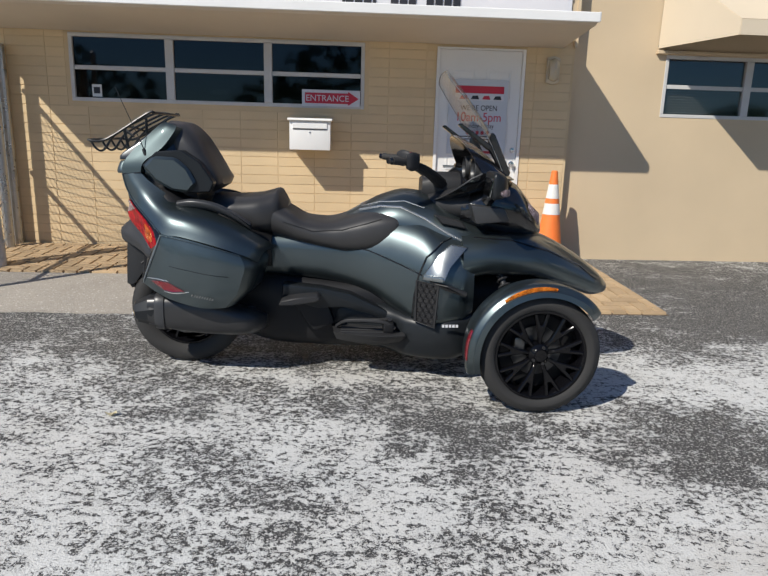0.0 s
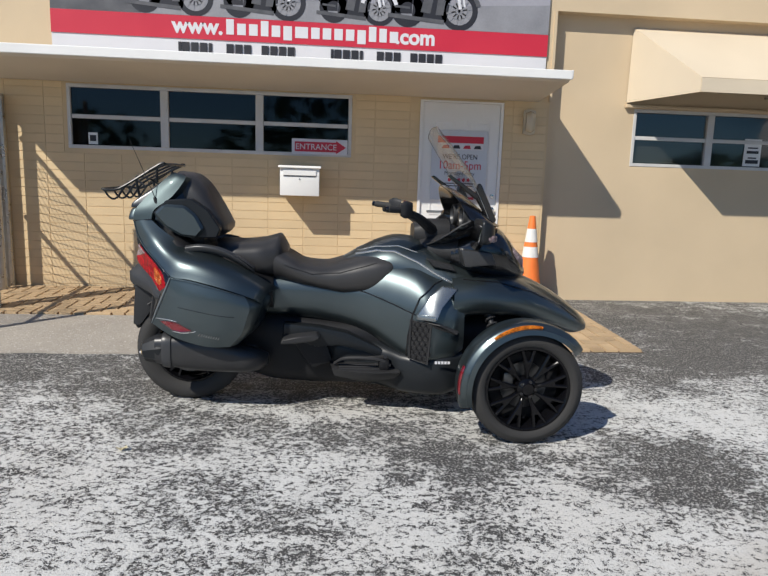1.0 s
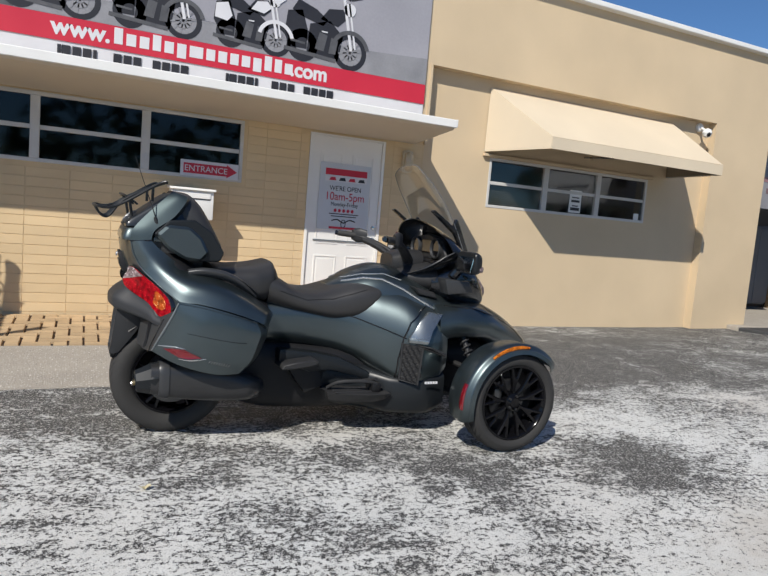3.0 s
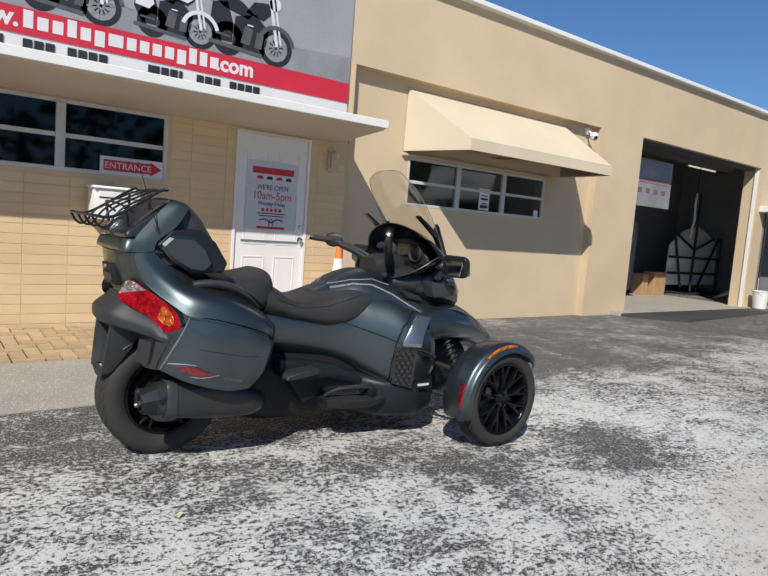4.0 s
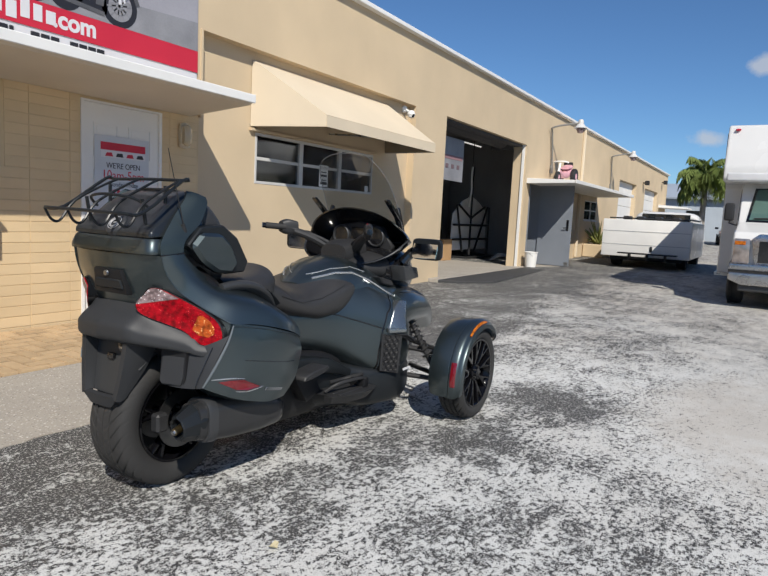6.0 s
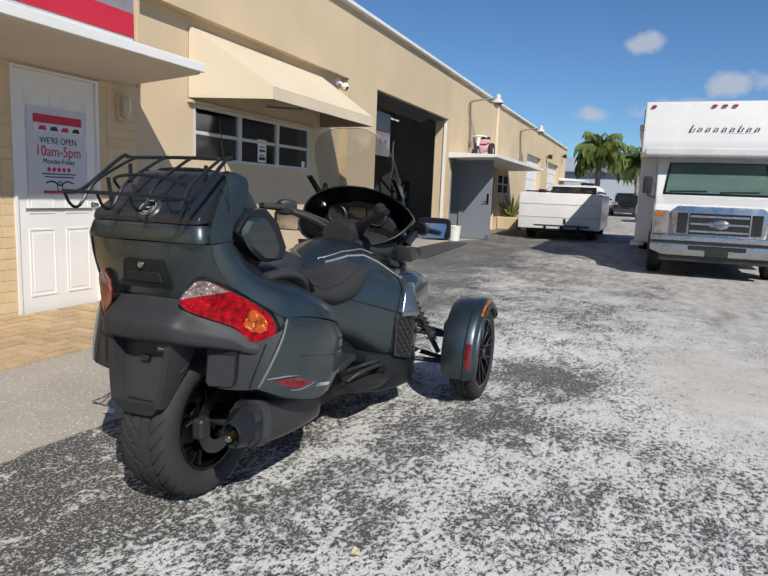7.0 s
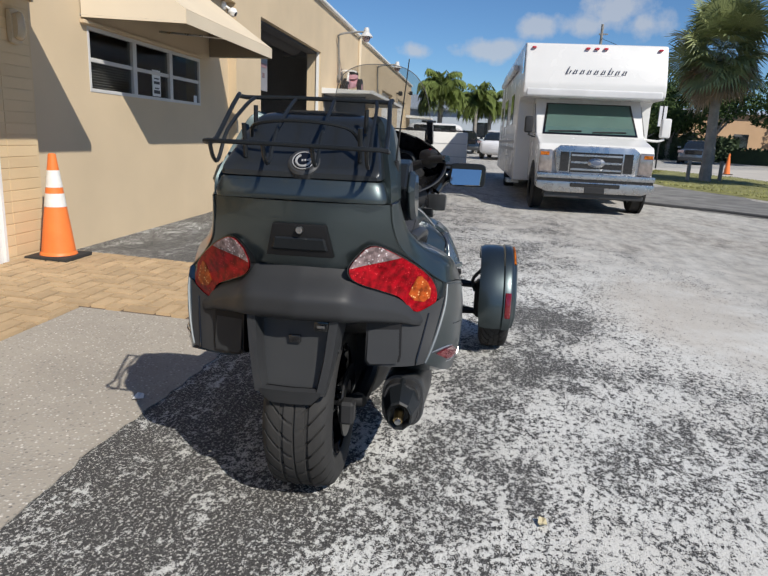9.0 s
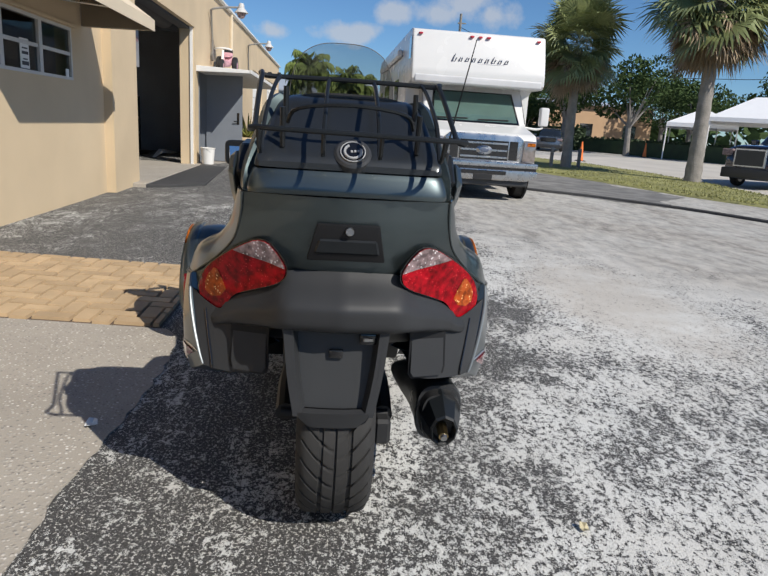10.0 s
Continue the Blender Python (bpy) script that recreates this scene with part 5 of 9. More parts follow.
for s in (-1, 1):
    reach, low_ = (1.34, 1.36) if s < 0 else (1.12, 1.36)
    arm = part("mirror_arm", tube([(9.75, s * 0.98, low_ - 0.04), (9.72, s * (reach - 0.12), low_ - 0.06), (9.72, s * reach, low_ - 0.02)], 0.022, 8), M_WHITE if s < 0 else M_MATTE, rv, "door mirror arm", True)
    wide = 0.085 if s < 0 else 0.075
    part("mirror_head", box(9.66, 9.80, s * reach - wide, s * reach + wide, low_, low_ + (0.35 if s < 0 else 0.30), 0.04, segments=3), M_WHITE_GLOSS if s < 0 else M_MATTE, arm, "tall door mirror", True)
    part("door_window", prism([(9.72, 1.38), (10.45, 1.38), (10.45, 1.92), (10.22, 1.92)], "y", s * 0.982, s * 0.99), M_DARKGLASS, rv, "dark cab door window")
    for x in (9.55, 14.6):
        cy = s * (0.90 if x < 10 else 1.08)
        w = part("wheel", lathe([(0, -0.02), (0.12, -0.05), (0.2, -0.03), (0.21, 0.1), (0.2, 0.11), (0, 0.06)], 24, m=pose(x, cy, 0.37, 90 * s)), M_STEEL, rv, "steel wheel", True)
        part("tyre", lathe([(0.2, -0.11), (0.3, -0.125), (0.36, -0.10), (0.37, -0.05), (0.37, 0.05), (0.36, 0.10), (0.3, 0.125), (0.2, 0.11)], 40, m=pose(x, cy, 0.37, 90)), M_RUBBER, w, "black tyre", True)
    part("wheel_arch", lathe([(0.3, -0.02), (0.45, -0.02), (0.45, 0.02), (0.3, 0.02)], 32, m=pose(9.55, s * 0.975, 0.42, 90)), M_UNDER, rv)
part("underbody", box(9.1, 17.4, -0.8, 0.8, 0.3, 0.5), M_UNDER, rv)
for x0, x1, z0, z1 in ((9.95, 10.3, 2.45, 2.85), (12.0, 12.8, 1.55, 2.2), (14.2, 15.5, 1.55, 2.2), (16.3, 17.0, 1.6, 2.1)):
    part("side_window", box(x0, x1, 1.27, 1.285, z0, z1, 0.004), M_DARKGLASS, rv, "dark side window")
part("awning_case", box(11.5, 16.5, 1.27, 1.38, 2.62, 2.76, 0.03), M_WHITE_GLOSS, rv, "rolled awning case", True)
for z in (1.15, 1.0):
    part("side_stripe", box(11.0, 17.6, 1.271, 1.279, z, z + 0.06), surface("grey_stripe", (0.25, 0.24, 0.24), 0.4), rv, "grey side stripe")
part("storage_door", box(12.4, 13.6, 1.27, 1.283, 0.5, 0.85, 0.006), M_WHITE_GLOSS, rv)
part("entry_step", box(11.2, 11.8, 1.1, 1.35, 0.33, 0.40), M_STEEL, rv)
part("roof_unit", box(13.2, 14.0, -0.35, 0.35, 3.0, 3.25, 0.06, segments=2), M_WHITE, rv, "white roof unit", True)

# ---- white tall-sided pickup bed ----
PZ = ground_z(16)
pick = thing("utility_truck", (0, 4.15, PZ), "white utility truck seen from its tailgate", "truck")
part("tailgate", box(15.68, 15.78, -1.12, 1.12, 0.30, 1.30, 0.02, segments=2), M_WHITE, pick, "white flat tailgate", True)
# grey strips paint the shade of two creases across the white gate
for z in (0.98, 0.62):
    part("gate_crease", box(15.672, 15.682, -1.10, 1.10, z, z + 0.018), surface("painted_crease_shade", (0.5, 0.5, 0.5), 0.4), pick)
for s in (-1, 1):
    part("bed_side", box(15.78, 19.2, s * 1.08 - 0.04, s * 1.08 + 0.04, 0.3, 1.28, 0.02), M_WHITE_GLOSS, pick, "white bed side", True)
    for x in (16.6, 19.6):
        w = part("wheel", lathe([(0, 0.0), (0.12, -0.04), (0.2, -0.02), (0.2, 0.1), (0, 0.06)], 20, m=pose(x, s * 0.86, 0.36, 90 * s)), M_STEEL, pick, "steel wheel", True)
        part("tyre", lathe([(0.2, -0.11), (0.34, -0.12), (0.36, -0.06), (0.36, 0.06), (0.34, 0.12), (0.2, 0.11)], 32, m=pose(x, s * 0.86, 0.36, 90)), M_RUBBER, w, "black tyre", True)
part("bed_floor", box(15.78, 19.2, -1.04, 1.04, 0.34, 0.42), M_UNDER, pick)
part("rear_step", box(15.30, 15.60, -0.85, 0.62, 0.385, 0.42, 0.008), M_MATTE, pick, "black rear step")
for y in (-0.55, -0.1, 0.35):
    part("step_bracket", box(15.5, 15.75, y - 0.025, y + 0.025, 0.22, 0.40, 0.006), M_MATTE, pick)
part("step_bar", cyl((15.62, -0.6, 0.26), (15.62, 0.4, 0.26), 0.02, n=8), M_MATTE, pick)
part("gate_latch", box(15.655, 15.69, -0.20, -0.14, 0.46, 0.60, 0.006), M_MATTE, pick, "black gate latch")
part("lower_frame", box(15.8, 19.5, -0.9, 0.9, 0.2, 0.33), M_UNDER, pick)
part("truck_cab", loft([(19.2, 0, 0.95, 0.35, 1.5, 6, 6, 0.5), (19.4, 0, 0.95, 0.35, 1.62, 6, 6, 0.5), (20.6, 0, 0.92, 0.35, 1.64, 5, 6, 0.5), (21.2, 0, 0.92, 0.35, 1.2, 5, 6, 0.5), (22.3, 0, 0.9, 0.4, 1.05, 5, 6, 0.5)], 16, 24), M_WHITE_GLOSS, pick, "white truck cab", True)
part("cab_window", box(19.18, 19.24, -0.7, 0.7, 1.15, 1.55, 0.01), M_DARKGLASS, pick, "dark rear window")
part("ladder_rail", tube([(15.75, -1.0, 1.33), (16.4, -1.0, 1.36), (19.0, -1.0, 1.36)], 0.025, 8), M_MATTE, pick, "", True)
for y in (-0.7, -0.25, 0.2, 0.55):
    part("rail_clamp", box(15.8, 16.3, y - 0.09, y + 0.09, 1.29, 1.40, 0.03), M_MATTE, pick, "black tie-down clamp", True)
part("cross_rail", cyl((15.9, -1.05, 1.34), (15.9, 1.0, 1.34), 0.018, n=8), M_MATTE, pick)


# ---- plants ----
M_PALMLEAF = surface("palm_leaf", (0.22, 0.25, 0.105), 0.42, spread=0.4, Specular_IOR_Level=0.5, scale=2.0, fine=12, bump=0.05)
M_PALMDRY = surface("dry_palm_leaf", (0.27, 0.20, 0.125), 0.7, spread=0.3, scale=3)
M_TRUNK = surface("grey_palm_trunk", (0.25, 0.23, 0.205), 0.95, spread=0.3, scale=5, fine=25, bump=0.8, depth=0.02)
M_LEAF = surface("tree_leaf", (0.055, 0.085, 0.03), 0.85, Specular_IOR_Level=0.1, spread=0.5, scale=1.2, fine=9, bump=0.0)
M_QUEEN = surface("feather_palm_leaf", (0.135, 0.175, 0.045), 0.6, Specular_IOR_Level=0.25, spread=0.3, scale=1.5, fine=10, bump=0.0)


def blade(bm, p, q, w, up):
    """One narrow folded leaf blade from p to q."""
    d = (q - p)
    s = d.cross(up)
    s = (s.normalized() if s.length > 1e-6 else Vector((1, 0, 0))) * w
    m = p + d * 0.45
    a, b, c, e = bm.verts.new(p), bm.verts.new(m + s), bm.verts.new(m - s), bm.verts.new(q)
    f = bm.verts.new(m - up * w * 0.5)
    bm.faces.new((a, b, f)); bm.faces.new((a, f, c)); bm.faces.new((b, e, f)); bm.faces.new((f, e, c))


def fan_leaf(bm, base, d, size, rng, droop):
    """A palmate leaf: stalk and a fan of narrow blades with drooping tips."""
    side_ = d.cross(Vector((0, 0, 1))).normalized()
    side_ = Matrix.Rotation(rng.uniform(-0.9, 0.9), 3, d) @ side_
    up = side_.cross(d).normalized()
    hub = base + d * size * rng.uniform(0.45, 0.8)
    blade(bm, base, hub + d * 0.05, 0.02, up)
    for k in range(26):
        a = radians(-115 + 230 * k / 25)
        v = (d * math.cos(a) + side_ * math.sin(a) + up * 0.2).normalized()
        mid = hub + v * size * rng.uniform(0.36, 0.46) - Vector((0, 0, droop * size * 0.05))
        tip = mid + (v * 0.9 - Vector((0, 0, droop * rng.uniform(0.3, 0.9)))).normalized() * size * rng.uniform(0.22, 0.4)
        s_ = (mid - hub).cross(up).normalized() * size * 0.027
        p0, p1, p2, p3 = bm.verts.new(hub), bm.verts.new(mid + s_), bm.verts.new(mid - s_), bm.verts.new(tip)
        bm.faces.new((p0, p1, p2)); bm.faces.new((p1, p3, p2))


def sabal(x, y, h, r, seed, lean=(0, 0), size=1.0, skirt=44):
    rng = random.Random(seed)
    z = ground_z(x) + 0.08
    p = thing("fan_palm", (x, y, z), "fan palm with a rough grey trunk", "palm tree", "palms on the grass strip")
    top = Vector((lean[0], lean[1], h))
    trunk = tube([(0, 0, -0.1), (lean[0] * 0.3, lean[1] * 0.3, h * 0.35), (lean[0] * 0.7, lean[1] * 0.7, h * 0.7), top], lambda u: r * (1.25 - 0.45 * min(1, u * 4) * 0.6 - 0.1 * u) * (1 + 0.05 * math.sin(u * 70)), 14, smooth_steps=10)
    part("trunk", trunk, M_TRUNK, p, "rough grey trunk", True)
    green, dry = bmesh.new(), bmesh.new()
    for i in range(92):
        a = i * 2.39996 + rng.uniform(-0.2, 0.2)
        e = radians(84 - 128 * (i / 91) ** 0.85)
        d = Vector((math.cos(a) * math.cos(e), math.sin(a) * math.cos(e), math.sin(e)))
        fan_leaf(green, top + Vector((0, 0, 0.45 * (1 - i / 91))), d, size * rng.uniform(0.95, 1.6), rng, 0.5 + 0.9 * i / 91)
    for i in range(skirt):
        a = i * 2.39996 + 0.7
        e = radians(rng.uniform(-78, -30))
        d = Vector((math.cos(a) * math.cos(e), math.sin(a) * math.cos(e), math.sin(e)))
        fan_leaf(dry, top - Vector((0, 0, 0.15)), d, size * rng.uniform(0.9, 1.35), rng, 1.3)
    part("crown", green, M_PALMLEAF, p, "green fan leaves")
    part("dry_leaves", dry, M_PALMDRY, p, "hanging dry leaves")
    return p


sabal(19.7, -4.83, 4.0, 0.165, 3, (0.35, -0.05), 0.92, 60)
sabal(16.2, -7.55, 5.2, 0.215, 5, (0.45, -0.15), 1.2, 90)


def queen(x, y, h, seed, n=16, r=0.13, size=2.6):
    rng = random.Random(seed)
    p = thing("feather_palm", (x, y, ground_z(x)), "feather palm with arching green fronds", "palm tree", "feather palms behind the lot")
    part("trunk", tube([(0, 0, -0.1), (0.05, 0.03, h * 0.5), (0, 0, h)], lambda u: r * (1.2 - 0.3 * u), 10), M_TRUNK, p, "slim grey trunk", True)
    bm = bmesh.new()
    for i in range(n):
        a = i * 2.39996
        e0 = radians(rng.uniform(20, 85))
        prev, d = Vector((0, 0, h)), Vector((math.cos(a) * math.cos(e0), math.sin(a) * math.cos(e0), math.sin(e0)))
        for k in range(14):
            d = (d + Vector((0, 0, -0.13))).normalized()
            nxt = prev + d * size / 14
            d = (d + Vector((0, 0, -0.05))).normalized()
            blade(bm, prev, nxt + d * 0.05, 0.02, Vector((0, 0, 1)))
            side_ = d.cross(Vector((0, 0, 1))).normalized()
            for s in (-1, 1):
                for o in (0.0, 0.33, 0.67):
                    b = prev + (nxt - prev) * o
                    blade(bm, b, b + side_ * s * size * 0.26 * math.sin(math.pi * (k + 1.5) / 17) + d * 0.12 - Vector((0, 0, size * rng.uniform(0.14, 0.30))), 0.05, Vector((0, 0, 1)))
            prev = nxt
    part("crown", bm, M_QUEEN, p, "arching feather fronds")
    return p


queen(40.0, 4.9, 3.8, 11, 64, 0.16, 1.95)
queen(42.0, 2.6, 3.35, 12, 30, 0.12, 1.7)
queen(43.5, 1.6, 3.2, 13, 26, 0.12, 1.7)


def leafy(bm, c, rx, ry, rz, n, rng, size):
    for _ in range(n):
        v = Vector((rng.gauss(0, 1), rng.gauss(0, 1), rng.gauss(0, 1)))
        v = v.normalized() * rng.uniform(0.55, 1.0) ** 0.6
        p = Vector((c[0] + v.x * rx, c[1] + v.y * ry, c[2] + v.z * rz))
        t = Vector((rng.gauss(0, 1), rng.gauss(0, 1), rng.gauss(0, 1))).normalized()
        b = t.orthogonal().normalized()
        s = size * rng.uniform(0.6, 1.3)
        bm.faces.new([bm.verts.new(q) for q in (p - t * s, p + b * s * 0.45, p + t * s, p - b * s * 0.45)])


def tree(x, y, h, spread_, seed, n=3600, leaf=0.14):
    rng = random.Random(seed)
    p = thing("street_tree", (x, y, ground_z(x)), "broad-leaved tree with dark green crown", "tree", "trees along the road")
    part("trunk", tube([(0, 0, -0.2), (0.1, 0.05, h * 0.25), (0, 0.1, h * 0.5)], lambda u: 0.18 * (1.3 - 0.6 * u), 10), M_TRUNK, p, "grey trunk", True)
    crown = bmesh.new()
    for i in range(9):
        a = i * 2.4
        c = Vector((math.cos(a) * spread_ * 0.55 * (0.3 + 0.7 * (i % 3) / 2), math.sin(a) * spread_ * 0.55 * (0.3 + 0.7 * (i % 3) / 2), h * rng.uniform(0.5, 0.88)))
        part("limb", tube([(0, 0.05, h * 0.3), c * 0.55 + Vector((0, 0, h * 0.12)), c], lambda u: 0.09 * (1 - 0.8 * u), 6), M_TRUNK, p)
        leafy(crown, c, spread_ * rng.uniform(0.3, 0.45), spread_ * rng.uniform(0.3, 0.45), h * rng.uniform(0.13, 0.2), n // 9, rng, leaf)
    part("crown", crown, M_LEAF, p, "dark green leaf crown")


for x, y, h, s, seed in ((44, -13.5, 6.0, 3.4, 21), (40, -16.5, 6.2, 3.6, 22), (50, -24, 6.0, 4.6, 23), (43, -22.5, 5.6, 3.8, 24), (58, -14, 8.5, 5.0, 25), (43.2, -30.2, 7.0, 5.2, 26), (62, -4, 7.0, 4.0, 27), (66, 4, 6.5, 4.0, 28), (70, -22, 9, 6, 29), (38.2, -34.6, 7.6, 5.6, 30), (52, -6.5, 7.0, 3.6, 31), (46.5, -9.4, 4.2, 2.8, 32), (47.5, -11.6, 4.0, 3.0, 33), (48.5, -10.5, 6.0, 3.2, 34)):
    tree(x, y, h, s, seed)

# ---- grass strip, road edge and what lies beyond ----
M_GRASS = surface("dry_grass_soil", (0.24, 0.235, 0.09), 0.9, spread=0.35, scale=1.3, fine=30, bump=0.5, depth=0.02)
strip = [(8.6, -6.9), (9.9, -5.9), (11.6, -4.95), (13.8, -4.35), (17.4, -2.95), (20.5, -2.6), (27, -5.2), (24, -7.2), (20, -7.9), (16, -8.0), (12.5, -7.6)]
bm = bmesh.new()
ring_out = [bm.verts.new((x, y, ground_z(x) - 0.01)) for x, y in strip]
cx, cy = 16.8, -5.6
ring_in = [bm.verts.new((cx + (x - cx) * 0.86, cy + (y - cy) * 0.86, ground_z(x) + 0.09)) for x, y in strip]
for i in range(len(strip)):
    j = (i + 1) % len(strip)
    bm.faces.new((ring_out[i], ring_out[j], ring_in[j], ring_in[i]))
bm.faces.new(ring_in)
solid("grass_verge", bm, M_GRASS, "raised verge of thin dry grass under the palms", "grass", "structure", smooth=True)
rng = random.Random(4)
bm = bmesh.new()


def inside(px, py):
    hit = False
    for i in range(len(strip)):
        (xa, ya), (xb, yb) = strip[i], strip[i - 1]
        if (ya > py) != (yb > py) and px < (xb - xa) * (py - ya) / (yb - ya) + xa:
            hit = not hit
    return hit


count = 0
while count < 14000:
    x, y = rng.uniform(9.2, 27), rng.uniform(-10.6, -2.6)
    if not inside(x, y):
        continue
    count += 1
    z = ground_z(x) + 0.06
    a = rng.uniform(0, 6.28)
    w, hgt = rng.uniform(0.012, 0.025), rng.uniform(0.025, 0.07)
    l = Vector((rng.uniform(-0.05, 0.05), rng.uniform(-0.05, 0.05), hgt))
    p = Vector((x, y, z))
    s = Vector((math.cos(a), math.sin(a), 0)) * w
    bm.faces.new((bm.verts.new(p - s), bm.verts.new(p + s), bm.verts.new(p + l)))
M_BLADES = surface("grass_blades", (0.26, 0.26, 0.085), 0.7, spread=0.4, scale=1.0, fine=6, bump=0.0)
solid("grass_blades", bm, M_BLADES, "short dry green grass blades on the verge", "grass", "stuff")
bm = bmesh.new()
patch_line = [(8.9, -2.9), (11.4, -4.55), (13.8, -4.2), (17.4, -2.85), (14.5, -1.1), (12.3, -0.45), (11.0, -1.3)]
ragged = []
for (xa, ya), (xb, yb) in zip(patch_line, patch_line[1:] + patch_line[:1]):
    n_ = max(2, int(math.hypot(xb - xa, yb - ya) / 0.12))
    for i in range(n_):
        x, y = xa + (xb - xa) * i / n_, ya + (yb - ya) * i / n_
        ragged.append((x + 0.5 * noise.noise(Vector((x * 0.9, y * 0.9, 1))) + 0.16 * noise.noise(Vector((x * 4, y * 4, 2))), y + 0.5 * noise.noise(Vector((x * 0.9, y * 0.9, 5))) + 0.16 * noise.noise(Vector((x * 4, y * 4, 7)))))
bm.faces.new([bm.verts.new((x, y, ground_z(x) + 0.006)) for x, y in ragged])
solid("asphalt_patch", bm, surface("worn_grey_asphalt", (0.17, 0.166, 0.158), 0.9, spread=0.55, scale=2.2, fine=45, bump=0.4, depth=0.005), "dark bare asphalt beside the grass verge", "asphalt", "structure")
# low raised edge; its dark colour includes the shade along the step
edge = [(6.2, -5.0), (7.75, -4.04), (9.06, -3.27), (10.49, -1.89), (11.2, -0.9), (12.5, -0.2), (18, 0.2)]
bm = tube([(x, y, ground_z(x) + 0.005) for x, y in edge], 0.05, 8)
solid("asphalt_edge", bm, M_TAR, "low asphalt edge across the lot, its shade painted dark", "kerb", "structure", smooth=True)
M_ROAD = surface("pale_concrete_road", (0.50, 0.465, 0.41), 0.9, spread=0.15, scale=0.5, fine=30, bump=0.3)
bm = bmesh.new()
road = [(27.4, -5.3), (24, -7.5), (20, -8.2), (16, -8.3), (12.5, -7.9), (8, -8), (8, -30), (36, -22), (60, -26), (62, -10)]
vs = [bm.verts.new((x, y, ground_z(x) + 0.012)) for x, y in road]
bm.faces.new(vs)
bmesh.ops.triangulate(bm, faces=bm.faces)
solid("road", bm, M_ROAD, "pale concrete side road", "road", "structure")

M_HEDGE = surface("hedge_leaf", (0.035, 0.06, 0.022), 0.6, spread=0.5, scale=2, fine=15)
hedge = thing("hedge", (0, 0, 0), "low clipped dark green hedge along the road", "hedge")
rng = random.Random(9)
bm = bmesh.new()
# the taller second run is hedge and also stands in for tree shade
for i in range(4600):
    u = rng.random()
    p = Vector((46 - 14 * u, -15.5 - 7.5 * u, ground_z(40) + rng.uniform(0.05, 1.1))) if i < 2600 else Vector((46 + 3.5 * u, -15.5 + 8.5 * u, ground_z(44) + rng.uniform(0.05, 1.9))) + Vector((rng.uniform(-0.4, 0.4), rng.uniform(-0.4, 0.4), 0))
    t = Vector((rng.gauss(0, 1), rng.gauss(0, 1), rng.gauss(0, 1))).normalized()
    b = t.orthogonal().normalized()
    bm.faces.new([bm.verts.new(q) for q in (p - t * 0.16, p + b * 0.08, p + t * 0.16, p - b * 0.08)])
part("hedge_leaves", bm, M_HEDGE, hedge)
core = prism([(46.2, -15.2), (45.8, -15.9), (31.8, -23.4), (32.2, -22.7)], "z", 0.2, ground_z(40) + 0.95)
part("hedge_core", core, M_HEDGE, hedge)
part("hedge_core", prism([(46.0, -15.9), (46.5, -15.5), (49.8, -7.2), (49.2, -7.0)], "z", 0.2, ground_z(44) + 1.7), M_HEDGE, hedge)

M_TENT = surface("white_tent_canvas", (0.80, 0.80, 0.80), 0.6, spread=0.03, bump=0.05)


def tent(x, y, w, d, eave, peak, turn):
    t = thing("party_tent", (x, y, ground_z(x)), "white peaked canvas tent on poles", "tent", "tents beside the road")
    m = Matrix.Rotation(radians(turn), 4, "Z")
    bm = bmesh.new()
    c = [(-w, -d), (w, -d), (w, d), (-w, d)]
    lo = [bm.verts.new(m @ Vector((a, b, eave - 0.25))) for a, b in c]
    mi = [bm.verts.new(m @ Vector((a, b, eave))) for a, b in c]
    hi = [bm.verts.new(m @ Vector((a * 0.45, b * 0.2, peak))) for a, b in c]
    for r0, r1 in ((lo, mi), (mi, hi)):
        for i in range(4):
            bm.faces.new((r0[i], r0[(i + 1) % 4], r1[(i + 1) % 4], r1[i]))
    bm.faces.new(hi)
    part("tent_roof", bm, M_TENT, t, "white canvas roof")
    for a, b in c:
        part("tent_pole", cyl(m @ Vector((a * 0.98, b * 0.98, 0)), m @ Vector((a * 0.98, b * 0.98, eave)), 0.04, n=8), M_WHITE, t)


tent(36.0, -23.0, 3.9, 2.7, 2.70, 4.0, -35)
tent(38.5, -20.6, 3.2, 2.0, 2.3, 3.1, -30)


def cone_far(x, y):
    c = thing("road_cone", (x, y, ground_z(x) + 0.012), "orange road cone by the road", "traffic cone", "road cones")
    part("cone_shell", lathe([(0.15, 0.03), (0.13, 0.05), (0.03, 0.9), (0, 0.9)], 16), M_ORANGE, c, "", True)
    part("cone_base", box(-0.19, 0.19, -0.19, 0.19, 0, 0.035), M_RUBBER, c)


cone_far(39.0, -17.3)
cone_far(27.2, -8.3)


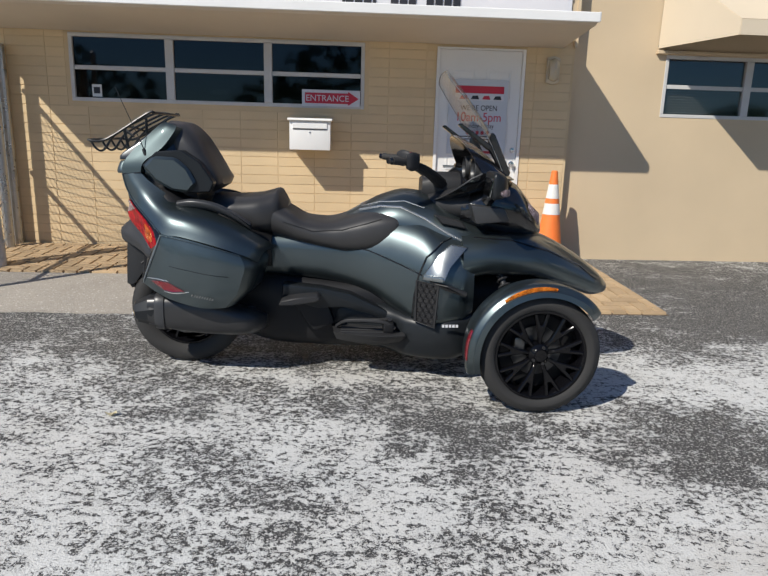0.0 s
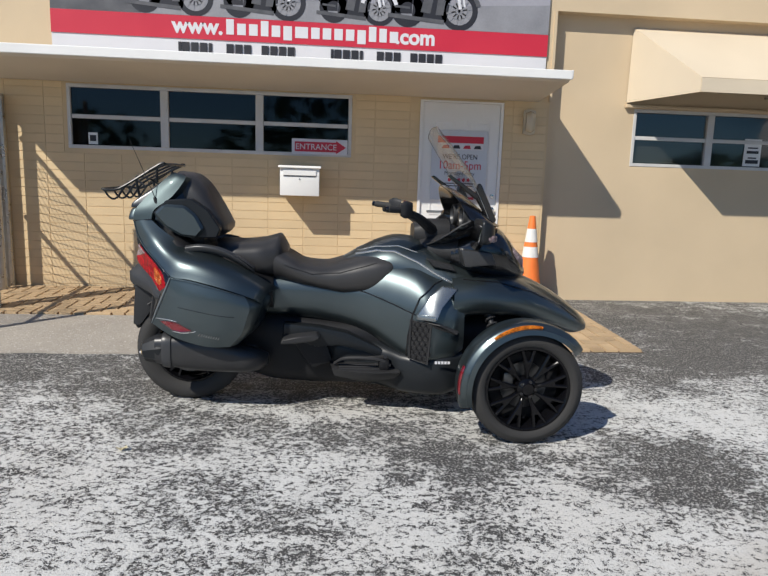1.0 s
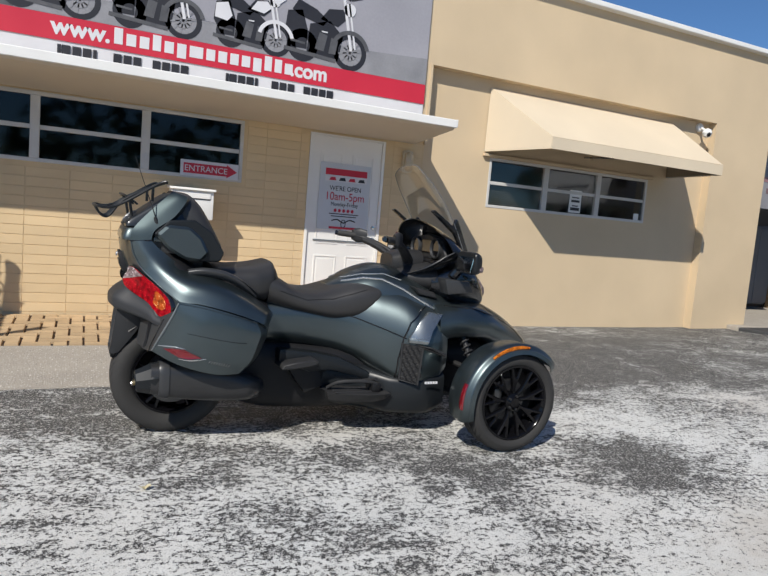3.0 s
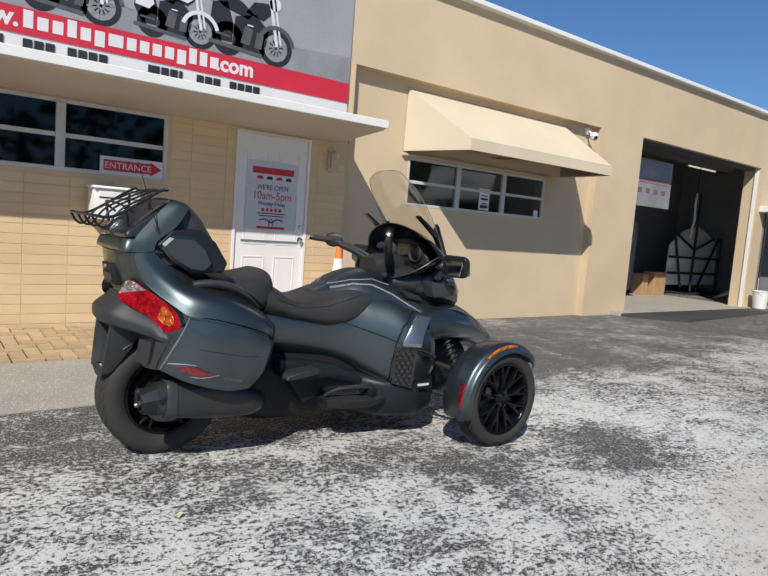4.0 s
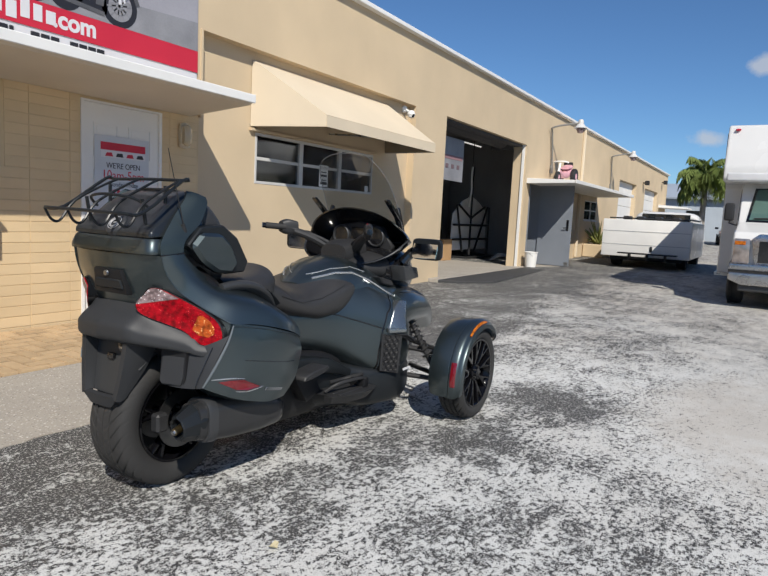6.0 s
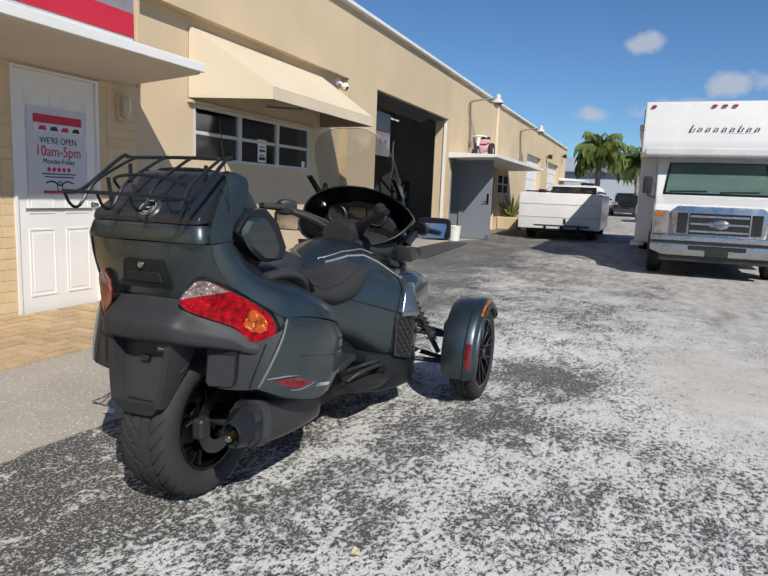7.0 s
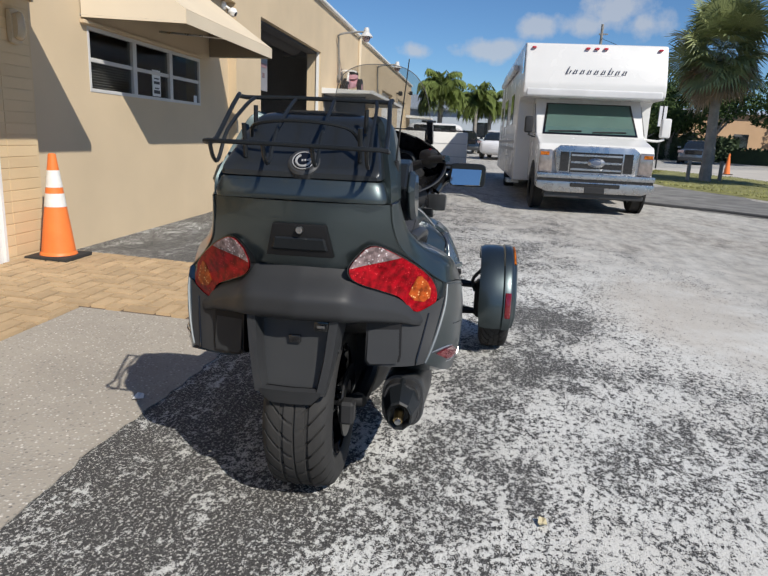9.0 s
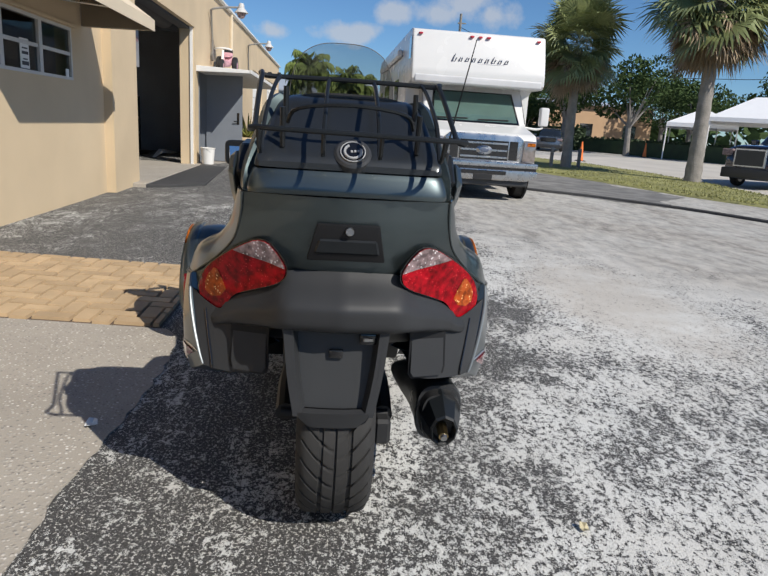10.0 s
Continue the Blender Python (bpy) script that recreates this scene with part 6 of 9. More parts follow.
def car(name, x, y, turn, paint, label, tall=1.45, length=4.5, grille=False):
    """A saloon or an off-roader, nose to its own -x."""
    c = thing(name, (x, y, ground_z(x) + 0.012), label, "car")
    m = Matrix.Rotation(radians(turn), 4, "Z")
    L, h = length / 2, tall
    bod = loft([(-L, 0, 0.72, 0.3, 0.72 * h / 1.45, 4, 4, 0.5), (-L + 0.25, 0, 0.86, 0.24, 0.62 * h, 5, 4, 0.5), (-L * 0.3, 0, 0.9, 0.22, 0.66 * h, 5, 4, 0.5), (L * 0.7, 0, 0.9, 0.22, 0.66 * h, 5, 4, 0.5), (L - 0.12, 0, 0.84, 0.26, 0.64 * h, 5, 4, 0.5), (L, 0, 0.7, 0.36, 0.58 * h, 4, 4, 0.5)], 24, 28)
    part("car_body", move(bod, m), paint, c, "", True, 50)
    cabn = loft([(-L * 0.38, 0, 0.72, 0.6 * h, 0.66 * h, 4, 4, 0.3), (-L * 0.12, 0, 0.70, 0.6 * h, 0.97 * h, 4, 4, 0.3), (L * 0.35, 0, 0.70, 0.6 * h, h, 4, 4, 0.3), (L * 0.62, 0, 0.70, 0.6 * h, 0.95 * h, 4, 4, 0.3), (L * 0.85, 0, 0.72, 0.6 * h, 0.68 * h, 4, 4, 0.3)], 16, 24)
    part("glasshouse", move(cabn, m), M_DARKGLASS, c, "dark car windows", True)
    part("car_roof", move(loft([(-L * 0.1, 0, 0.62, 0.965 * h, 0.985 * h, 3, 3, 0.5), (L * 0.35, 0, 0.66, 0.98 * h, 1.015 * h, 3, 3, 0.5), (L * 0.6, 0, 0.62, 0.95 * h, 0.975 * h, 3, 3, 0.5)], 10, 16), m), paint, c, "", True)
    for s in (-1, 1):
        for wx in (-L * 0.62, L * 0.62):
            w = part("wheel", move(lathe([(0, -0.02), (0.1, -0.05), (0.2, -0.02), (0.2, 0.08), (0, 0.05)], 20, m=pose(wx, s * 0.82, 0.33, 90 * s)), m), M_STEEL, c, "alloy wheel", True)
            part("tyre", move(lathe([(0.2, -0.1), (0.31, -0.1), (0.33, -0.06), (0.33, 0.06), (0.31, 0.1), (0.2, 0.1)], 28, m=pose(wx, s * 0.82, 0.33, 90)), m), M_RUBBER, w, "black tyre", True)
        part("headlamp", move(box(-L - 0.01, -L + 0.25, s * 0.72 - 0.16, s * 0.72 + 0.16, 0.46 * h, 0.56 * h, 0.02), m), M_CLEARLENS, c, "clear headlamp", True)
        part("car_mirror", move(box(-L * 0.32, -L * 0.25, s * 0.98 - 0.1, s * 0.98 + 0.1, 0.64 * h, 0.72 * h, 0.03), m), paint, c, "", True)
    g = part("car_grille", move(box(-L - 0.03, -L + 0.1, -0.48, 0.48, (0.30 if grille else 0.40) * h, 0.58 * h, 0.02), m), M_BUMPER if grille else M_GLOSSBLACK, c, "car grille", True)
    if grille:
        part("grille_mesh", move(box(-L - 0.04, -L, -0.42, 0.42, 0.33 * h, 0.55 * h), m), M_SATIN, g)
    part("car_bumper", move(box(-L - 0.05, -L + 0.12, -0.8, 0.8, 0.14 * h, 0.29 * h, 0.04, segments=2), m), M_SATIN, c, "", True)
    return c


M_NAVY = surface("navy_car_paint", (0.012, 0.016, 0.035), 0.2, 0.3, spread=0.05, bump=0.0, Coat_Weight=1.0)
M_CARGREY = surface("grey_car_paint", (0.10, 0.12, 0.15), 0.25, 0.4, spread=0.05, bump=0.0, Coat_Weight=1.0)
M_CARBLACK = surface("black_car_paint", (0.012, 0.013, 0.018), 0.2, 0.2, spread=0.05, bump=0.0, Coat_Weight=1.0)
car("off_road_car", 16.7, -11.15, -63, M_NAVY, "dark navy off-road car with a chrome grille", 2.0, 5.3, True)
car("parked_car", 40.5, -11.3, -22, M_CARGREY, "grey saloon car parked across the road", 1.45, 4.6)
car("parked_car", 41.5, 3.2, 5, M_CARBLACK, "black saloon car parked behind the truck", 1.45, 4.5)
car("parked_car", 33.0, 1.2, 170, M_SIGNWHITE, "white car parked beyond the motorhome", 1.45, 4.5)

# timber supports, street sign, pole and wire
for x, y in ((19.45, -4.2), (20.0, -5.4)):
    solid("tree_stake", prism([(x - 0.05, y - 0.05), (x + 0.05, y - 0.05), (x + 0.05, y + 0.05), (x - 0.05, y + 0.05)], "z", ground_z(x), ground_z(x) + 0.75, 0.008), M_TRUNK, "short dark stake beside the palm", "stake")
sp = thing("street_sign", (30.5, -6.2, ground_z(30.5)), "narrow street sign on a thin post", "sign")
part("sign_post", cyl((0, 0, 0), (0, 0, 3.0), 0.04, n=8), M_MATTE, sp)
part("sign_plate", box(-0.02, 0.02, -0.18, 0.18, 2.0, 2.95, 0.01), M_SIGNWHITE, sp)
pole = thing("power_pole", (62, -8.5, 0), "wooden power pole with a cross-arm", "pole")
part("pole_shaft", cyl((0, 0, 0), (0, 0, 12.1), 0.17, 0.12, 12), M_TRUNK, pole)
part("cross_arm", box(-0.08, 0.08, -0.55, 0.25, 11.2, 11.3), M_TRUNK, pole)
wire = thing("power_line", (0, 0, 0), "black overhead cable across the road", "cable")
part("cable_run", tube([(62, -8.5, 10.9), (50, -14, 6.8), (40, -24, 5.8), (30, -34, 6.5)], 0.02, 6), M_MATTE, wire)

# ---- houses beyond ----
M_BLUEGREY = surface("pale_blue_grey_siding", (0.42, 0.47, 0.52), 0.7, spread=0.1, scale=0.8)
M_TANHOUSE = surface("tan_plaster", (0.52, 0.34, 0.2), 0.8, spread=0.1, scale=0.5)
M_ROOFGREY = surface("grey_metal_roof", (0.34, 0.38, 0.43), 0.5, spread=0.1, scale=0.7)


def house(x0, x1, y0, y1, eave, ridge, walls, roof, label):
    h = thing("house", (x0, (y0 + y1) / 2, ground_z(x0)), label, "house")
    w, d = x1 - x0, (y1 - y0) / 2
    part("house_wall", box(0, w, -d, d, -0.3, eave), walls, h)
    part("house_roof", prism([(-0.4, eave), (w + 0.4, eave), (w + 0.4, eave + 0.12), (w / 2, ridge), (-0.4, eave + 0.12)], "y", -d - 0.4, d + 0.4), roof, h)
    n = max(1, int(2 * d / 3.2))
    for i in range(n):
        yc = -d + (i + 0.5) * 2 * d / n
        win = part("house_window", box(-0.03, 0.02, yc - 0.55, yc + 0.55, 1.0, 2.1), M_DARKGLASS, h, "dark house window")
        part("window_trim", box(-0.05, -0.02, yc - 0.65, yc + 0.65, 0.92, 1.0), M_WHITE, win)


house(48, 58, 0.2, 12, 2.9, 4.3, M_BLUEGREY, M_ROOFGREY, "pale blue-grey house behind the lot")
house(52, 62, -24, -12.5, 3.6, 4.2, M_TANHOUSE, M_ROOFGREY, "tan plastered building across the road")
house(44, 54, 9.5, 20, 3.6, 4.4, M_ROOFGREY, M_ROOFGREY, "grey-blue shed behind the tan building")

# ---- distant tree belt ----
rng = random.Random(77)
bm = bmesh.new()
for i in range(9000):
    a = rng.uniform(-math.pi, math.pi)
    r = rng.uniform(95, 130)
    # raised on the unseen side towards -y, added height that darkens the window reflections
    hgt = (5.5 + 2.5 * math.sin(a * 7) + 1.8 * math.sin(a * 17 + 1)) * (1 + 1.6 * max(0.0, math.cos(a + 1.75)) ** 4)
    p = Vector((20 + r * math.cos(a), -5 + r * math.sin(a), 0.4 + hgt * rng.random() ** 0.8))
    t = Vector((rng.gauss(0, 1), rng.gauss(0, 1), rng.gauss(0, 0.6))).normalized()
    b = t.orthogonal().normalized()
    s = rng.uniform(0.8, 1.7)
    bm.faces.new([bm.verts.new(q) for q in (p - t * s, p + b * s * 0.7, p + t * s, p - b * s * 0.7)])
solid("distant_trees", bm, M_LEAF, "distant belt of dark green trees", "trees", "stuff")

# ---- the three-wheeled touring motorcycle; its own x runs forward, y to its left ----
trike = thing("three_wheeled_motorcycle", (0, 3.49, 0), "dark graphite three-wheeled touring motorcycle parked on the asphalt", "motorcycle")


def half_width(keys, x, z):
    """Half width of a lofted body at x and z."""
    cy, w, lo, hi, top, bot, waist = spline(keys, x)
    zm = lo + (hi - lo) * waist
    s, e = ((z - zm) / (hi - zm), top) if z >= zm else ((zm - z) / (zm - lo), bot)
    return w * max(0.0, 1 - min(1.0, s) ** e) ** (1 / e)


def seam(name, points, r, material, parent, keys=None, side=-1, proud=0.001, label=""):
    """A thin line that follows a body's side: rows of x, z, or x, y, z."""
    fine = []
    for a, b in zip(points, points[1:]):
        for i in range(6):
            fine.append([p + (q - p) * i / 6 for p, q in zip(a, b)])
    fine.append(points[-1])
    pts = [(p[0], side * (max(half_width(k, p[0], p[1]) for k in keys) + proud), p[1]) for p in fine]
    return part(name, tube(pts, r, 6, smooth_steps=1), material, parent, label, True)


# main side body: tank sides and the broad shoulders before the front wheels
SIDE = [(-0.62, 0, 0.17, 0.50, 0.80, 3, 3, 0.5), (-0.3, 0, 0.19, 0.485, 0.76, 3, 3, 0.5), (0.0, 0, 0.215, 0.45, 0.79, 3.0, 3, 0.4),
        (0.16, 0, 0.262, 0.40, 0.845, 2.7, 3, 0.32), (0.28, 0, 0.33, 0.345, 0.875, 2.7, 4.5, 0.28), (0.38, 0, 0.395, 0.31, 0.865, 2.8, 6, 0.26),
        (0.48, 0, 0.448, 0.30, 0.82, 2.9, 6, 0.26), (0.60, 0, 0.445, 0.31, 0.79, 2.8, 5, 0.3), (0.66, 0, 0.42, 0.34, 0.76, 2.8, 4, 0.3)]
body = part("body_panel", loft(SIDE, 44, 48), M_BODY, trike, "dark graphite metallic side body", True)
TANK = [(0.02, 0, 0.13, 0.70, 0.83, 2.4, 3, 0.3), (0.12, 0, 0.19, 0.70, 0.885, 2.4, 3, 0.3), (0.22, 0, 0.235, 0.70, 0.935, 2.4, 3, 0.3), (0.34, 0, 0.27, 0.68, 0.965, 2.2, 3, 0.3),
        (0.46, 0, 0.30, 0.66, 0.95, 2.0, 3, 0.3), (0.60, 0, 0.33, 0.64, 0.89, 2.0, 3, 0.3), (0.74, 0, 0.33, 0.62, 0.84, 2.0, 3, 0.3)]
tank = part("tank_cover", loft(TANK, 36, 40), M_BODY, trike, "rounded graphite tank cover", True)
NOSE = [(0.60, 0, 0.425, 0.50, 0.79, 2.8, 3, 0.42), (0.75, 0, 0.415, 0.54, 0.80, 2.6, 3, 0.4), (0.95, 0, 0.385, 0.54, 0.785, 2.4, 3, 0.35), (1.1, 0, 0.34, 0.50, 0.735, 2.3, 3, 0.35),
        (1.25, 0, 0.27, 0.45, 0.66, 2.2, 2.6, 0.35), (1.38, 0, 0.20, 0.41, 0.57, 2.2, 2.4, 0.4), (1.46, 0, 0.11, 0.41, 0.50, 2, 2, 0.5), (1.485, 0, 0.03, 0.43, 0.475, 2, 2, 0.5)]
nose = part("front_hood", loft(NOSE, 40, 44), M_BODY, trike, "graphite front hood sloping to the nose", True)
for s in (-1, 1):
    seam("hood_seam", [(0.66, 0.755), (0.85, 0.745), (1.05, 0.69), (1.25, 0.60), (1.36, 0.52)], 0.004, M_GLOSSBLACK, nose, (NOSE,), s)
    seam("panel_seam", [(0.02, 0.685), (0.14, 0.662), (0.28, 0.615), (0.40, 0.57)], 0.0035, M_GLOSSBLACK, body, (SIDE,), s, 0.0)
    seam("shoulder_seam", [(0.36, 0.33), (0.365, 0.45), (0.385, 0.57), (0.42, 0.66), (0.50, 0.73), (0.60, 0.765)], 0.005, M_GLOSSBLACK, body, (SIDE,), s, 0.0)
    seam("silver_stripe", [(0.09, 0.855), (0.2, 0.885), (0.3, 0.885), (0.42, 0.835), (0.52, 0.775), (0.6, 0.735)], 0.006, M_SILVER, tank, (TANK, SIDE), s, 0.001, "thin silver pinstripe")
    seam("pinstripe", [(0.1, 0.872), (0.2, 0.905), (0.32, 0.915), (0.42, 0.885)], 0.003, M_SILVER, tank, (TANK, SIDE), s, 0.001, "thin silver pinstripe")
    part("side_bolt", lathe([(0, 0.004), (0.006, 0.004), (0.008, 0)], 12, m=pose(0.235, s * (half_width(SIDE, 0.235, 0.635) - 0.001), 0.635, 90 * s)), M_GLOSSBLACK, body)
    # silver scoop, vent fin and mesh grille on the shoulder
    o = 0.386 * s

    def shoulder(bm_):
        """Bends a flat piece onto the flaring shoulder."""
        for v in bm_.verts:
            v.co.y += s * (0.007 + 0.62 * (min(v.co.x, 0.50) - 0.37) - 0.58 * max(0.0, v.co.z - 0.585))
        return bm_

    scoop = prism([(0.405, 0.575), (0.50, 0.555), (0.53, 0.62), (0.62, 0.715), (0.54, 0.725), (0.47, 0.675)], "y", o - 0.03 * s, o + 0.010 * s, 0.006, segments=2)
    part("scoop", shoulder(scoop), M_SCOOP, body, "pale silver air scoop", True)
    part("scoop_bar", shoulder(box(0.40, 0.495, min(o, o + 0.022 * s), max(o, o + 0.022 * s), 0.552, 0.578, 0.008, segments=2)), M_SCOOP, body, "pale silver air scoop", True)
    part("vent_fin", shoulder(prism([(0.43, 0.55), (0.52, 0.535), (0.62, 0.50), (0.61, 0.48), (0.5, 0.515), (0.46, 0.535)], "y", o - 0.02 * s, o + 0.014 * s, 0.004)), M_MATTE, body)
    grille = part("grille", shoulder(prism([(0.375, 0.545), (0.475, 0.53), (0.462, 0.315), (0.372, 0.335)], "y", o - 0.02 * s, o + 0.004 * s)), M_GLOSSBLACK, body, "black hexagonal mesh grille", True)
    rim = [(0.375, 0.545), (0.475, 0.53), (0.462, 0.315), (0.372, 0.335)]
    part("grille_frame", shoulder(tube([(x, o + 0.006 * s, z) for x, z in rim], 0.006, 6, closed=True, smooth_steps=1)), M_MATTE, body)
    mesh = bmesh.new()
    for r in range(8):
        for c in range(4):
            cx, cz = 0.392 + c * 0.028 + (r % 2) * 0.014, 0.345 + r * 0.0255
            if cx < 0.465:
                ring = [(cx + 0.0142 * math.cos(a * math.pi / 3 + 0.52), o + 0.006 * s, cz + 0.0150 * math.sin(a * math.pi / 3 + 0.52)) for a in range(6)]
                tube(ring, 0.0034, 4, mesh, True, 1)
    part("grille_mesh", shoulder(mesh), M_RECESS, grille)
    word = bmesh.new()
    for i in range(5):
        box(0.50 + i * 0.017, 0.512 + i * 0.017, min(o, o + 0.0055 * s), max(o, o + 0.0055 * s), 0.325, 0.338, bm=word)
    part("badge", shoulder(word), M_SIGNWHITE, body, "small white badge lettering")

# lower black fairings and belly
LOWER = [(-0.1, 0, 0.2, 0.13, 0.45, 3, 3, 0.5), (0.2, 0, 0.27, 0.12, 0.40, 4, 4, 0.5), (0.36, 0, 0.385, 0.11, 0.36, 6, 5, 0.5), (0.55, 0, 0.445, 0.11, 0.38, 6, 5, 0.5), (0.66, 0, 0.42, 0.14, 0.40, 5, 5, 0.5)]
part("lower_fairing", loft(LOWER, 24, 32), M_LOWER, trike, "satin black lower fairing", True)
BELLY = [(-0.62, 0, 0.15, 0.2, 0.55, 3, 3, 0.5), (-0.3, 0, 0.2, 0.12, 0.52, 4, 4, 0.5), (0.1, 0, 0.22, 0.11, 0.5, 4, 4, 0.5), (0.9, 0, 0.24, 0.14, 0.56, 3, 3, 0.5), (1.15, 0, 0.18, 0.25, 0.5, 3, 3, 0.5)]
part("engine_block", loft(BELLY, 24, 28), M_RECESS, trike, "black engine and frame housing", True)
for s in (-1, 1):
    cover = prism([(-0.30, 0.49), (-0.10, 0.47), (0.05, 0.44), (0.22, 0.36), (0.34, 0.30), (0.30, 0.28), (0.16, 0.33), (0.0, 0.37), (-0.12, 0.36), (-0.30, 0.42)], "y", 0.19 * s, 0.285 * s, 0.014, segments=2)
    part("heat_guard", cover, M_LOWER, trike, "dark plastic heat guard", True)
    fb = skin([[(-0.045, 0.25, 0.262), (0.06, 0.25, 0.266), (0.20, 0.25, 0.266), (0.32, 0.25, 0.262)], [(-0.035, 0.35, 0.262), (0.06, 0.39, 0.264), (0.20, 0.415, 0.264), (0.325, 0.39, 0.258)],
               [(-0.035, 0.355, 0.255), (0.06, 0.40, 0.252), (0.20, 0.428, 0.250), (0.328, 0.40, 0.248)], [(-0.02, 0.34, 0.218), (0.06, 0.375, 0.214), (0.20, 0.40, 0.212), (0.30, 0.38, 0.216)]], s, (0, -0.05, 0), 5)
    board = part("footboard", fb, M_MATTE, trike, "black moulded rider footboard", True, 40)
    pads = bmesh.new()
    for i in range(3):
        box(0.0, 0.25, min((0.275 + i * 0.042) * s, (0.300 + i * 0.042) * s), max((0.275 + i * 0.042) * s, (0.300 + i * 0.042) * s), 0.262, 0.270, 0.003, pads)
    part("rubber_pad", pads, M_MATTE, board, "black rubber ribs")
    part("toe_guard", tube([(-0.02, 0.30 * s, 0.275), (0.03, 0.345 * s, 0.315), (0.14, 0.375 * s, 0.325), (0.23, 0.38 * s, 0.315), (0.275, 0.375 * s, 0.285)], 0.010, 8), M_MATTE, board, "", True)
    part("toe_block", box(0.215, 0.27, min(0.29 * s, 0.39 * s), max(0.29 * s, 0.39 * s), 0.262, 0.315, 0.012, segments=2), M_RECESS, board, "", True)
    part("brake_pedal", tube([(0.1, 0.24 * s, 0.29), (0.2, 0.27 * s, 0.30), (0.24, 0.33 * s, 0.32), (0.25, 0.36 * s, 0.33)], 0.011, 8), M_MATTE, trike, "", True)
    part("passenger_peg", prism([(-0.31, 0.40), (-0.30, 0.425), (-0.22, 0.44), (-0.12, 0.452), (-0.10, 0.435), (-0.13, 0.418), (-0.24, 0.402)], "y", 0.22 * s, 0.385 * s, 0.006), M_MATTE, trike, "black passenger footboard", True)
    part("peg_bracket", prism([(-0.26, 0.41), (-0.14, 0.43), (-0.06, 0.36), (-0.03, 0.28), (-0.14, 0.24), (-0.2, 0.32)], "y", 0.2 * s, 0.275 * s, 0.012, segments=2), M_RECESS, trike, "", True)

# ---- seats ----
SEAT = [(-0.36, 0, 0.215, 0.70, 0.90, 3, 2.5, 0.55), (-0.28, 0, 0.225, 0.685, 0.86, 3, 2.5, 0.55), (-0.18, 0, 0.232, 0.66, 0.808, 3, 2.5, 0.55), (-0.08, 0, 0.240, 0.645, 0.80, 3, 2.8, 0.5),
        (0.04, 0, 0.250, 0.622, 0.83, 3.0, 3, 0.5), (0.14, 0, 0.262, 0.622, 0.862, 3, 3, 0.5), (0.22, 0, 0.266, 0.655, 0.876, 2.8, 3, 0.5), (0.27, 0, 0.262, 0.70, 0.872, 2.6, 2.8, 0.5), (0.298, 0, 0.25, 0.765, 0.845, 2.2, 2.2, 0.5)]
seat = part("rider_seat", loft(SEAT, 36, 40), M_VINYL, trike, "black vinyl rider seat", True)
PILL = [(-0.66, 0, 0.2, 0.74, 0.92, 3.5, 3, 0.5), (-0.56, 0, 0.235, 0.73, 0.915, 3.5, 3, 0.5), (-0.44, 0, 0.235, 0.72, 0.925, 3.5, 3, 0.5), (-0.37, 0, 0.22, 0.72, 0.944, 3, 3, 0.5), (-0.335, 0, 0.205, 0.73, 0.953, 3, 2.5, 0.5), (-0.312, 0, 0.18, 0.74, 0.930, 2.5, 2.5, 0.5), (-0.285, 0, 0.12, 0.77, 0.885, 2.2, 2.2, 0.5)]
part("passenger_seat", loft(PILL, 28, 36), M_VINYL, trike, "black vinyl passenger seat", True)
for s in (-1, 1):
    seam("seat_piping", [(-0.3, 0.80), (-0.15, 0.755), (0.0, 0.765), (0.12, 0.80), (0.2, 0.825)], 0.003, M_MATTE, seat, (SEAT,), s)
    rail = [(-0.80, 0.330, 0.892), (-0.72, 0.350, 0.904), (-0.62, 0.356, 0.890), (-0.53, 0.344, 0.848), (-0.45, 0.312, 0.790)]
    wing = skin([[(x, y - 0.055 + 0.02 * k, z + 0.004), (x, y - 0.02, z + 0.012), (x, y, z), (x, y - 0.006, z - 0.020)] for k, (x, y, z) in enumerate(rail)], s, (0.0, -0.03, -0.018), 4)
    part("grab_rail", wing, M_SATIN, trike, "dark grey winged passenger grab rail", True, 50)

# ---- tail body, top case and saddlebags ----
def stack(keys, steps=24, around=40):
    """A body stacked in z. Rows: z, rear x, front x, half width, squareness."""
    bm = bmesh.new()
    rings = []
    for i in range(steps + 1):
        z = keys[0][0] + (keys[-1][0] - keys[0][0]) * i / steps
        xr, xf, w, e = spline(keys, z)
        ring = []
        for j in range(around):
            a = 2 * math.pi * j / around
            c, s_ = math.cos(a), math.sin(a)
            ring.append(bm.verts.new(((xr + xf) / 2 + (xf - xr) / 2 * math.copysign(abs(c) ** (2 / e), c), w * math.copysign(abs(s_) ** (2 / e), s_), z)))
        rings.append(ring)
    for p, q in zip(rings, rings[1:]):
        for j in range(around):
            bm.faces.new((p[j], p[(j + 1) % around], q[(j + 1) % around], q[j]))
    bm.faces.new(rings[0][::-1])
    bm.faces.new(rings[-1])
    bmesh.ops.recalc_face_normals(bm, faces=bm.faces)
    return bm


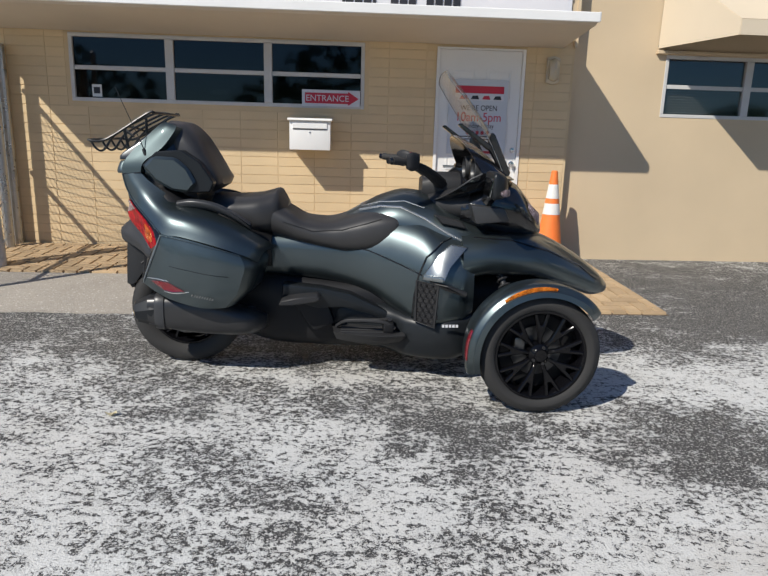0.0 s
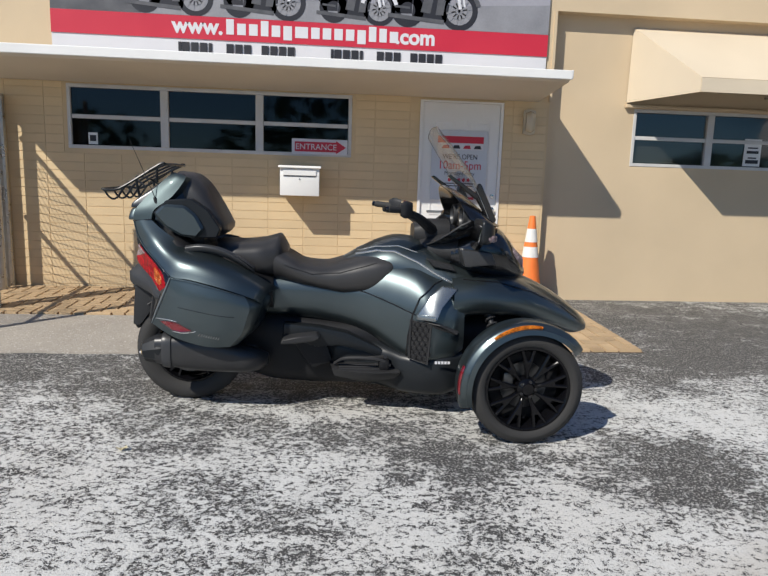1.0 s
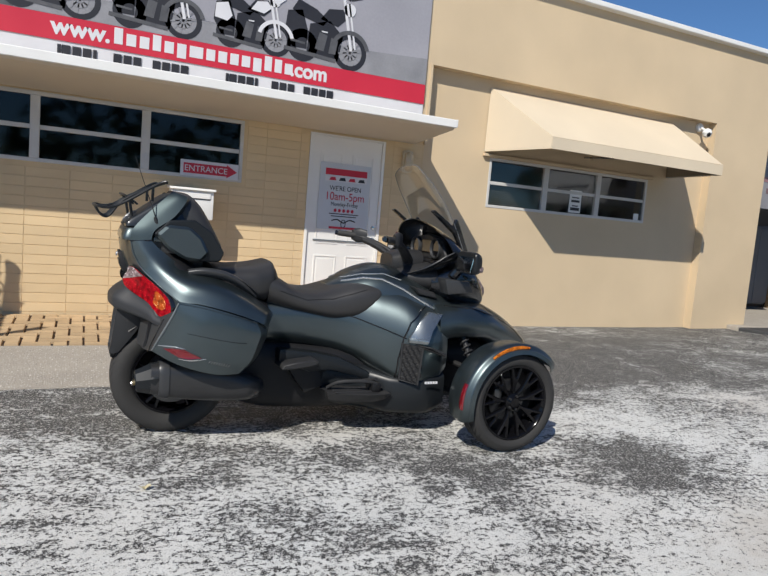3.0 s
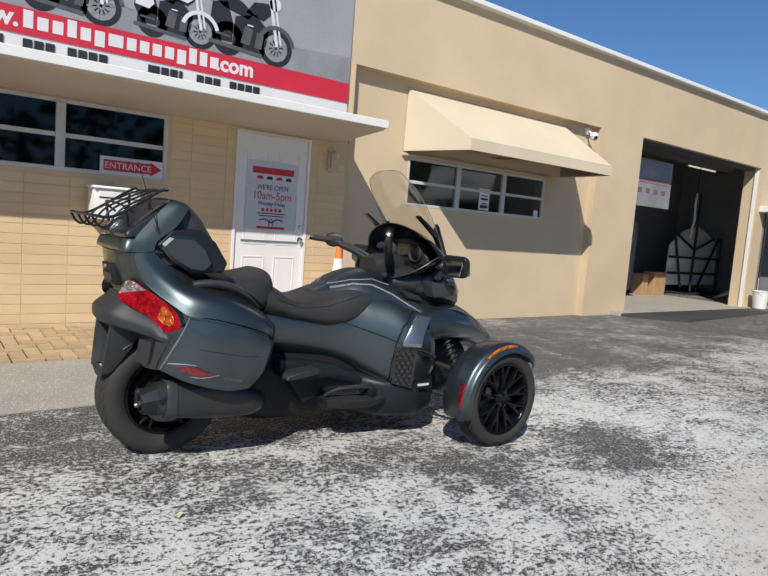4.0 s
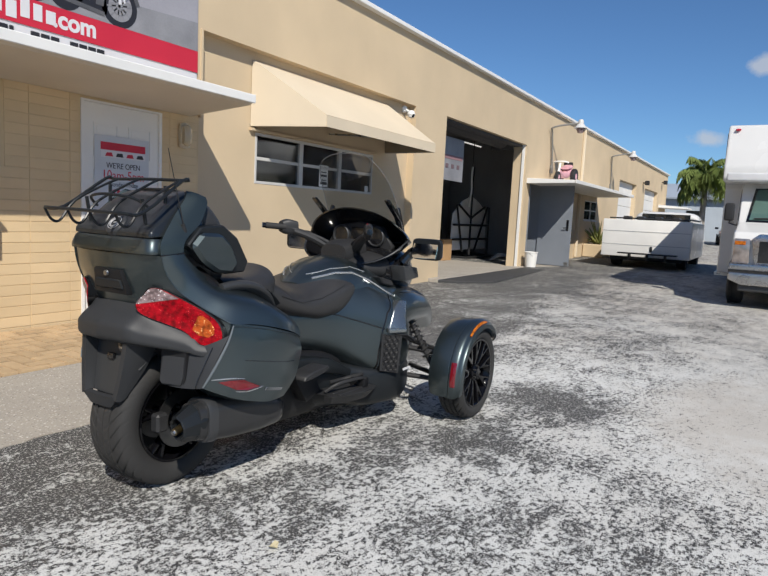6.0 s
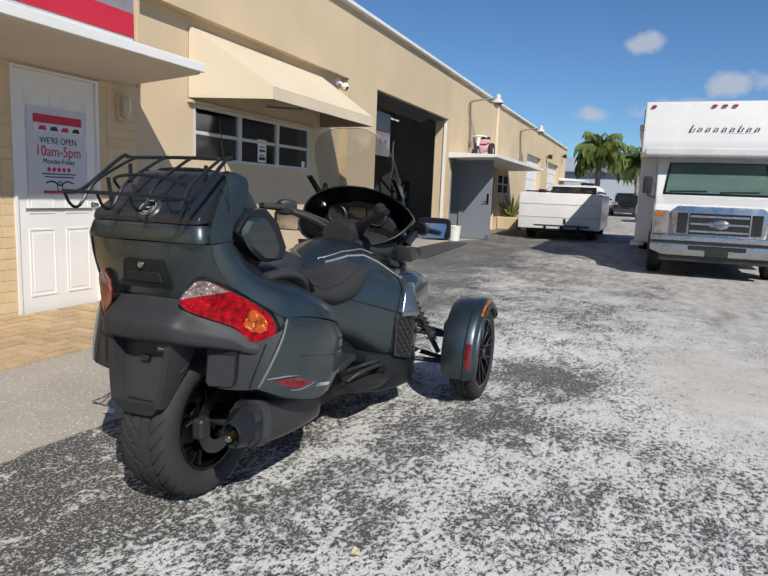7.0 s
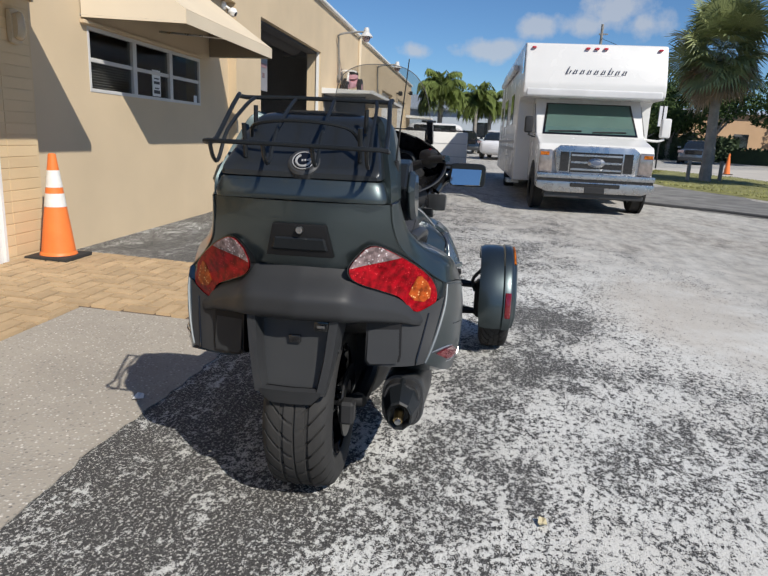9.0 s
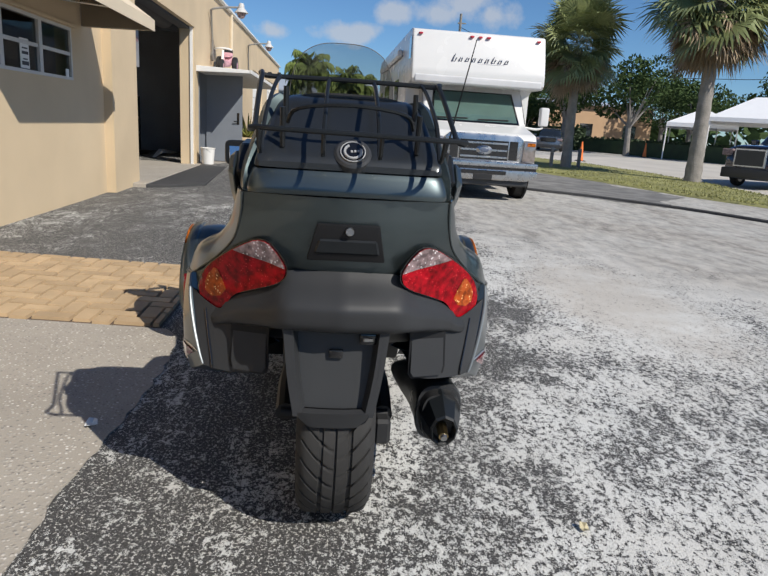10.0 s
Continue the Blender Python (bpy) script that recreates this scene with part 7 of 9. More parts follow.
# the rear corner edge of the tail: height, x, half width, and x on the middle line
TAIL_EDGE = [(0.640, -0.860, 0.405, -1.020), (0.757, -0.856, 0.425, -1.040), (0.790, -0.893, 0.392, -1.052), (0.825, -0.937, 0.352, -1.064), (0.860, -0.978, 0.318, -1.076), (0.890, -1.008, 0.296, -1.084),
             (0.925, -1.034, 0.281, -1.094), (0.960, -1.050, 0.273, -1.102), (1.022, -1.064, 0.268, -1.110)]


def tail_x(y, z):
    """The rear face of the tail."""
    xe, w, xc = spline(TAIL_EDGE, z)
    return xc + (xe - xc) * min(1.15, abs(y) / w) ** 2.0


rows = []
for i in range(13):
    z = 0.64 + (1.022 - 0.64) * i / 12
    w = spline(TAIL_EDGE, z)[1]
    rows.append([(tail_x(w * (j / 8 - 1), z), w * (j / 8 - 1), z) for j in range(17)])
part("tail_fairing", skin(rows, 1, (0.10, 0, 0), 2), M_BODY, trike, "graphite rear face of the tail", True, 40)
part("tail_core", loft([(-0.98, 0, 0.24, 0.62, 1.0, 4, 4, 0.5), (-0.86, 0, 0.34, 0.56, 1.0, 3.4, 4, 0.4), (-0.7, 0, 0.33, 0.55, 0.88, 3.4, 4, 0.4), (-0.5, 0, 0.28, 0.55, 0.80, 3, 4, 0.5), (-0.36, 0, 0.24, 0.55, 0.74, 3, 4, 0.5)], 16, 32), M_RECESS, trike, "black inner tail frame", True)
for s in (-1, 1):
    # side blade: from the lid's corner down along the top of the saddlebag to the seat
    rear = [(-1.065, 0.268, 1.022), (-1.050, 0.273, 0.960), (-1.008, 0.296, 0.890), (-0.937, 0.352, 0.825), (-0.856, 0.428, 0.760), (-0.76, 0.462, 0.750), (-0.65, 0.482, 0.727), (-0.54, 0.484, 0.695), (-0.435, 0.45, 0.652)]
    front_ = [(-0.975, 0.283, 1.032), (-0.935, 0.286, 0.992), (-0.865, 0.288, 0.940), (-0.79, 0.300, 0.892), (-0.70, 0.315, 0.876), (-0.62, 0.325, 0.850), (-0.52, 0.325, 0.805), (-0.43, 0.305, 0.750), (-0.36, 0.265, 0.700)]
    rows = []
    for i, (p, q) in enumerate(zip(rear, front_)):
        m_ = [0.5 * (a + b) for a, b in zip(p, q)]
        k = min(1.0, i / 4)
        rows.append([p, (m_[0] + 0.2 * (p[0] - m_[0]), m_[1] + 0.008 + 0.034 * k, m_[2] + 0.022 * k), q])
    blade_ = part("side_blade", skin(rows, s, (0.03, -0.05, -0.03), 5), M_BODY, trike, "graphite side blade sweeping from lid to saddlebag", True, 40)
    part("blade_edge", tube([(x - 0.001, s * (y + 0.001), z) for x, y, z in rear[:5]], 0.0035, 6), M_BODY, blade_, "", True)
BAND = [(1.026, -1.108, -0.80, 0.256, 10), (1.030, -1.110, -0.80, 0.258, 10), (1.080, -1.097, -0.80, 0.246, 10), (1.085, -1.093, -0.80, 0.242, 10)]
part("lid_band", stack(BAND, 8, 72), M_BODY, trike, "graphite band round the top case opening", True, 40)
CASE = [(-1.06, 0, 0.22, 0.90, 1.092, 6, 4, 0.5), (-0.98, 0, 0.236, 0.90, 1.092, 6, 4, 0.5), (-0.8, 0, 0.24, 0.88, 1.092, 6, 4, 0.5), (-0.72, 0, 0.24, 0.88, 1.09, 5, 4, 0.5)]
case = part("top_case", loft(CASE, 16, 40), M_SATIN, trike, "dark inner shell of the top case", True)
LID = [(-1.09, 0, 0.225, 1.089, 1.104, 8, 8, 0.3), (-1.082, 0, 0.236, 1.088, 1.118, 9, 9, 0.3), (-1.03, 0, 0.242, 1.088, 1.162, 10, 9, 0.3), (-0.95, 0, 0.247, 1.088, 1.226, 10, 9, 0.3), (-0.895, 0, 0.248, 1.088, 1.266, 10, 9, 0.3), (-0.85, 0, 0.245, 1.088, 1.276, 9, 9, 0.3), (-0.80, 0, 0.225, 1.088, 1.255, 6, 7, 0.3), (-0.775, 0, 0.19, 1.088, 1.21, 5, 6, 0.3)]
bm = loft(LID, 34, 64)
for v in bm.verts:  # the sides draw in towards the top
    v.co.y *= 1 - 1.35 * max(0.0, v.co.z - 1.10)
M_LID = surface("dark_graphite_lid", (0.030, 0.034, 0.038), 0.33, 0.5, spread=0.08, scale=3, fine=500, bump=0.02, Coat_Weight=0.3, Coat_Roughness=0.12)
lid = part("top_case_lid", bm, M_LID, trike, "dark graphite top case lid", True, 28)
for s in (-1, 1):
    cheek = [[(-1.068, 0.266, 1.026), (-1.02, 0.278, 1.030), (-0.975, 0.285, 1.036)], [(-1.060, 0.262, 1.080), (-1.005, 0.273, 1.088), (-0.958, 0.281, 1.085)], [(-0.990, 0.240, 1.165), (-0.935, 0.256, 1.162), (-0.875, 0.268, 1.150)],
             [(-0.908, 0.216, 1.248), (-0.862, 0.236, 1.244), (-0.82, 0.246, 1.225)], [(-0.880, 0.19, 1.276), (-0.85, 0.212, 1.270), (-0.81, 0.226, 1.255)]]
    part("lid_cheek", skin(cheek, s, (0.02, -0.045, -0.01), 5), surface("satin_graphite_paint", (0.055, 0.074, 0.078), 0.46, 0.8, spread=0.08, scale=2.2, bump=0.0, Coat_Weight=0.3), lid, "graphite side cheek of the lid", True, 40)
    part("cheek_seam", tube([(-1.070, s * 0.268, 1.023), (-1.02, s * 0.280, 1.027), (-0.972, s * 0.287, 1.033)], 0.0028, 6), M_GLOSSBLACK, lid, "", True)
    part("lid_crease", tube([(-1.075, s * 0.232, 1.098), (-0.975, s * 0.2385, 1.10), (-0.92, s * 0.2375, 1.106)], 0.003, 6), M_SATIN, lid, "", True)
LOGO = pose(-1.068, -0.007, 1.130, 0, -48, 0) @ Matrix.Scale(0.64, 4)
word = bmesh.new()
for i in range(3):
    box(-0.005, 0.005, -0.026 + i * 0.013, -0.018 + i * 0.013, 0.017, 0.0205, bm=word)
part("emblem_letters", move(word, LOGO @ Matrix.Rotation(math.radians(8), 4, "Z")), M_BADGE, lid, "pale lettering bars")
part("emblem_base", lathe([(0, 0.014), (0.064, 0.014), (0.074, 0.006), (0.082, -0.03)], 32, m=LOGO), M_SATIN, lid, "", True)
part("emblem_disc", lathe([(0, 0.0175), (0.051, 0.0175), (0.054, 0.013)], 32, m=LOGO), M_GLOSSBLACK, lid, "round emblem", True)
ring = [LOGO @ Vector((0.049 * math.cos(a), 0.049 * math.sin(a), 0.018)) for a in [i * 2 * math.pi / 20 for i in range(20)]]
part("emblem_ring", tube(ring, 0.0016, 6, closed=True, smooth_steps=1), M_BADGE, lid, "chrome ring", True)
arc = [LOGO @ Vector((0.033 * math.cos(a), 0.033 * math.sin(a), 0.0185)) for a in [0.5 + i * 4.6 / 12 for i in range(13)]]
part("emblem_mark", tube(arc, 0.0036, 6, smooth_steps=1), M_BADGE, lid, "chrome mark", True)
# latch recess in the rear face
lp = prism([(-0.075, 0.965), (0.085, 0.965), (0.11, 0.865), (-0.095, 0.865)], "x", -1.146, -1.06, 0.006, segments=2)
ll = prism([(-0.07, 0.925), (0.08, 0.925), (0.092, 0.885), (-0.08, 0.885)], "x", -1.152, -1.13, 0.005)
for v in list(lp.verts) + list(ll.verts):
    v.co += Vector((0.044 - 0.22 * (v.co.z - 0.915), -0.010, -0.008))
latch = part("latch_plate", lp, M_RECESS, case, "gloss black latch handle", True)
part("latch_lever", ll, M_LOWER, latch)
part("key_lock", lathe([(0, 0.008), (0.010, 0.008), (0.012, 0)], 16, m=pose(-1.113, -0.008, 0.940, 0, -90, 0)), M_STEEL, latch, "round key lock")
# bumper band and plate holder
FASCIA = [(0.0, 0.824, 0.664, -1.066, 0.086), (0.14, 0.820, 0.664, -1.052, 0.084), (0.175, 0.800, 0.664, -1.046, 0.070), (0.193, 0.776, 0.662, -1.040, 0.055), (0.231, 0.755, 0.655, -1.016, 0.036), (0.265, 0.738, 0.648, -0.992, 0.028),
          (0.316, 0.708, 0.637, -0.955, 0.02), (0.342, 0.674, 0.630, -0.942, 0.016), (0.38, 0.664, 0.62, -0.905, 0.012), (0.41, 0.66, 0.62, -0.875, 0.008)]
SWELL = [(0.0, 0.0), (0.15, 0.22), (0.4, 0.80), (0.55, 1.0), (0.8, 0.98), (0.93, 0.8), (1.0, 0.45)]


def fascia(y, v):
    """The rear bumper skin: v runs from its seam with the tail down to its lip."""
    top, low, x, bulge = spline(FASCIA, abs(y))
    return Vector((x - bulge * spline(SWELL, v)[0], y, top + (low - top) * v))


bump = bmesh.new()
rings = []
for i in range(49):
    y = -0.408 + 0.017 * i
    rings.append([bump.verts.new(fascia(y, j / 14)) for j in range(15)] + [bump.verts.new(fascia(y, 1) + Vector((0.09, 0, 0.01))), bump.verts.new(fascia(y, 0) + Vector((0.06, 0, -0.012)))])
for p, q in zip(rings, rings[1:]):
    for j in range(17):
        bump.faces.new((p[j], p[(j + 1) % 17], q[(j + 1) % 17], q[j]))
bump.faces.new(rings[0]); bump.faces.new(rings[-1][::-1])
part("rear_bumper", bump, M_TRIM, trike, "dark grey satin rear bumper", True, 50)
# plate tray: two deep side flanges, a floor panel and a turned-up foot
TRAY = Matrix.Translation((0.042, 0.012, 0.69)) @ Matrix.Diagonal((1, 1.10, 1.07, 1)) @ Matrix.Translation((0, 0, -0.69))
for s in (-1, 1):
    post = skin([[(-1.150, 0.130, 0.690), (-1.150, 0.106, 0.690), (-1.150, 0.106, 0.690), (-1.095, 0.098, 0.690)],
                 [(-1.165, 0.116, 0.560), (-1.165, 0.094, 0.560), (-1.165, 0.094, 0.560), (-1.122, 0.086, 0.560)],
                 [(-1.178, 0.098, 0.462), (-1.178, 0.078, 0.466), (-1.178, 0.078, 0.466), (-1.146, 0.070, 0.470)]], s, (0.025, 0, 0), 3)
    flange = part("plate_flange", move(post, TRAY), M_TRIM, trike, "dark grey plate tray flange", True, 25)
    cheek = skin([[(-1.150, 0.130, 0.692), (-1.08, 0.142, 0.70), (-1.012, 0.145, 0.715)], [(-1.166, 0.116, 0.560), (-1.10, 0.122, 0.575), (-1.036, 0.125, 0.597)], [(-1.178, 0.098, 0.455), (-1.160, 0.100, 0.450), (-1.135, 0.101, 0.458)]], s, (0, -0.012, 0), 4)
    part("plate_cheek", move(cheek, TRAY), M_TRIM, flange, "", True)
plate = skin([[(-1.090, 0.106, 0.71), (-1.090, 0.0, 0.71), (-1.090, -0.106, 0.71)], [(-1.118, 0.092, 0.57), (-1.119, 0.0, 0.57), (-1.118, -0.092, 0.57)], [(-1.142, 0.076, 0.466), (-1.144, 0.0, 0.464), (-1.142, -0.076, 0.466)]], 1, (0.02, 0, 0), 3)
plate = part("plate_holder", move(plate, TRAY), M_PLATE, trike, "black plate holder without a plate", True)
foot = skin([[(-1.176, 0.098, 0.464), (-1.180, 0.077, 0.466), (-1.180, 0.077, 0.466), (-1.182, 0.0, 0.464), (-1.180, -0.077, 0.466), (-1.180, -0.077, 0.466), (-1.176, -0.098, 0.464)], [(-1.168, 0.062, 0.424), (-1.170, 0.05, 0.422), (-1.170, 0.05, 0.422), (-1.171, 0.0, 0.421), (-1.170, -0.05, 0.422), (-1.170, -0.05, 0.422), (-1.168, -0.062, 0.424)]], 1, (0.022, 0, 0.004), 3)
part("plate_foot", move(foot, TRAY), M_TRIM, plate, "dark grey turned-up foot", True, 25)
part("plate_lamp", box(-1.093, -1.05, -0.098, -0.05, 0.630, 0.662, 0.008, segments=2), M_GLOSSBLACK, plate, "small plate lamp", True)
part("plate_lens", box(-1.097, -1.092, -0.088, -0.060, 0.640, 0.652, 0.002), M_STEEL, plate)
part("plate_clip", box(-1.084, -1.068, -0.008, 0.030, 0.586, 0.610, 0.004, segments=2), M_GLOSSBLACK, plate, "", True)
FENDER = [(math.radians(a)) for a in range(60, 133, 8)]
hug = bmesh.new()
rings = []
for a in FENDER:
    for_r = [(-0.125, 0.0), (-0.10, 0.035), (0.10, 0.035), (0.125, 0.0), (0.115, -0.005), (0.09, 0.022), (-0.09, 0.022), (-0.115, -0.005)]
    rings.append([hug.verts.new((-0.825 + (0.335 + dr) * math.cos(a), y, 0.303 + (0.335 + dr) * math.sin(a))) for y, dr in for_r])
for p, q in zip(rings, rings[1:]):
    for j in range(8):
        hug.faces.new((p[j], p[(j + 1) % 8], q[(j + 1) % 8], q[j]))
hug.faces.new(rings[0]); hug.faces.new(rings[-1][::-1])
part("rear_mudguard", hug, M_MATTE, trike, "black inner rear mudguard", True)

for s in (-1, 1):
    BAG = [[(-0.853, 0.437, 0.757), (-0.73, 0.474, 0.740), (-0.60, 0.486, 0.706), (-0.482, 0.464, 0.668), (-0.482, 0.464, 0.668), (-0.432, 0.40, 0.655), (-0.40, 0.28, 0.65)],
           [(-0.878, 0.436, 0.690), (-0.74, 0.484, 0.668), (-0.59, 0.496, 0.640), (-0.458, 0.474, 0.612), (-0.458, 0.474, 0.612), (-0.408, 0.41, 0.608), (-0.385, 0.28, 0.61)],
           [(-0.915, 0.419, 0.610), (-0.78, 0.480, 0.590), (-0.61, 0.499, 0.560), (-0.474, 0.477, 0.548), (-0.474, 0.477, 0.548), (-0.424, 0.41, 0.546), (-0.41, 0.28, 0.54)],
           [(-0.945, 0.399, 0.545), (-0.82, 0.466, 0.510), (-0.64, 0.493, 0.478), (-0.500, 0.474, 0.474), (-0.500, 0.474, 0.474), (-0.458, 0.41, 0.472), (-0.44, 0.28, 0.47)],
           [(-0.960, 0.386, 0.509), (-0.84, 0.446, 0.452), (-0.68, 0.474, 0.410), (-0.558, 0.462, 0.406), (-0.558, 0.462, 0.406), (-0.515, 0.41, 0.414), (-0.50, 0.28, 0.42)],
           [(-0.960, 0.386, 0.509), (-0.84, 0.446, 0.452), (-0.68, 0.474, 0.410), (-0.558, 0.462, 0.406), (-0.558, 0.462, 0.406), (-0.515, 0.41, 0.414), (-0.50, 0.28, 0.42)],
           [(-0.930, 0.300, 0.500), (-0.83, 0.320, 0.430), (-0.69, 0.320, 0.396), (-0.580, 0.310, 0.398), (-0.580, 0.310, 0.398), (-0.545, 0.30, 0.405), (-0.53, 0.26, 0.42)]]

    def on_bag(u, v, proud=0.0):
        """A point of the bag's outer face: u from its rear edge to its front edge, v from its top down."""
        row = []
        for j in range(4):
            col = curve_through([Vector(r[j]) for r in BAG[:5]], 12)
            row.append(col[min(len(col) - 1, round(v * (len(col) - 1)))])
        line_ = curve_through(row + [Vector(BAG[2][5])], 12)[:37]
        p = line_[min(36, round(u * 36))]
        return (p.x, s * (p.y + proud + 0.001), p.z)

    net = [on_bag(i / 24, j / 24) for i in range(25) for j in range(25)]

    def bag_at(x, z, proud=0.0):
        """The point of the bag's outer face at x and z."""
        near = sorted(((q[0] - x) ** 2 + (q[2] - z) ** 2 + 1e-9, q[1]) for q in net)[:4]
        return (x, sum(y / d for d, y in near) / sum(1 / d for d, _ in near) + s * proud, z)

    bag = part("saddlebag", skin(BAG, s, (0.02, -0.06, 0.01), 6), M_BODY, trike, "graphite hard saddlebag", True, 32)
    part("bag_crease", tube([on_bag(u, 0.045, 0.002) for u in (0.0, 0.2, 0.4, 0.6, 0.8, 1.0)], 0.0022, 6), M_BODY, bag, "", True)
    part("bag_seam", tube([on_bag(0.25 + 0.085 * k, 0.46, -0.0008) for k in range(8)], 0.0014, 6), M_GLOSSBLACK, bag, "", True)
    part("bag_edge_trim", tube([(-0.853, s * 0.440, 0.752), (-0.878, s * 0.438, 0.690), (-0.915, s * 0.421, 0.610), (-0.945, s * 0.401, 0.545), (-0.960, s * 0.388, 0.512)], lambda u: 0.003 + 0.0025 * math.sin(math.pi * u), 8), M_EDGE, bag, "pale silver edge trim", True)
    # rear panel of the bag with its seam and sunken pocket
    panel = skin([[(-0.868, 0.434, 0.715), (-0.925, 0.360, 0.672), (-0.965, 0.270, 0.662), (-0.990, 0.195, 0.662)], [(-0.936, 0.404, 0.570), (-0.957, 0.345, 0.570), (-0.982, 0.270, 0.570), (-1.000, 0.203, 0.578)],
                  [(-0.960, 0.386, 0.509), (-0.975, 0.340, 0.502), (-0.994, 0.270, 0.500), (-1.004, 0.213, 0.506)], [(-0.960, 0.386, 0.509), (-0.975, 0.340, 0.502), (-0.994, 0.270, 0.500), (-1.004, 0.213, 0.506)], [(-0.88, 0.380, 0.505), (-0.88, 0.340, 0.490), (-0.88, 0.270, 0.488), (-0.88, 0.213, 0.495)]], s, (0.035, 0, 0), 5)
    part("bag_rear_panel", panel, M_TRIM, bag, "dark grey satin rear panel", True, 40)
    part("panel_seam", tube([(-0.912, s * 0.388, 0.665), (-0.943, s * 0.374, 0.590), (-0.966, s * 0.362, 0.530), (-0.972, s * 0.360, 0.505)], 0.0028, 6), M_GLOSSBLACK, bag, "", True)
    hole = [(0.206, 0.525), (0.206, 0.640), (0.225, 0.658), (0.280, 0.655), (0.300, 0.636), (0.304, 0.540), (0.298, 0.512), (0.216, 0.512)]
    for grow, x0, name, mat in ((1.14, -1.008, "pocket_rim", M_RECESS), (1.0, -1.012, "bag_pocket", M_TRIM)):
        pk = prism([(s * (0.255 + (y - 0.255) * grow), 0.585 + (z - 0.585) * (1 + (grow - 1) * 0.8)) for y, z in hole], "x", x0, x0 + 0.03, 0.0)
        for v in pk.verts:
            v.co.x += 0.27 * (abs(v.co.y) - 0.21) + (0.07 if grow > 1 else 0.16) * (v.co.z - 0.51) - (0.006 if grow == 1.0 else 0.0)
        bmesh.ops.recalc_face_normals(pk, faces=pk.faces)
        part(name, pk, mat, bag, "satin grey sunken pocket" if grow == 1.0 else "")
    refl = [bag_at(x, z) for x, z in ((-0.912, 0.529), (-0.87, 0.534), (-0.82, 0.531), (-0.742, 0.493), (-0.80, 0.485), (-0.845, 0.492))]
    rb = bmesh.new()
    lo = [rb.verts.new((x, y - s * 0.01, z)) for x, y, z in refl]
    hi = [rb.verts.new((x, y + s * 0.005, z)) for x, y, z in refl]
    rb.faces.new(hi)
    for k in range(6):
        rb.faces.new((lo[k], lo[(k + 1) % 6], hi[(k + 1) % 6], hi[k]))
    bmesh.ops.recalc_face_normals(rb, faces=rb.faces)
    part("side_reflector", rb, M_REDLENS, bag, "red side reflector")
    for run in (((-0.935, 0.541), (-0.90, 0.541), (-0.86, 0.541), (-0.815, 0.535)), ((-0.845, 0.484), (-0.80, 0.478), (-0.76, 0.481), (-0.72, 0.489))):
        part("reflector_trim", tube([bag_at(x, z, 0.0005) for x, z in run], lambda u: 0.0012 + 0.0016 * math.sin(math.pi * u), 6), M_SILVER, bag, "silver trim", True)
    letters = bmesh.new()
    for i in range(9):
        a, b = Vector(bag_at(-0.708 + i * 0.0118, 0.468 - 0.0025 * i, 0.001)), Vector(bag_at(-0.700 + i * 0.0118, 0.480 - 0.0025 * i, 0.001))
        cyl(a, b, 0.0018, n=5, bm=letters)
    part("badge", letters, M_STEEL, bag, "small slanting silver badge lettering")
    # tail lamps lean forward towards the side; the lens zones share one curved face
    def lens_x(y, z):
        u, w = (abs(y) - 0.275) / 0.15, (z - 0.785 + 0.45 * (abs(y) - 0.275)) / 0.075
        dome = max(0.0, 1 - 0.5 * u * u - 0.55 * w * w) ** 0.5
        skin_x = tail_x(y, z)
        return min(-1.067 + 0.80 * (abs(y) - 0.16), skin_x - 0.006) - 0.022 * dome

    def lens(outline, proud, thick):
        b = bmesh.new()
        b.faces.new([b.verts.new((0, 0.408 - 0.94 * (0.408 - y), z)) for y, z in outline])
        for k in range(1, 28):
            for axis, base in (((0, 1, 0), 0.12), ((0, 0, 1), 0.65)):
                q = 0.0125 * k + base
                co = (0, q, 0) if axis[1] else (0, 0, q)
                bmesh.ops.bisect_plane(b, geom=list(b.verts) + list(b.edges) + list(b.faces), plane_co=co, plane_no=axis)
        bmesh.ops.triangulate(b, faces=b.faces)
        front = list(b.faces)
        back = bmesh.ops.extrude_face_region(b, geom=front)
        moved = {v for v in back["geom"] if isinstance(v, bmesh.types.BMVert)}
        for v in b.verts:
            v.co.x = lens_x(v.co.y, v.co.z) - proud + (0.0 if v in moved else thick)
            v.co.y *= s
        return b
    OUT = [(0.203, 0.906), (0.155, 0.860), (0.132, 0.825), (0.150, 0.788), (0.24, 0.752), (0.30, 0.724), (0.325, 0.672), (0.388, 0.668), (0.412, 0.70), (0.408, 0.745), (0.378, 0.797), (0.28, 0.870)]
    for _ in range(2):  # rounded corners
        OUT = [(a[0] * (1 - k) + b[0] * k, a[1] * (1 - k) + b[1] * k) for a, b in zip(OUT, OUT[1:] + OUT[:1]) for k in (0.25, 0.75)]

    def divide(y):
        return 0.824 + 0.19 * (y - 0.147)

    red = part("tail_lamp", lens(OUT, 0.0, 0.03), M_TAILRED, trike, "glossy red tail lamp", True, 50)
    top_ = sorted([p for p in OUT if p[1] > divide(p[0])], key=lambda p: math.atan2(p[1] - 0.83, p[0] - 0.2))
    top_ = [(0.2 + (y - 0.2) * 0.985, 0.84 + (z - 0.84) * 0.985) for y, z in top_]
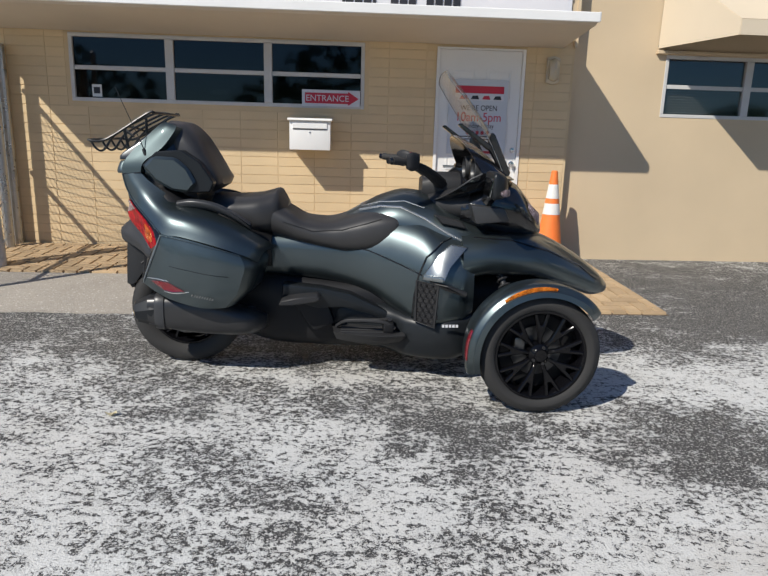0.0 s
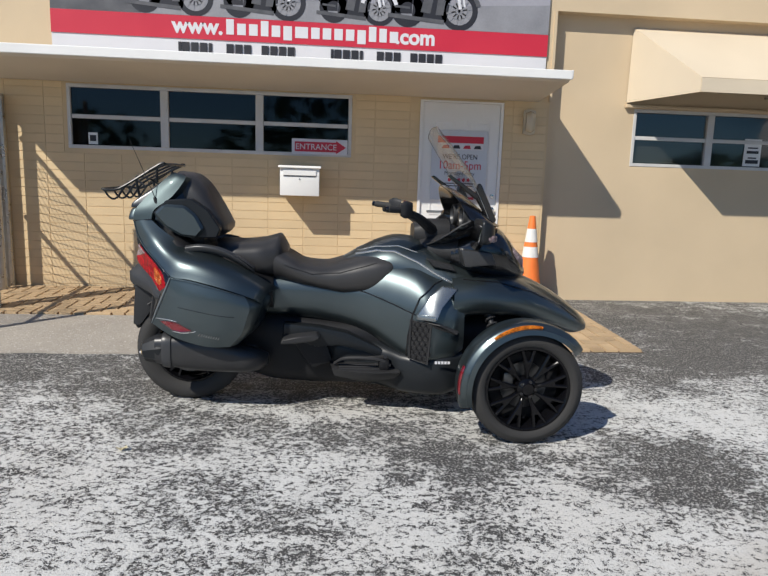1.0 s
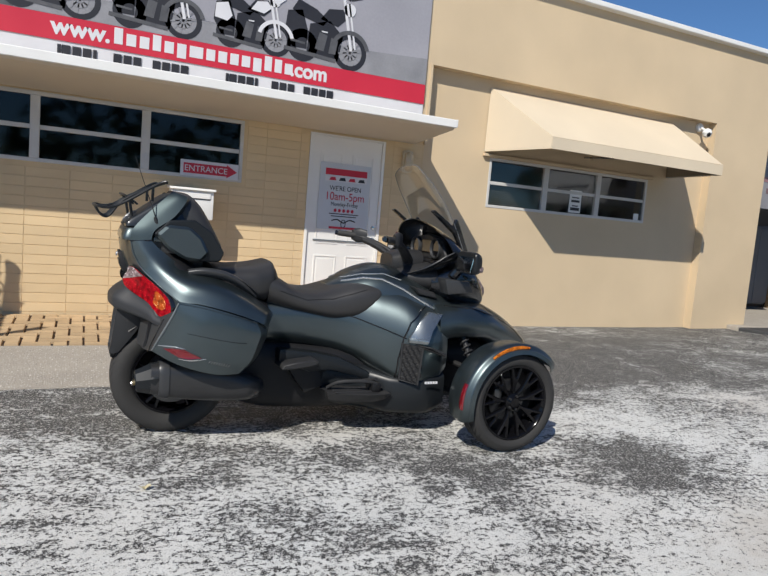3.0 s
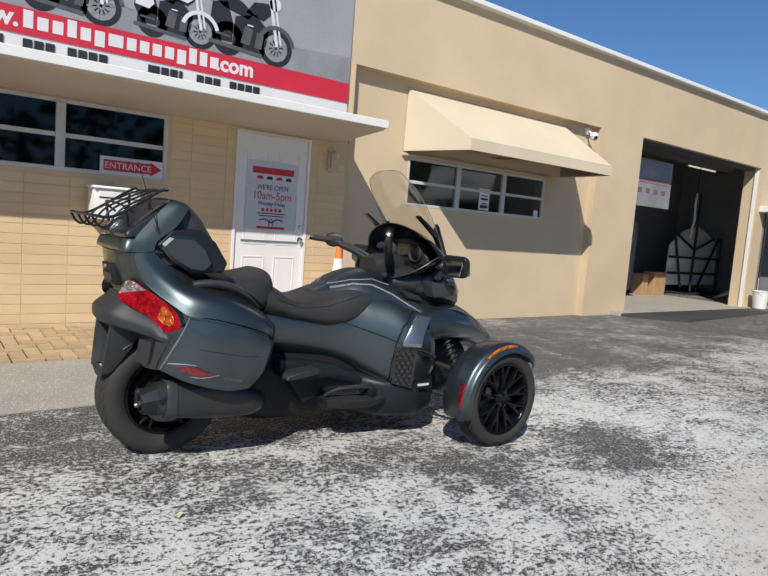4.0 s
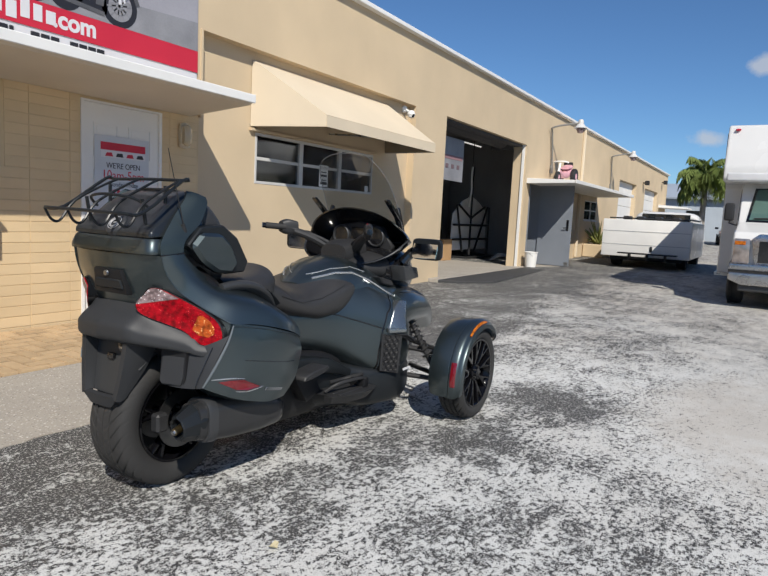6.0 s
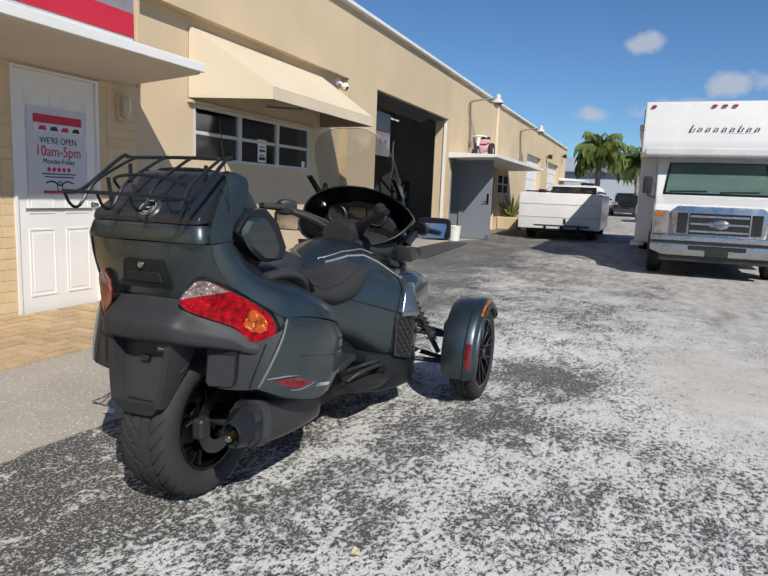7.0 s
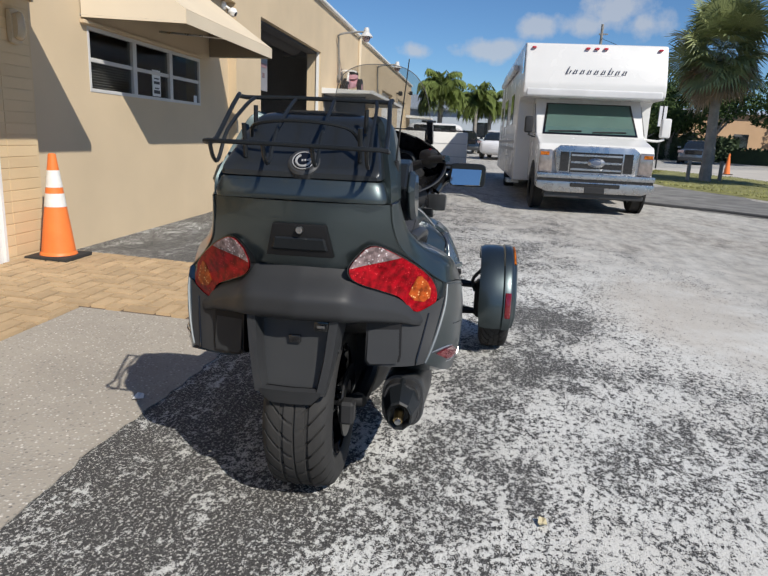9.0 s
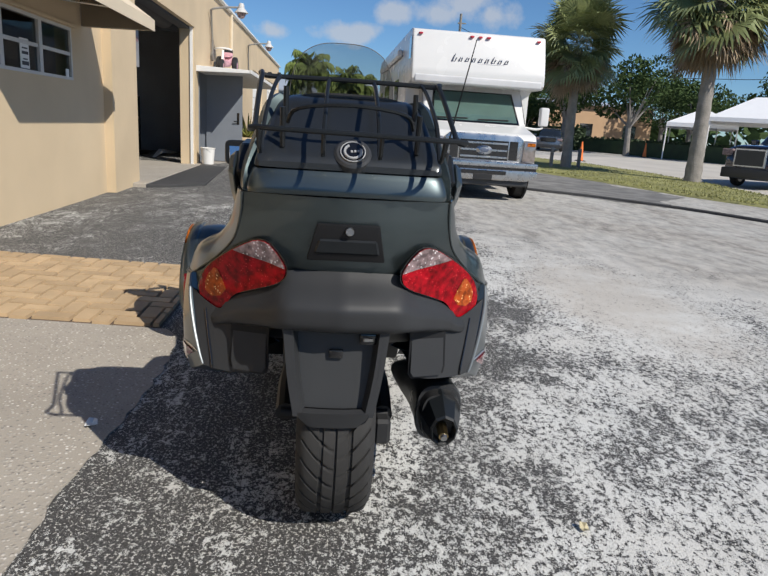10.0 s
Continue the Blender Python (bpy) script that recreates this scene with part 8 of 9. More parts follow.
    part("reverse_lens", lens(top_, 0.0016, 0.004), M_CLEARLENS, red, "clear reversing lens", True, 50)
    part("indicator_lens", lens([(0.318, 0.735), (0.330, 0.762), (0.345, 0.792), (0.357, 0.792), (0.378, 0.768), (0.389, 0.742), (0.388, 0.718), (0.368, 0.704), (0.337, 0.712)], 0.0018, 0.004), M_AMBERLENS, red, "amber indicator lens", True, 50)
    cy, cz = 0.272, 0.788
    part("lamp_rim", lens([(cy + (y - cy) * 1.03 + math.copysign(0.002, y - cy), cz + (z - cz) * 1.045) for y, z in OUT], -0.004, 0.05), M_GLOSSBLACK, red, "", True)
    # passenger arm pods with loudspeakers beside the top case
    pod = prism([(-0.965, 1.065), (-0.895, 1.135), (-0.775, 1.145), (-0.69, 1.09), (-0.625, 0.99), (-0.645, 0.945), (-0.76, 0.94), (-0.86, 0.985)], "y", s * 0.22, s * 0.298, 0.006, segments=1)
    pod = part("armrest_pod", pod, M_LOWER, trike, "black passenger armrest pod", True, 18)
    part("pod_panel", prism([(-0.958, 1.062), (-0.905, 1.114), (-0.80, 1.110), (-0.742, 1.062), (-0.702, 0.985), (-0.742, 0.942), (-0.82, 0.950), (-0.90, 0.996)], "y", s * 0.29, s * 0.322, 0.014, segments=1), M_BODY, pod, "raised pod panel", True, 18)

# backrest
BACK_R = [(-0.87, 0, 0.20, 1.10, 1.285, 3, 3, 0.5), (-0.80, 0, 0.225, 1.0, 1.278, 3, 3, 0.5), (-0.74, 0, 0.232, 0.95, 1.235, 3, 3, 0.5), (-0.68, 0, 0.23, 0.93, 1.145, 3, 3, 0.5), (-0.63, 0, 0.21, 0.95, 1.05, 3, 3, 0.5), (-0.61, 0, 0.15, 0.97, 1.01, 3, 3, 0.5)]
back = part("passenger_backrest", loft(BACK_R, 24, 36), M_VINYL, trike, "black vinyl passenger backrest", True)

# luggage rack of bent black tube
rack = part("luggage_rack", tube([(-0.910, 0.22, 1.315), (-0.944, 0.235, 1.315), (-1.137, 0.23, 1.19), (-1.225, 0.215, 1.185), (-1.229, 0, 1.183), (-1.225, -0.245, 1.18), (-1.137, -0.255, 1.185), (-0.944, -0.235, 1.31), (-0.910, -0.22, 1.315), (-0.910, 0, 1.318)], 0.0068, 8, closed=True), M_LOWER, trike, "black tubular luggage rack", True)
for y in (0.19, 0.06, -0.06, -0.19):
    part("rack_bar", tube([(-0.910, y, 1.316), (-0.969, y * 1.05, 1.29), (-1.103, y * 1.1, 1.215), (-1.166, y * 1.12, 1.135), (-1.204, y * 1.12, 1.14), (-1.229, y * 1.12, 1.183)], 0.0056, 6), M_LOWER, rack, "", True)
part("rack_bow", tube([(-1.036, 0.16, 1.20), (-1.086, 0.13, 1.235), (-1.112, 0, 1.248), (-1.086, -0.13, 1.235), (-1.036, -0.16, 1.20)], 0.0056, 6), M_LOWER, rack, "", True)
for y in (0.17, -0.17):
    part("rack_foot", cyl((-0.969, y, 1.22), (-0.969, y, 1.29), 0.007, n=8), M_LOWER, rack)
    part("rack_foot", cyl((-1.061, y, 1.14), (-1.078, y, 1.235), 0.007, n=8), M_LOWER, rack)
ant = part("antenna", tube([(-0.945, -0.262, 1.10), (-0.965, -0.266, 1.16), (-1.01, -0.28, 1.28), (-1.065, -0.298, 1.425)], lambda u: 0.0035 - 0.0022 * u, 6), M_MATTE, trike, "thin black whip antenna", True)
part("antenna_base", cyl((-0.94, -0.26, 1.08), (-0.962, -0.266, 1.145), 0.014, 0.007, 12), M_MATTE, ant)

# exhaust
MUF = [(-0.955, -0.318, 0.058, 0.285, 0.432, 3, 3, 0.5), (-0.86, -0.320, 0.066, 0.262, 0.440, 3, 3, 0.5), (-0.66, -0.325, 0.074, 0.240, 0.422, 3, 2.6, 0.5), (-0.50, -0.315, 0.080, 0.235, 0.375, 3, 2.6, 0.5), (-0.42, -0.29, 0.062, 0.24, 0.345, 2.6, 2.4, 0.5), (-0.38, -0.26, 0.035, 0.26, 0.32, 2.5, 2.4, 0.5)]
M_MUFFLER = surface("dark_satin_metal", (0.036, 0.036, 0.037), 0.33, 0.3, spread=0.15, scale=6, bump=0.02)
M_BRASS = surface("tarnished_brass", (0.42, 0.31, 0.15), 0.3, 1.0, spread=0.2, scale=30, bump=0.05)
muf = part("exhaust_silencer", loft(MUF, 28, 28), M_MUFFLER, trike, "dark satin metal exhaust silencer", True)
tip_turn = Matrix.Translation((-0.935, -0.318, 0.356)) @ Matrix.Diagonal((1, 0.8, 1, 1)) @ pose(0, 0, 0, 0, -97, 0)
part("silencer_cone", lathe([(0, -0.03), (0.080, -0.03), (0.082, 0.0), (0.080, 0.010), (0.054, 0.085), (0.047, 0.090), (0.042, 0.085), (0.039, 0.06), (0, 0.055)], 9, m=tip_turn), M_LOWER, muf, "faceted dark end cone", True, 20)
band = loft([(-0.918, -0.318, 0.069, 0.266, 0.446, 3, 3, 0.5), (-0.905, -0.319, 0.072, 0.262, 0.449, 3, 3, 0.5), (-0.872, -0.320, 0.071, 0.258, 0.446, 3, 3, 0.5)], 4, 28)
part("silencer_band", band, M_SATIN, muf, "dark grey clamp band", True, 40)
part("pipe_nut", cyl((-0.99, -0.316, 0.350), (-1.035, -0.316, 0.336), 0.0165, 0.015, 8), M_BRASS, muf, "tarnished brass tail pipe nut", True)
part("pipe_end", cyl((-1.033, -0.316, 0.337), (-1.043, -0.316, 0.333), 0.011, 0.010, 12), M_STEEL, muf, "", True)


# ---- wheels ----
def tyre_mesh(r, half, bead, n=320):
    """A tyre about the y axis, with ring grooves and slanting cuts in its tread."""
    bm = bmesh.new()
    rows = [(bead, -half * 0.78), (bead + 0.012, -half * 0.9), (bead + (r - bead) * 0.45, -half), (r - 0.035, -half * 0.98), (r - 0.012, -half * 0.86), (r - 0.004, -half * 0.72)]
    rows.append((r - 0.002, -half * 0.56))
    for k, wide in ((-0.36, 0.05), (0.0, 0.022), (0.36, 0.05)):
        rows += [(r - 0.0005, half * (k - wide - 0.01)), (r - 0.007, half * (k - wide)), (r - 0.007, half * (k + wide)), (r - 0.0005, half * (k + wide + 0.01))]
        if k < 0.2:
            rows.append((r, half * (k + 0.18)))
    rows += [(a, -b) for a, b in rows[6::-1]]
    rings = []
    for i, (rr, y) in enumerate(rows):
        f = abs(y) / half
        ring = []
        for j in range(n):
            cut = 3 < i < len(rows) - 4 and f > 0.12 and j % 10 == 0
            q = rr - (0.006 if cut and rr > r - 0.03 else 0.0)
            a = 2 * math.pi * (j - 20.0 * f ** 1.5 - (4.0 if y > 0 else 0.0)) / n
            ring.append(bm.verts.new((q * math.cos(a), y, q * math.sin(a))))
        rings.append(ring)
    for a, b in zip(rings, rings[1:]):
        for j in range(n):
            bm.faces.new((a[j], a[(j + 1) % n], b[(j + 1) % n], b[j]))
    for j in range(n):
        bm.faces.new((rings[-1][j], rings[-1][(j + 1) % n], rings[0][(j + 1) % n], rings[0][j]))
    bmesh.ops.recalc_face_normals(bm, faces=bm.faces)
    return bm


def rim_mesh(r, half):
    """The barrel of a wheel about the y axis."""
    bm = lathe([(r + 0.004, -half), (r - 0.006, -half), (r - 0.018, -half * 0.8), (r - 0.03, 0), (r - 0.018, half * 0.8), (r - 0.006, half), (r + 0.004, half), (r - 0.002, 0), (r + 0.004, -half)], 56)
    return move(bm, Matrix.Rotation(math.radians(90), 4, "X"))


def spoke_mesh(r, half, a, face):
    """A spoke that splits in two towards the rim, at the angle a."""
    yf = face * half * 0.62
    bm = prism([(0.03, -0.009), (0.4 * r, -0.009), (0.62 * r, -0.020), (r - 0.01, -0.038), (r - 0.008, -0.022), (0.68 * r, -0.006), (0.68 * r, 0.006), (r - 0.008, 0.022), (r - 0.01, 0.038), (0.62 * r, 0.020), (0.4 * r, 0.009), (0.03, 0.009)], "z", yf - 0.016, yf + 0.013, 0.004)
    for v in bm.verts:
        t = v.co.x / r
        v.co.z += -face * 0.022 * (1 - t) ** 2 + face * 0.010 * t
    move(bm, Matrix.Rotation(a, 4, "Z"))
    for v in bm.verts:
        v.co = Vector((v.co.x, v.co.z, v.co.y))
    bmesh.ops.recalc_face_normals(bm, faces=bm.faces)
    return bm


def wheel(name, c, r, half, bead, spokes, face, parent, label):
    rim = rim_mesh(bead, half * 0.86)
    w = part(name, move(rim, Matrix.Translation(c)), M_WHEEL, parent, label, True)
    part("tyre", move(tyre_mesh(r, half, bead), Matrix.Translation(c)), M_RUBBER, w, "black road tyre with grooved tread", True, 60)
    for i in range(spokes):
        part("spoke", move(spoke_mesh(bead, half * 0.86, 2 * math.pi * (i + 0.3) / spokes, face), Matrix.Translation(c)), M_WHEEL, w, "", True)
    yf = face * half * 0.62
    hub = lathe([(0, 0.022), (0.028, 0.02), (0.036, 0.008), (0.05, 0.002), (0.055, -0.04), (0, -0.04)], 24)
    move(hub, Matrix.Translation((c[0], c[1] + yf, c[2])) @ Matrix.Rotation(math.radians(-90 * face), 4, "X"))
    part("hub", hub, M_WHEEL, w, "", True)
    shield = lathe([(0.0, 0.004), (bead * 0.93, 0.004), (bead * 0.93, -0.004), (0.0, -0.004)], 40)
    move(shield, Matrix.Translation((c[0], c[1] - face * half * 0.45, c[2])) @ Matrix.Rotation(math.radians(90), 4, "X"))
    part("brake_shield", shield, M_RECESS, w, "", True)
    disc = lathe([(0.05, 0.003), (0.118, 0.003), (0.118, -0.003), (0.05, -0.003)], 40)
    move(disc, Matrix.Translation((c[0], c[1] - face * half * 0.2, c[2])) @ Matrix.Rotation(math.radians(90), 4, "X"))
    part("brake_disc", disc, M_DISC, w, "steel brake disc", True)
    for i in range(5):
        a = 2 * math.pi * i / 5
        p = Vector((c[0] + 0.038 * math.cos(a), c[1] + yf, c[2] + 0.038 * math.sin(a)))
        part("wheel_nut", cyl(p, p + Vector((0, face * 0.02, 0)), 0.007, n=6), M_MATTE, w)
    return w


FRONT = (0.912, 0.283)
for s in (-1, 1):
    c = (FRONT[0], s * 0.703, FRONT[1])
    w = wheel("front_wheel", c, 0.281, 0.0825, 0.207, 9, s, trike, "gloss black alloy front wheel")
    part("brake_caliper", box(c[0] - 0.115, c[0] - 0.065, min(s * 0.685, s * 0.735), max(s * 0.685, s * 0.735), c[2] - 0.02, c[2] + 0.075, 0.012, segments=2), M_DISC, w, "steel brake caliper", True)
    # fender: a crowned arc over the tyre, tail lower than its nose
    bm = bmesh.new()
    section = [(0.598, 0.300), (0.598, 0.318), (0.63, 0.329), (0.69, 0.332), (0.728, 0.328), (0.736, 0.337), (0.768, 0.336), (0.785, 0.326), (0.789, 0.312), (0.802, 0.306), (0.808, 0.282), (0.799, 0.282), (0.790, 0.305), (0.76, 0.318), (0.70, 0.322), (0.63, 0.318), (0.606, 0.306)]
    rings, steps = [], 36
    for i in range(steps + 1):
        u = i / steps
        a = math.radians(36 + u * (196 - 36))
        lift = 1.0 - 0.012 * math.sin(u * math.pi) + 0.02 * u
        pinch = 1.0 - 0.35 * max(0, (0.10 - u) / 0.10) ** 2 - 0.12 * max(0, (u - 0.88) / 0.12) ** 2
        ring = []
        for y, r in section:
            yy = 0.70 + (y - 0.70) * pinch
            ring.append(bm.verts.new((FRONT[0] + r * lift * math.cos(a), s * yy, FRONT[1] + r * lift * math.sin(a))))
        rings.append(ring)
    k = len(section)
    for p, q in zip(rings, rings[1:]):
        for j in range(k):
            bm.faces.new((p[j], p[(j + 1) % k], q[(j + 1) % k], q[j]))
    bm.faces.new(rings[0]); bm.faces.new(rings[-1][::-1])
    fender = part("front_fender", bm, M_BODY, trike, "graphite front wheel fender", True, 50)

    def arc_bar(a0, a1, r, y, hr, hy):
        bm = bmesh.new()
        rings = []
        for i in range(15):
            a = math.radians(a0 + (a1 - a0) * i / 14)
            e = math.sin(math.pi * (0.12 + 0.76 * i / 14)) ** 0.5
            ring = []
            for j in range(8):
                b = 2 * math.pi * j / 8
                rr, yy = r + hr * e * math.cos(b), y + hy * math.sin(b)
                ring.append(bm.verts.new((FRONT[0] + rr * math.cos(a), s * yy, FRONT[1] + rr * math.sin(a))))
            rings.append(ring)
        for p, q in zip(rings, rings[1:]):
            for j in range(8):
                bm.faces.new((p[j], p[(j + 1) % 8], q[(j + 1) % 8], q[j]))
        bm.faces.new(rings[0]); bm.faces.new(rings[-1][::-1])
        return bm
    part("amber_reflector", arc_bar(82, 126, 0.316, 0.791, 0.011, 0.007), M_REFLECTOR, fender, "amber side reflector", True)
    part("red_reflector", arc_bar(160, 184, 0.338, 0.757, 0.010, 0.018), M_REDLENS, fender, "red side reflector", True)
    part("fender_brace", tube([(FRONT[0] - 0.22, s * 0.60, 0.50), (FRONT[0] - 0.12, s * 0.56, 0.42), (FRONT[0], s * 0.58, 0.33)], 0.010, 8), M_MATTE, fender, "", True)
    # suspension
    for z0, z1, x0 in ((0.22, 0.20, 0.78), (0.22, 0.20, 1.06), (0.40, 0.36, 0.80), (0.40, 0.36, 1.02)):
        part("control_arm", tube([(x0, s * 0.22, z0), (0.5 * (x0 + FRONT[0]), s * 0.42, 0.5 * (z0 + z1)), (FRONT[0], s * 0.61, z1)], 0.016, 8), M_MATTE, trike, "black suspension arm", True)
    part("knuckle", box(FRONT[0] - 0.05, FRONT[0] + 0.05, min(s * 0.58, s * 0.64), max(s * 0.58, s * 0.64), 0.17, 0.40, 0.02), M_MATTE, trike, "", True)
    p0, p1 = Vector((0.80, s * 0.30, 0.64)), Vector((0.87, s * 0.50, 0.26))
    damper = part("shock_absorber", cyl(p0, p1, 0.016, n=12), M_MATTE, trike, "coil-over shock absorber")
    d = (p1 - p0).normalized()
    e1 = d.orthogonal().normalized(); e2 = d.cross(e1)
    coil = [p0 + (p1 - p0) * (0.1 + 0.7 * i / 70) + 0.027 * (math.cos(i * 0.8) * e1 + math.sin(i * 0.8) * e2) for i in range(71)]
    part("spring", tube(coil, 0.006, 6, smooth_steps=1), M_MATTE, damper, "black coil spring", True)
wheel("rear_wheel", (-0.825, 0.0, 0.303), 0.303, 0.112, 0.195, 5, -1, trike, "gloss black alloy rear wheel")
disc = move(lathe([(0.075, 0.003), (0.128, 0.003), (0.128, -0.003), (0.075, -0.003)], 48), Matrix.Translation((-0.825, -0.118, 0.303)) @ Matrix.Rotation(math.radians(90), 4, "X"))
part("rear_brake_disc", disc, M_DISC, trike, "dark steel rear brake disc", True)
for s in (-1, 1):
    part("swing_arm", tube([(-0.825, s * 0.155, 0.303), (-0.6, s * 0.16, 0.32), (-0.35, s * 0.14, 0.34)], 0.032, 10), M_MATTE, trike, "black rear swing arm", True)
part("rear_axle", cyl((-0.825, -0.17, 0.303), (-0.825, 0.17, 0.303), 0.02, n=16), M_MATTE, trike)
part("rear_brake", box(-0.99, -0.93, -0.165, -0.115, 0.28, 0.36, 0.01), M_MATTE, trike, "", True)

# ---- cockpit ----
# cowl: an open bowl that faces the rider
bm = bmesh.new()
NU, NV = 40, 14


def bowl(k, u, v, inner):
    a = 2 * math.pi * u / NU
    e = 1 - 0.035 * inner
    c, s_ = math.cos(a), math.sin(a)
    rz = 0.185 if s_ > 0 else 0.16
    ry = 0.365 - 0.02 * max(0, s_)
    t = v / NV * math.pi / 2
    depth = 0.23 - 0.04 * max(0, s_)
    rim_x = 0.56 + 0.10 * (1 - abs(s_)) + (0.02 if s_ > 0 else -0.10 * abs(s_))
    return Vector((rim_x + depth * math.sin(t) * e, ry * e * math.cos(t) ** 0.85 * math.copysign(abs(c) ** (0.8 if s_ < 0 else 1.05), c), 1.07 - 0.04 * math.sin(t) + rz * e * math.cos(t) ** 0.85 * s_))


shells = []
for inner in (0, 1):
    rings = [[bm.verts.new(bowl(None, u, v, inner)) for u in range(NU)] for v in range(NV)]
    for a, b in zip(rings, rings[1:]):
        for u in range(NU):
            bm.faces.new((a[u], a[(u + 1) % NU], b[(u + 1) % NU], b[u]))
    bm.faces.new(rings[-1])
    shells.append(rings)
for u in range(NU):
    bm.faces.new((shells[0][0][u], shells[0][0][(u + 1) % NU], shells[1][0][(u + 1) % NU], shells[1][0][u]))
cowl = part("instrument_cowl", bm, M_GLOSSBLACK, trike, "black instrument cowl", True, 45)
lip = [bowl(None, u, 0, 0) for u in range(NU // 2, NU + 1)]
part("cowl_lip", tube(lip, 0.004, 6, smooth_steps=1), M_SATIN, cowl, "", True)
part("dash_panel", prism([(-0.25, 1.02), (-0.17, 1.14), (0, 1.17), (0.17, 1.14), (0.25, 1.02), (0.17, 0.95), (-0.17, 0.95)], "x", 0.70, 0.74, 0.01), M_MATTE, cowl, "", True)
for y in (-0.13, 0.13):
    part("gauge", lathe([(0, 0.004), (0.05, 0.004), (0.056, 0.02), (0.062, 0.016), (0.064, -0.01)], 28, m=pose(0.695, y, 1.08, 0, -90, 0)), M_SATIN, cowl, "round gauge in a dark ring", True)
    part("gauge_face", lathe([(0, 0.0065), (0.05, 0.0065)], 28, m=pose(0.695, y, 1.08, 0, -90, 0)), M_GLOSSBLACK, cowl)
part("display", box(0.69, 0.70, -0.06, 0.06, 1.05, 1.13, 0.004), M_GLOSSBLACK, cowl)
part("lower_cowl", loft([(0.40, 0, 0.11, 0.86, 0.93, 2.5, 2.5, 0.5), (0.50, 0, 0.20, 0.83, 0.965, 2.5, 2.5, 0.5), (0.62, 0, 0.275, 0.80, 0.99, 2.5, 2.5, 0.5), (0.76, 0, 0.29, 0.78, 1.0, 2.5, 2.5, 0.5)], 14, 32), M_MATTE, trike, "black lower cowl behind the handlebar", True)
# front mask with headlamps
MASK = [(0.60, 0, 0.27, 0.80, 0.95, 3, 3, 0.5), (0.75, 0, 0.31, 0.74, 1.04, 3, 3, 0.5), (0.88, 0, 0.29, 0.72, 1.03, 2.6, 3, 0.5), (0.99, 0, 0.23, 0.72, 0.93, 2.4, 2.6, 0.4), (1.055, 0, 0.14, 0.74, 0.83, 2.2, 2.2, 0.4)]
mask = part("front_mask", loft(MASK, 24, 36), M_GLOSSBLACK, trike, "gloss black front mask", True)
for s in (-1, 1):
    head = loft([(0.84, s * 0.19, 0.07, 0.82, 0.96, 2.5, 2.5, 0.5), (0.95, s * 0.17, 0.075, 0.80, 0.93, 2.5, 2.5, 0.5), (1.03, s * 0.14, 0.05, 0.79, 0.87, 2.5, 2.5, 0.5)], 10, 20)
    part("headlamp", head, M_CLEARLENS, mask, "clear headlamp", True)
    # mirrors on short stalks from the cowl
    block = prism([(0.63, 0.92), (0.80, 0.905), (0.83, 0.84), (0.66, 0.825)], "y", s * 0.27, s * 0.375, 0.012, segments=2)
    part("mirror_mount", block, M_SATIN, trike, "dark grey mirror mount", True)
    pod = loft([(0.69, s * 0.485, 0.094, 0.968, 1.084, 6, 6, 0.5), (0.70, s * 0.485, 0.099, 0.962, 1.090, 6, 6, 0.5), (0.735, s * 0.480, 0.094, 0.962, 1.084, 4, 4, 0.5), (0.765, s * 0.465, 0.070, 0.975, 1.065, 3, 3, 0.5), (0.778, s * 0.45, 0.04, 0.99, 1.04, 2.4, 2.4, 0.5)], 14, 28)
    pod = part("mirror", pod, M_LOWER, trike, "dark side mirror housing", True, 50)
    glass = prism([(s * 0.388, 0.985), (s * 0.40, 1.075), (s * 0.55, 1.082), (s * 0.563, 1.06), (s * 0.555, 0.972), (s * 0.405, 0.968)], "x", 0.684, 0.692, 0.003)
    move(glass, Matrix.Translation((0.688, 0, 1.02)) @ Matrix.Rotation(radians(9), 4, "Y") @ Matrix.Translation((-0.688, 0, -1.02)))
    part("mirror_glass", glass, M_CHROME, pod, "mirror glass")
    part("mirror_stalk", tube([(0.72, s * 0.31, 0.93), (0.75, s * 0.35, 0.99), (0.76, s * 0.40, 1.02)], 0.03, 10), M_GLOSSBLACK, pod, "", True)
    part("indicator", loft([(0.725, s * 0.568, 0.010, 0.985, 1.010, 3, 3, 0.5), (0.75, s * 0.553, 0.014, 0.976, 1.012, 3, 3, 0.5), (0.778, s * 0.52, 0.016, 0.978, 1.008, 3, 3, 0.5)], 8, 12), M_CLEARLENS, pod, "clear indicator lens", True)
    # vents either side of the tank
    part("tank_vent", prism([(0.46, 0.86), (0.60, 0.83), (0.63, 0.79), (0.50, 0.815)], "y", s * 0.22, s * 0.315, 0.006), M_MATTE, trike, "", True)
    # handlebars
    bar = part("handlebar", tube([(0.52, s * 0.04, 1.0), (0.47, s * 0.12, 1.05), (0.40, s * 0.22, 1.09), (0.32, s * 0.30, 1.115), (0.24, s * 0.365, 1.12)], 0.013, 10), M_MATTE, trike, "black handlebar", True)
    part("grip", tube([(0.33, s * 0.295, 1.115), (0.285, s * 0.33, 1.118), (0.235, s * 0.37, 1.122)], 0.019, 12), M_RUBBER, bar, "black rubber grip", True)
    part("bar_end", cyl((0.24, s * 0.365, 1.121), (0.218, s * 0.382, 1.123), 0.016, n=12), M_GLOSSBLACK, bar, "", True)
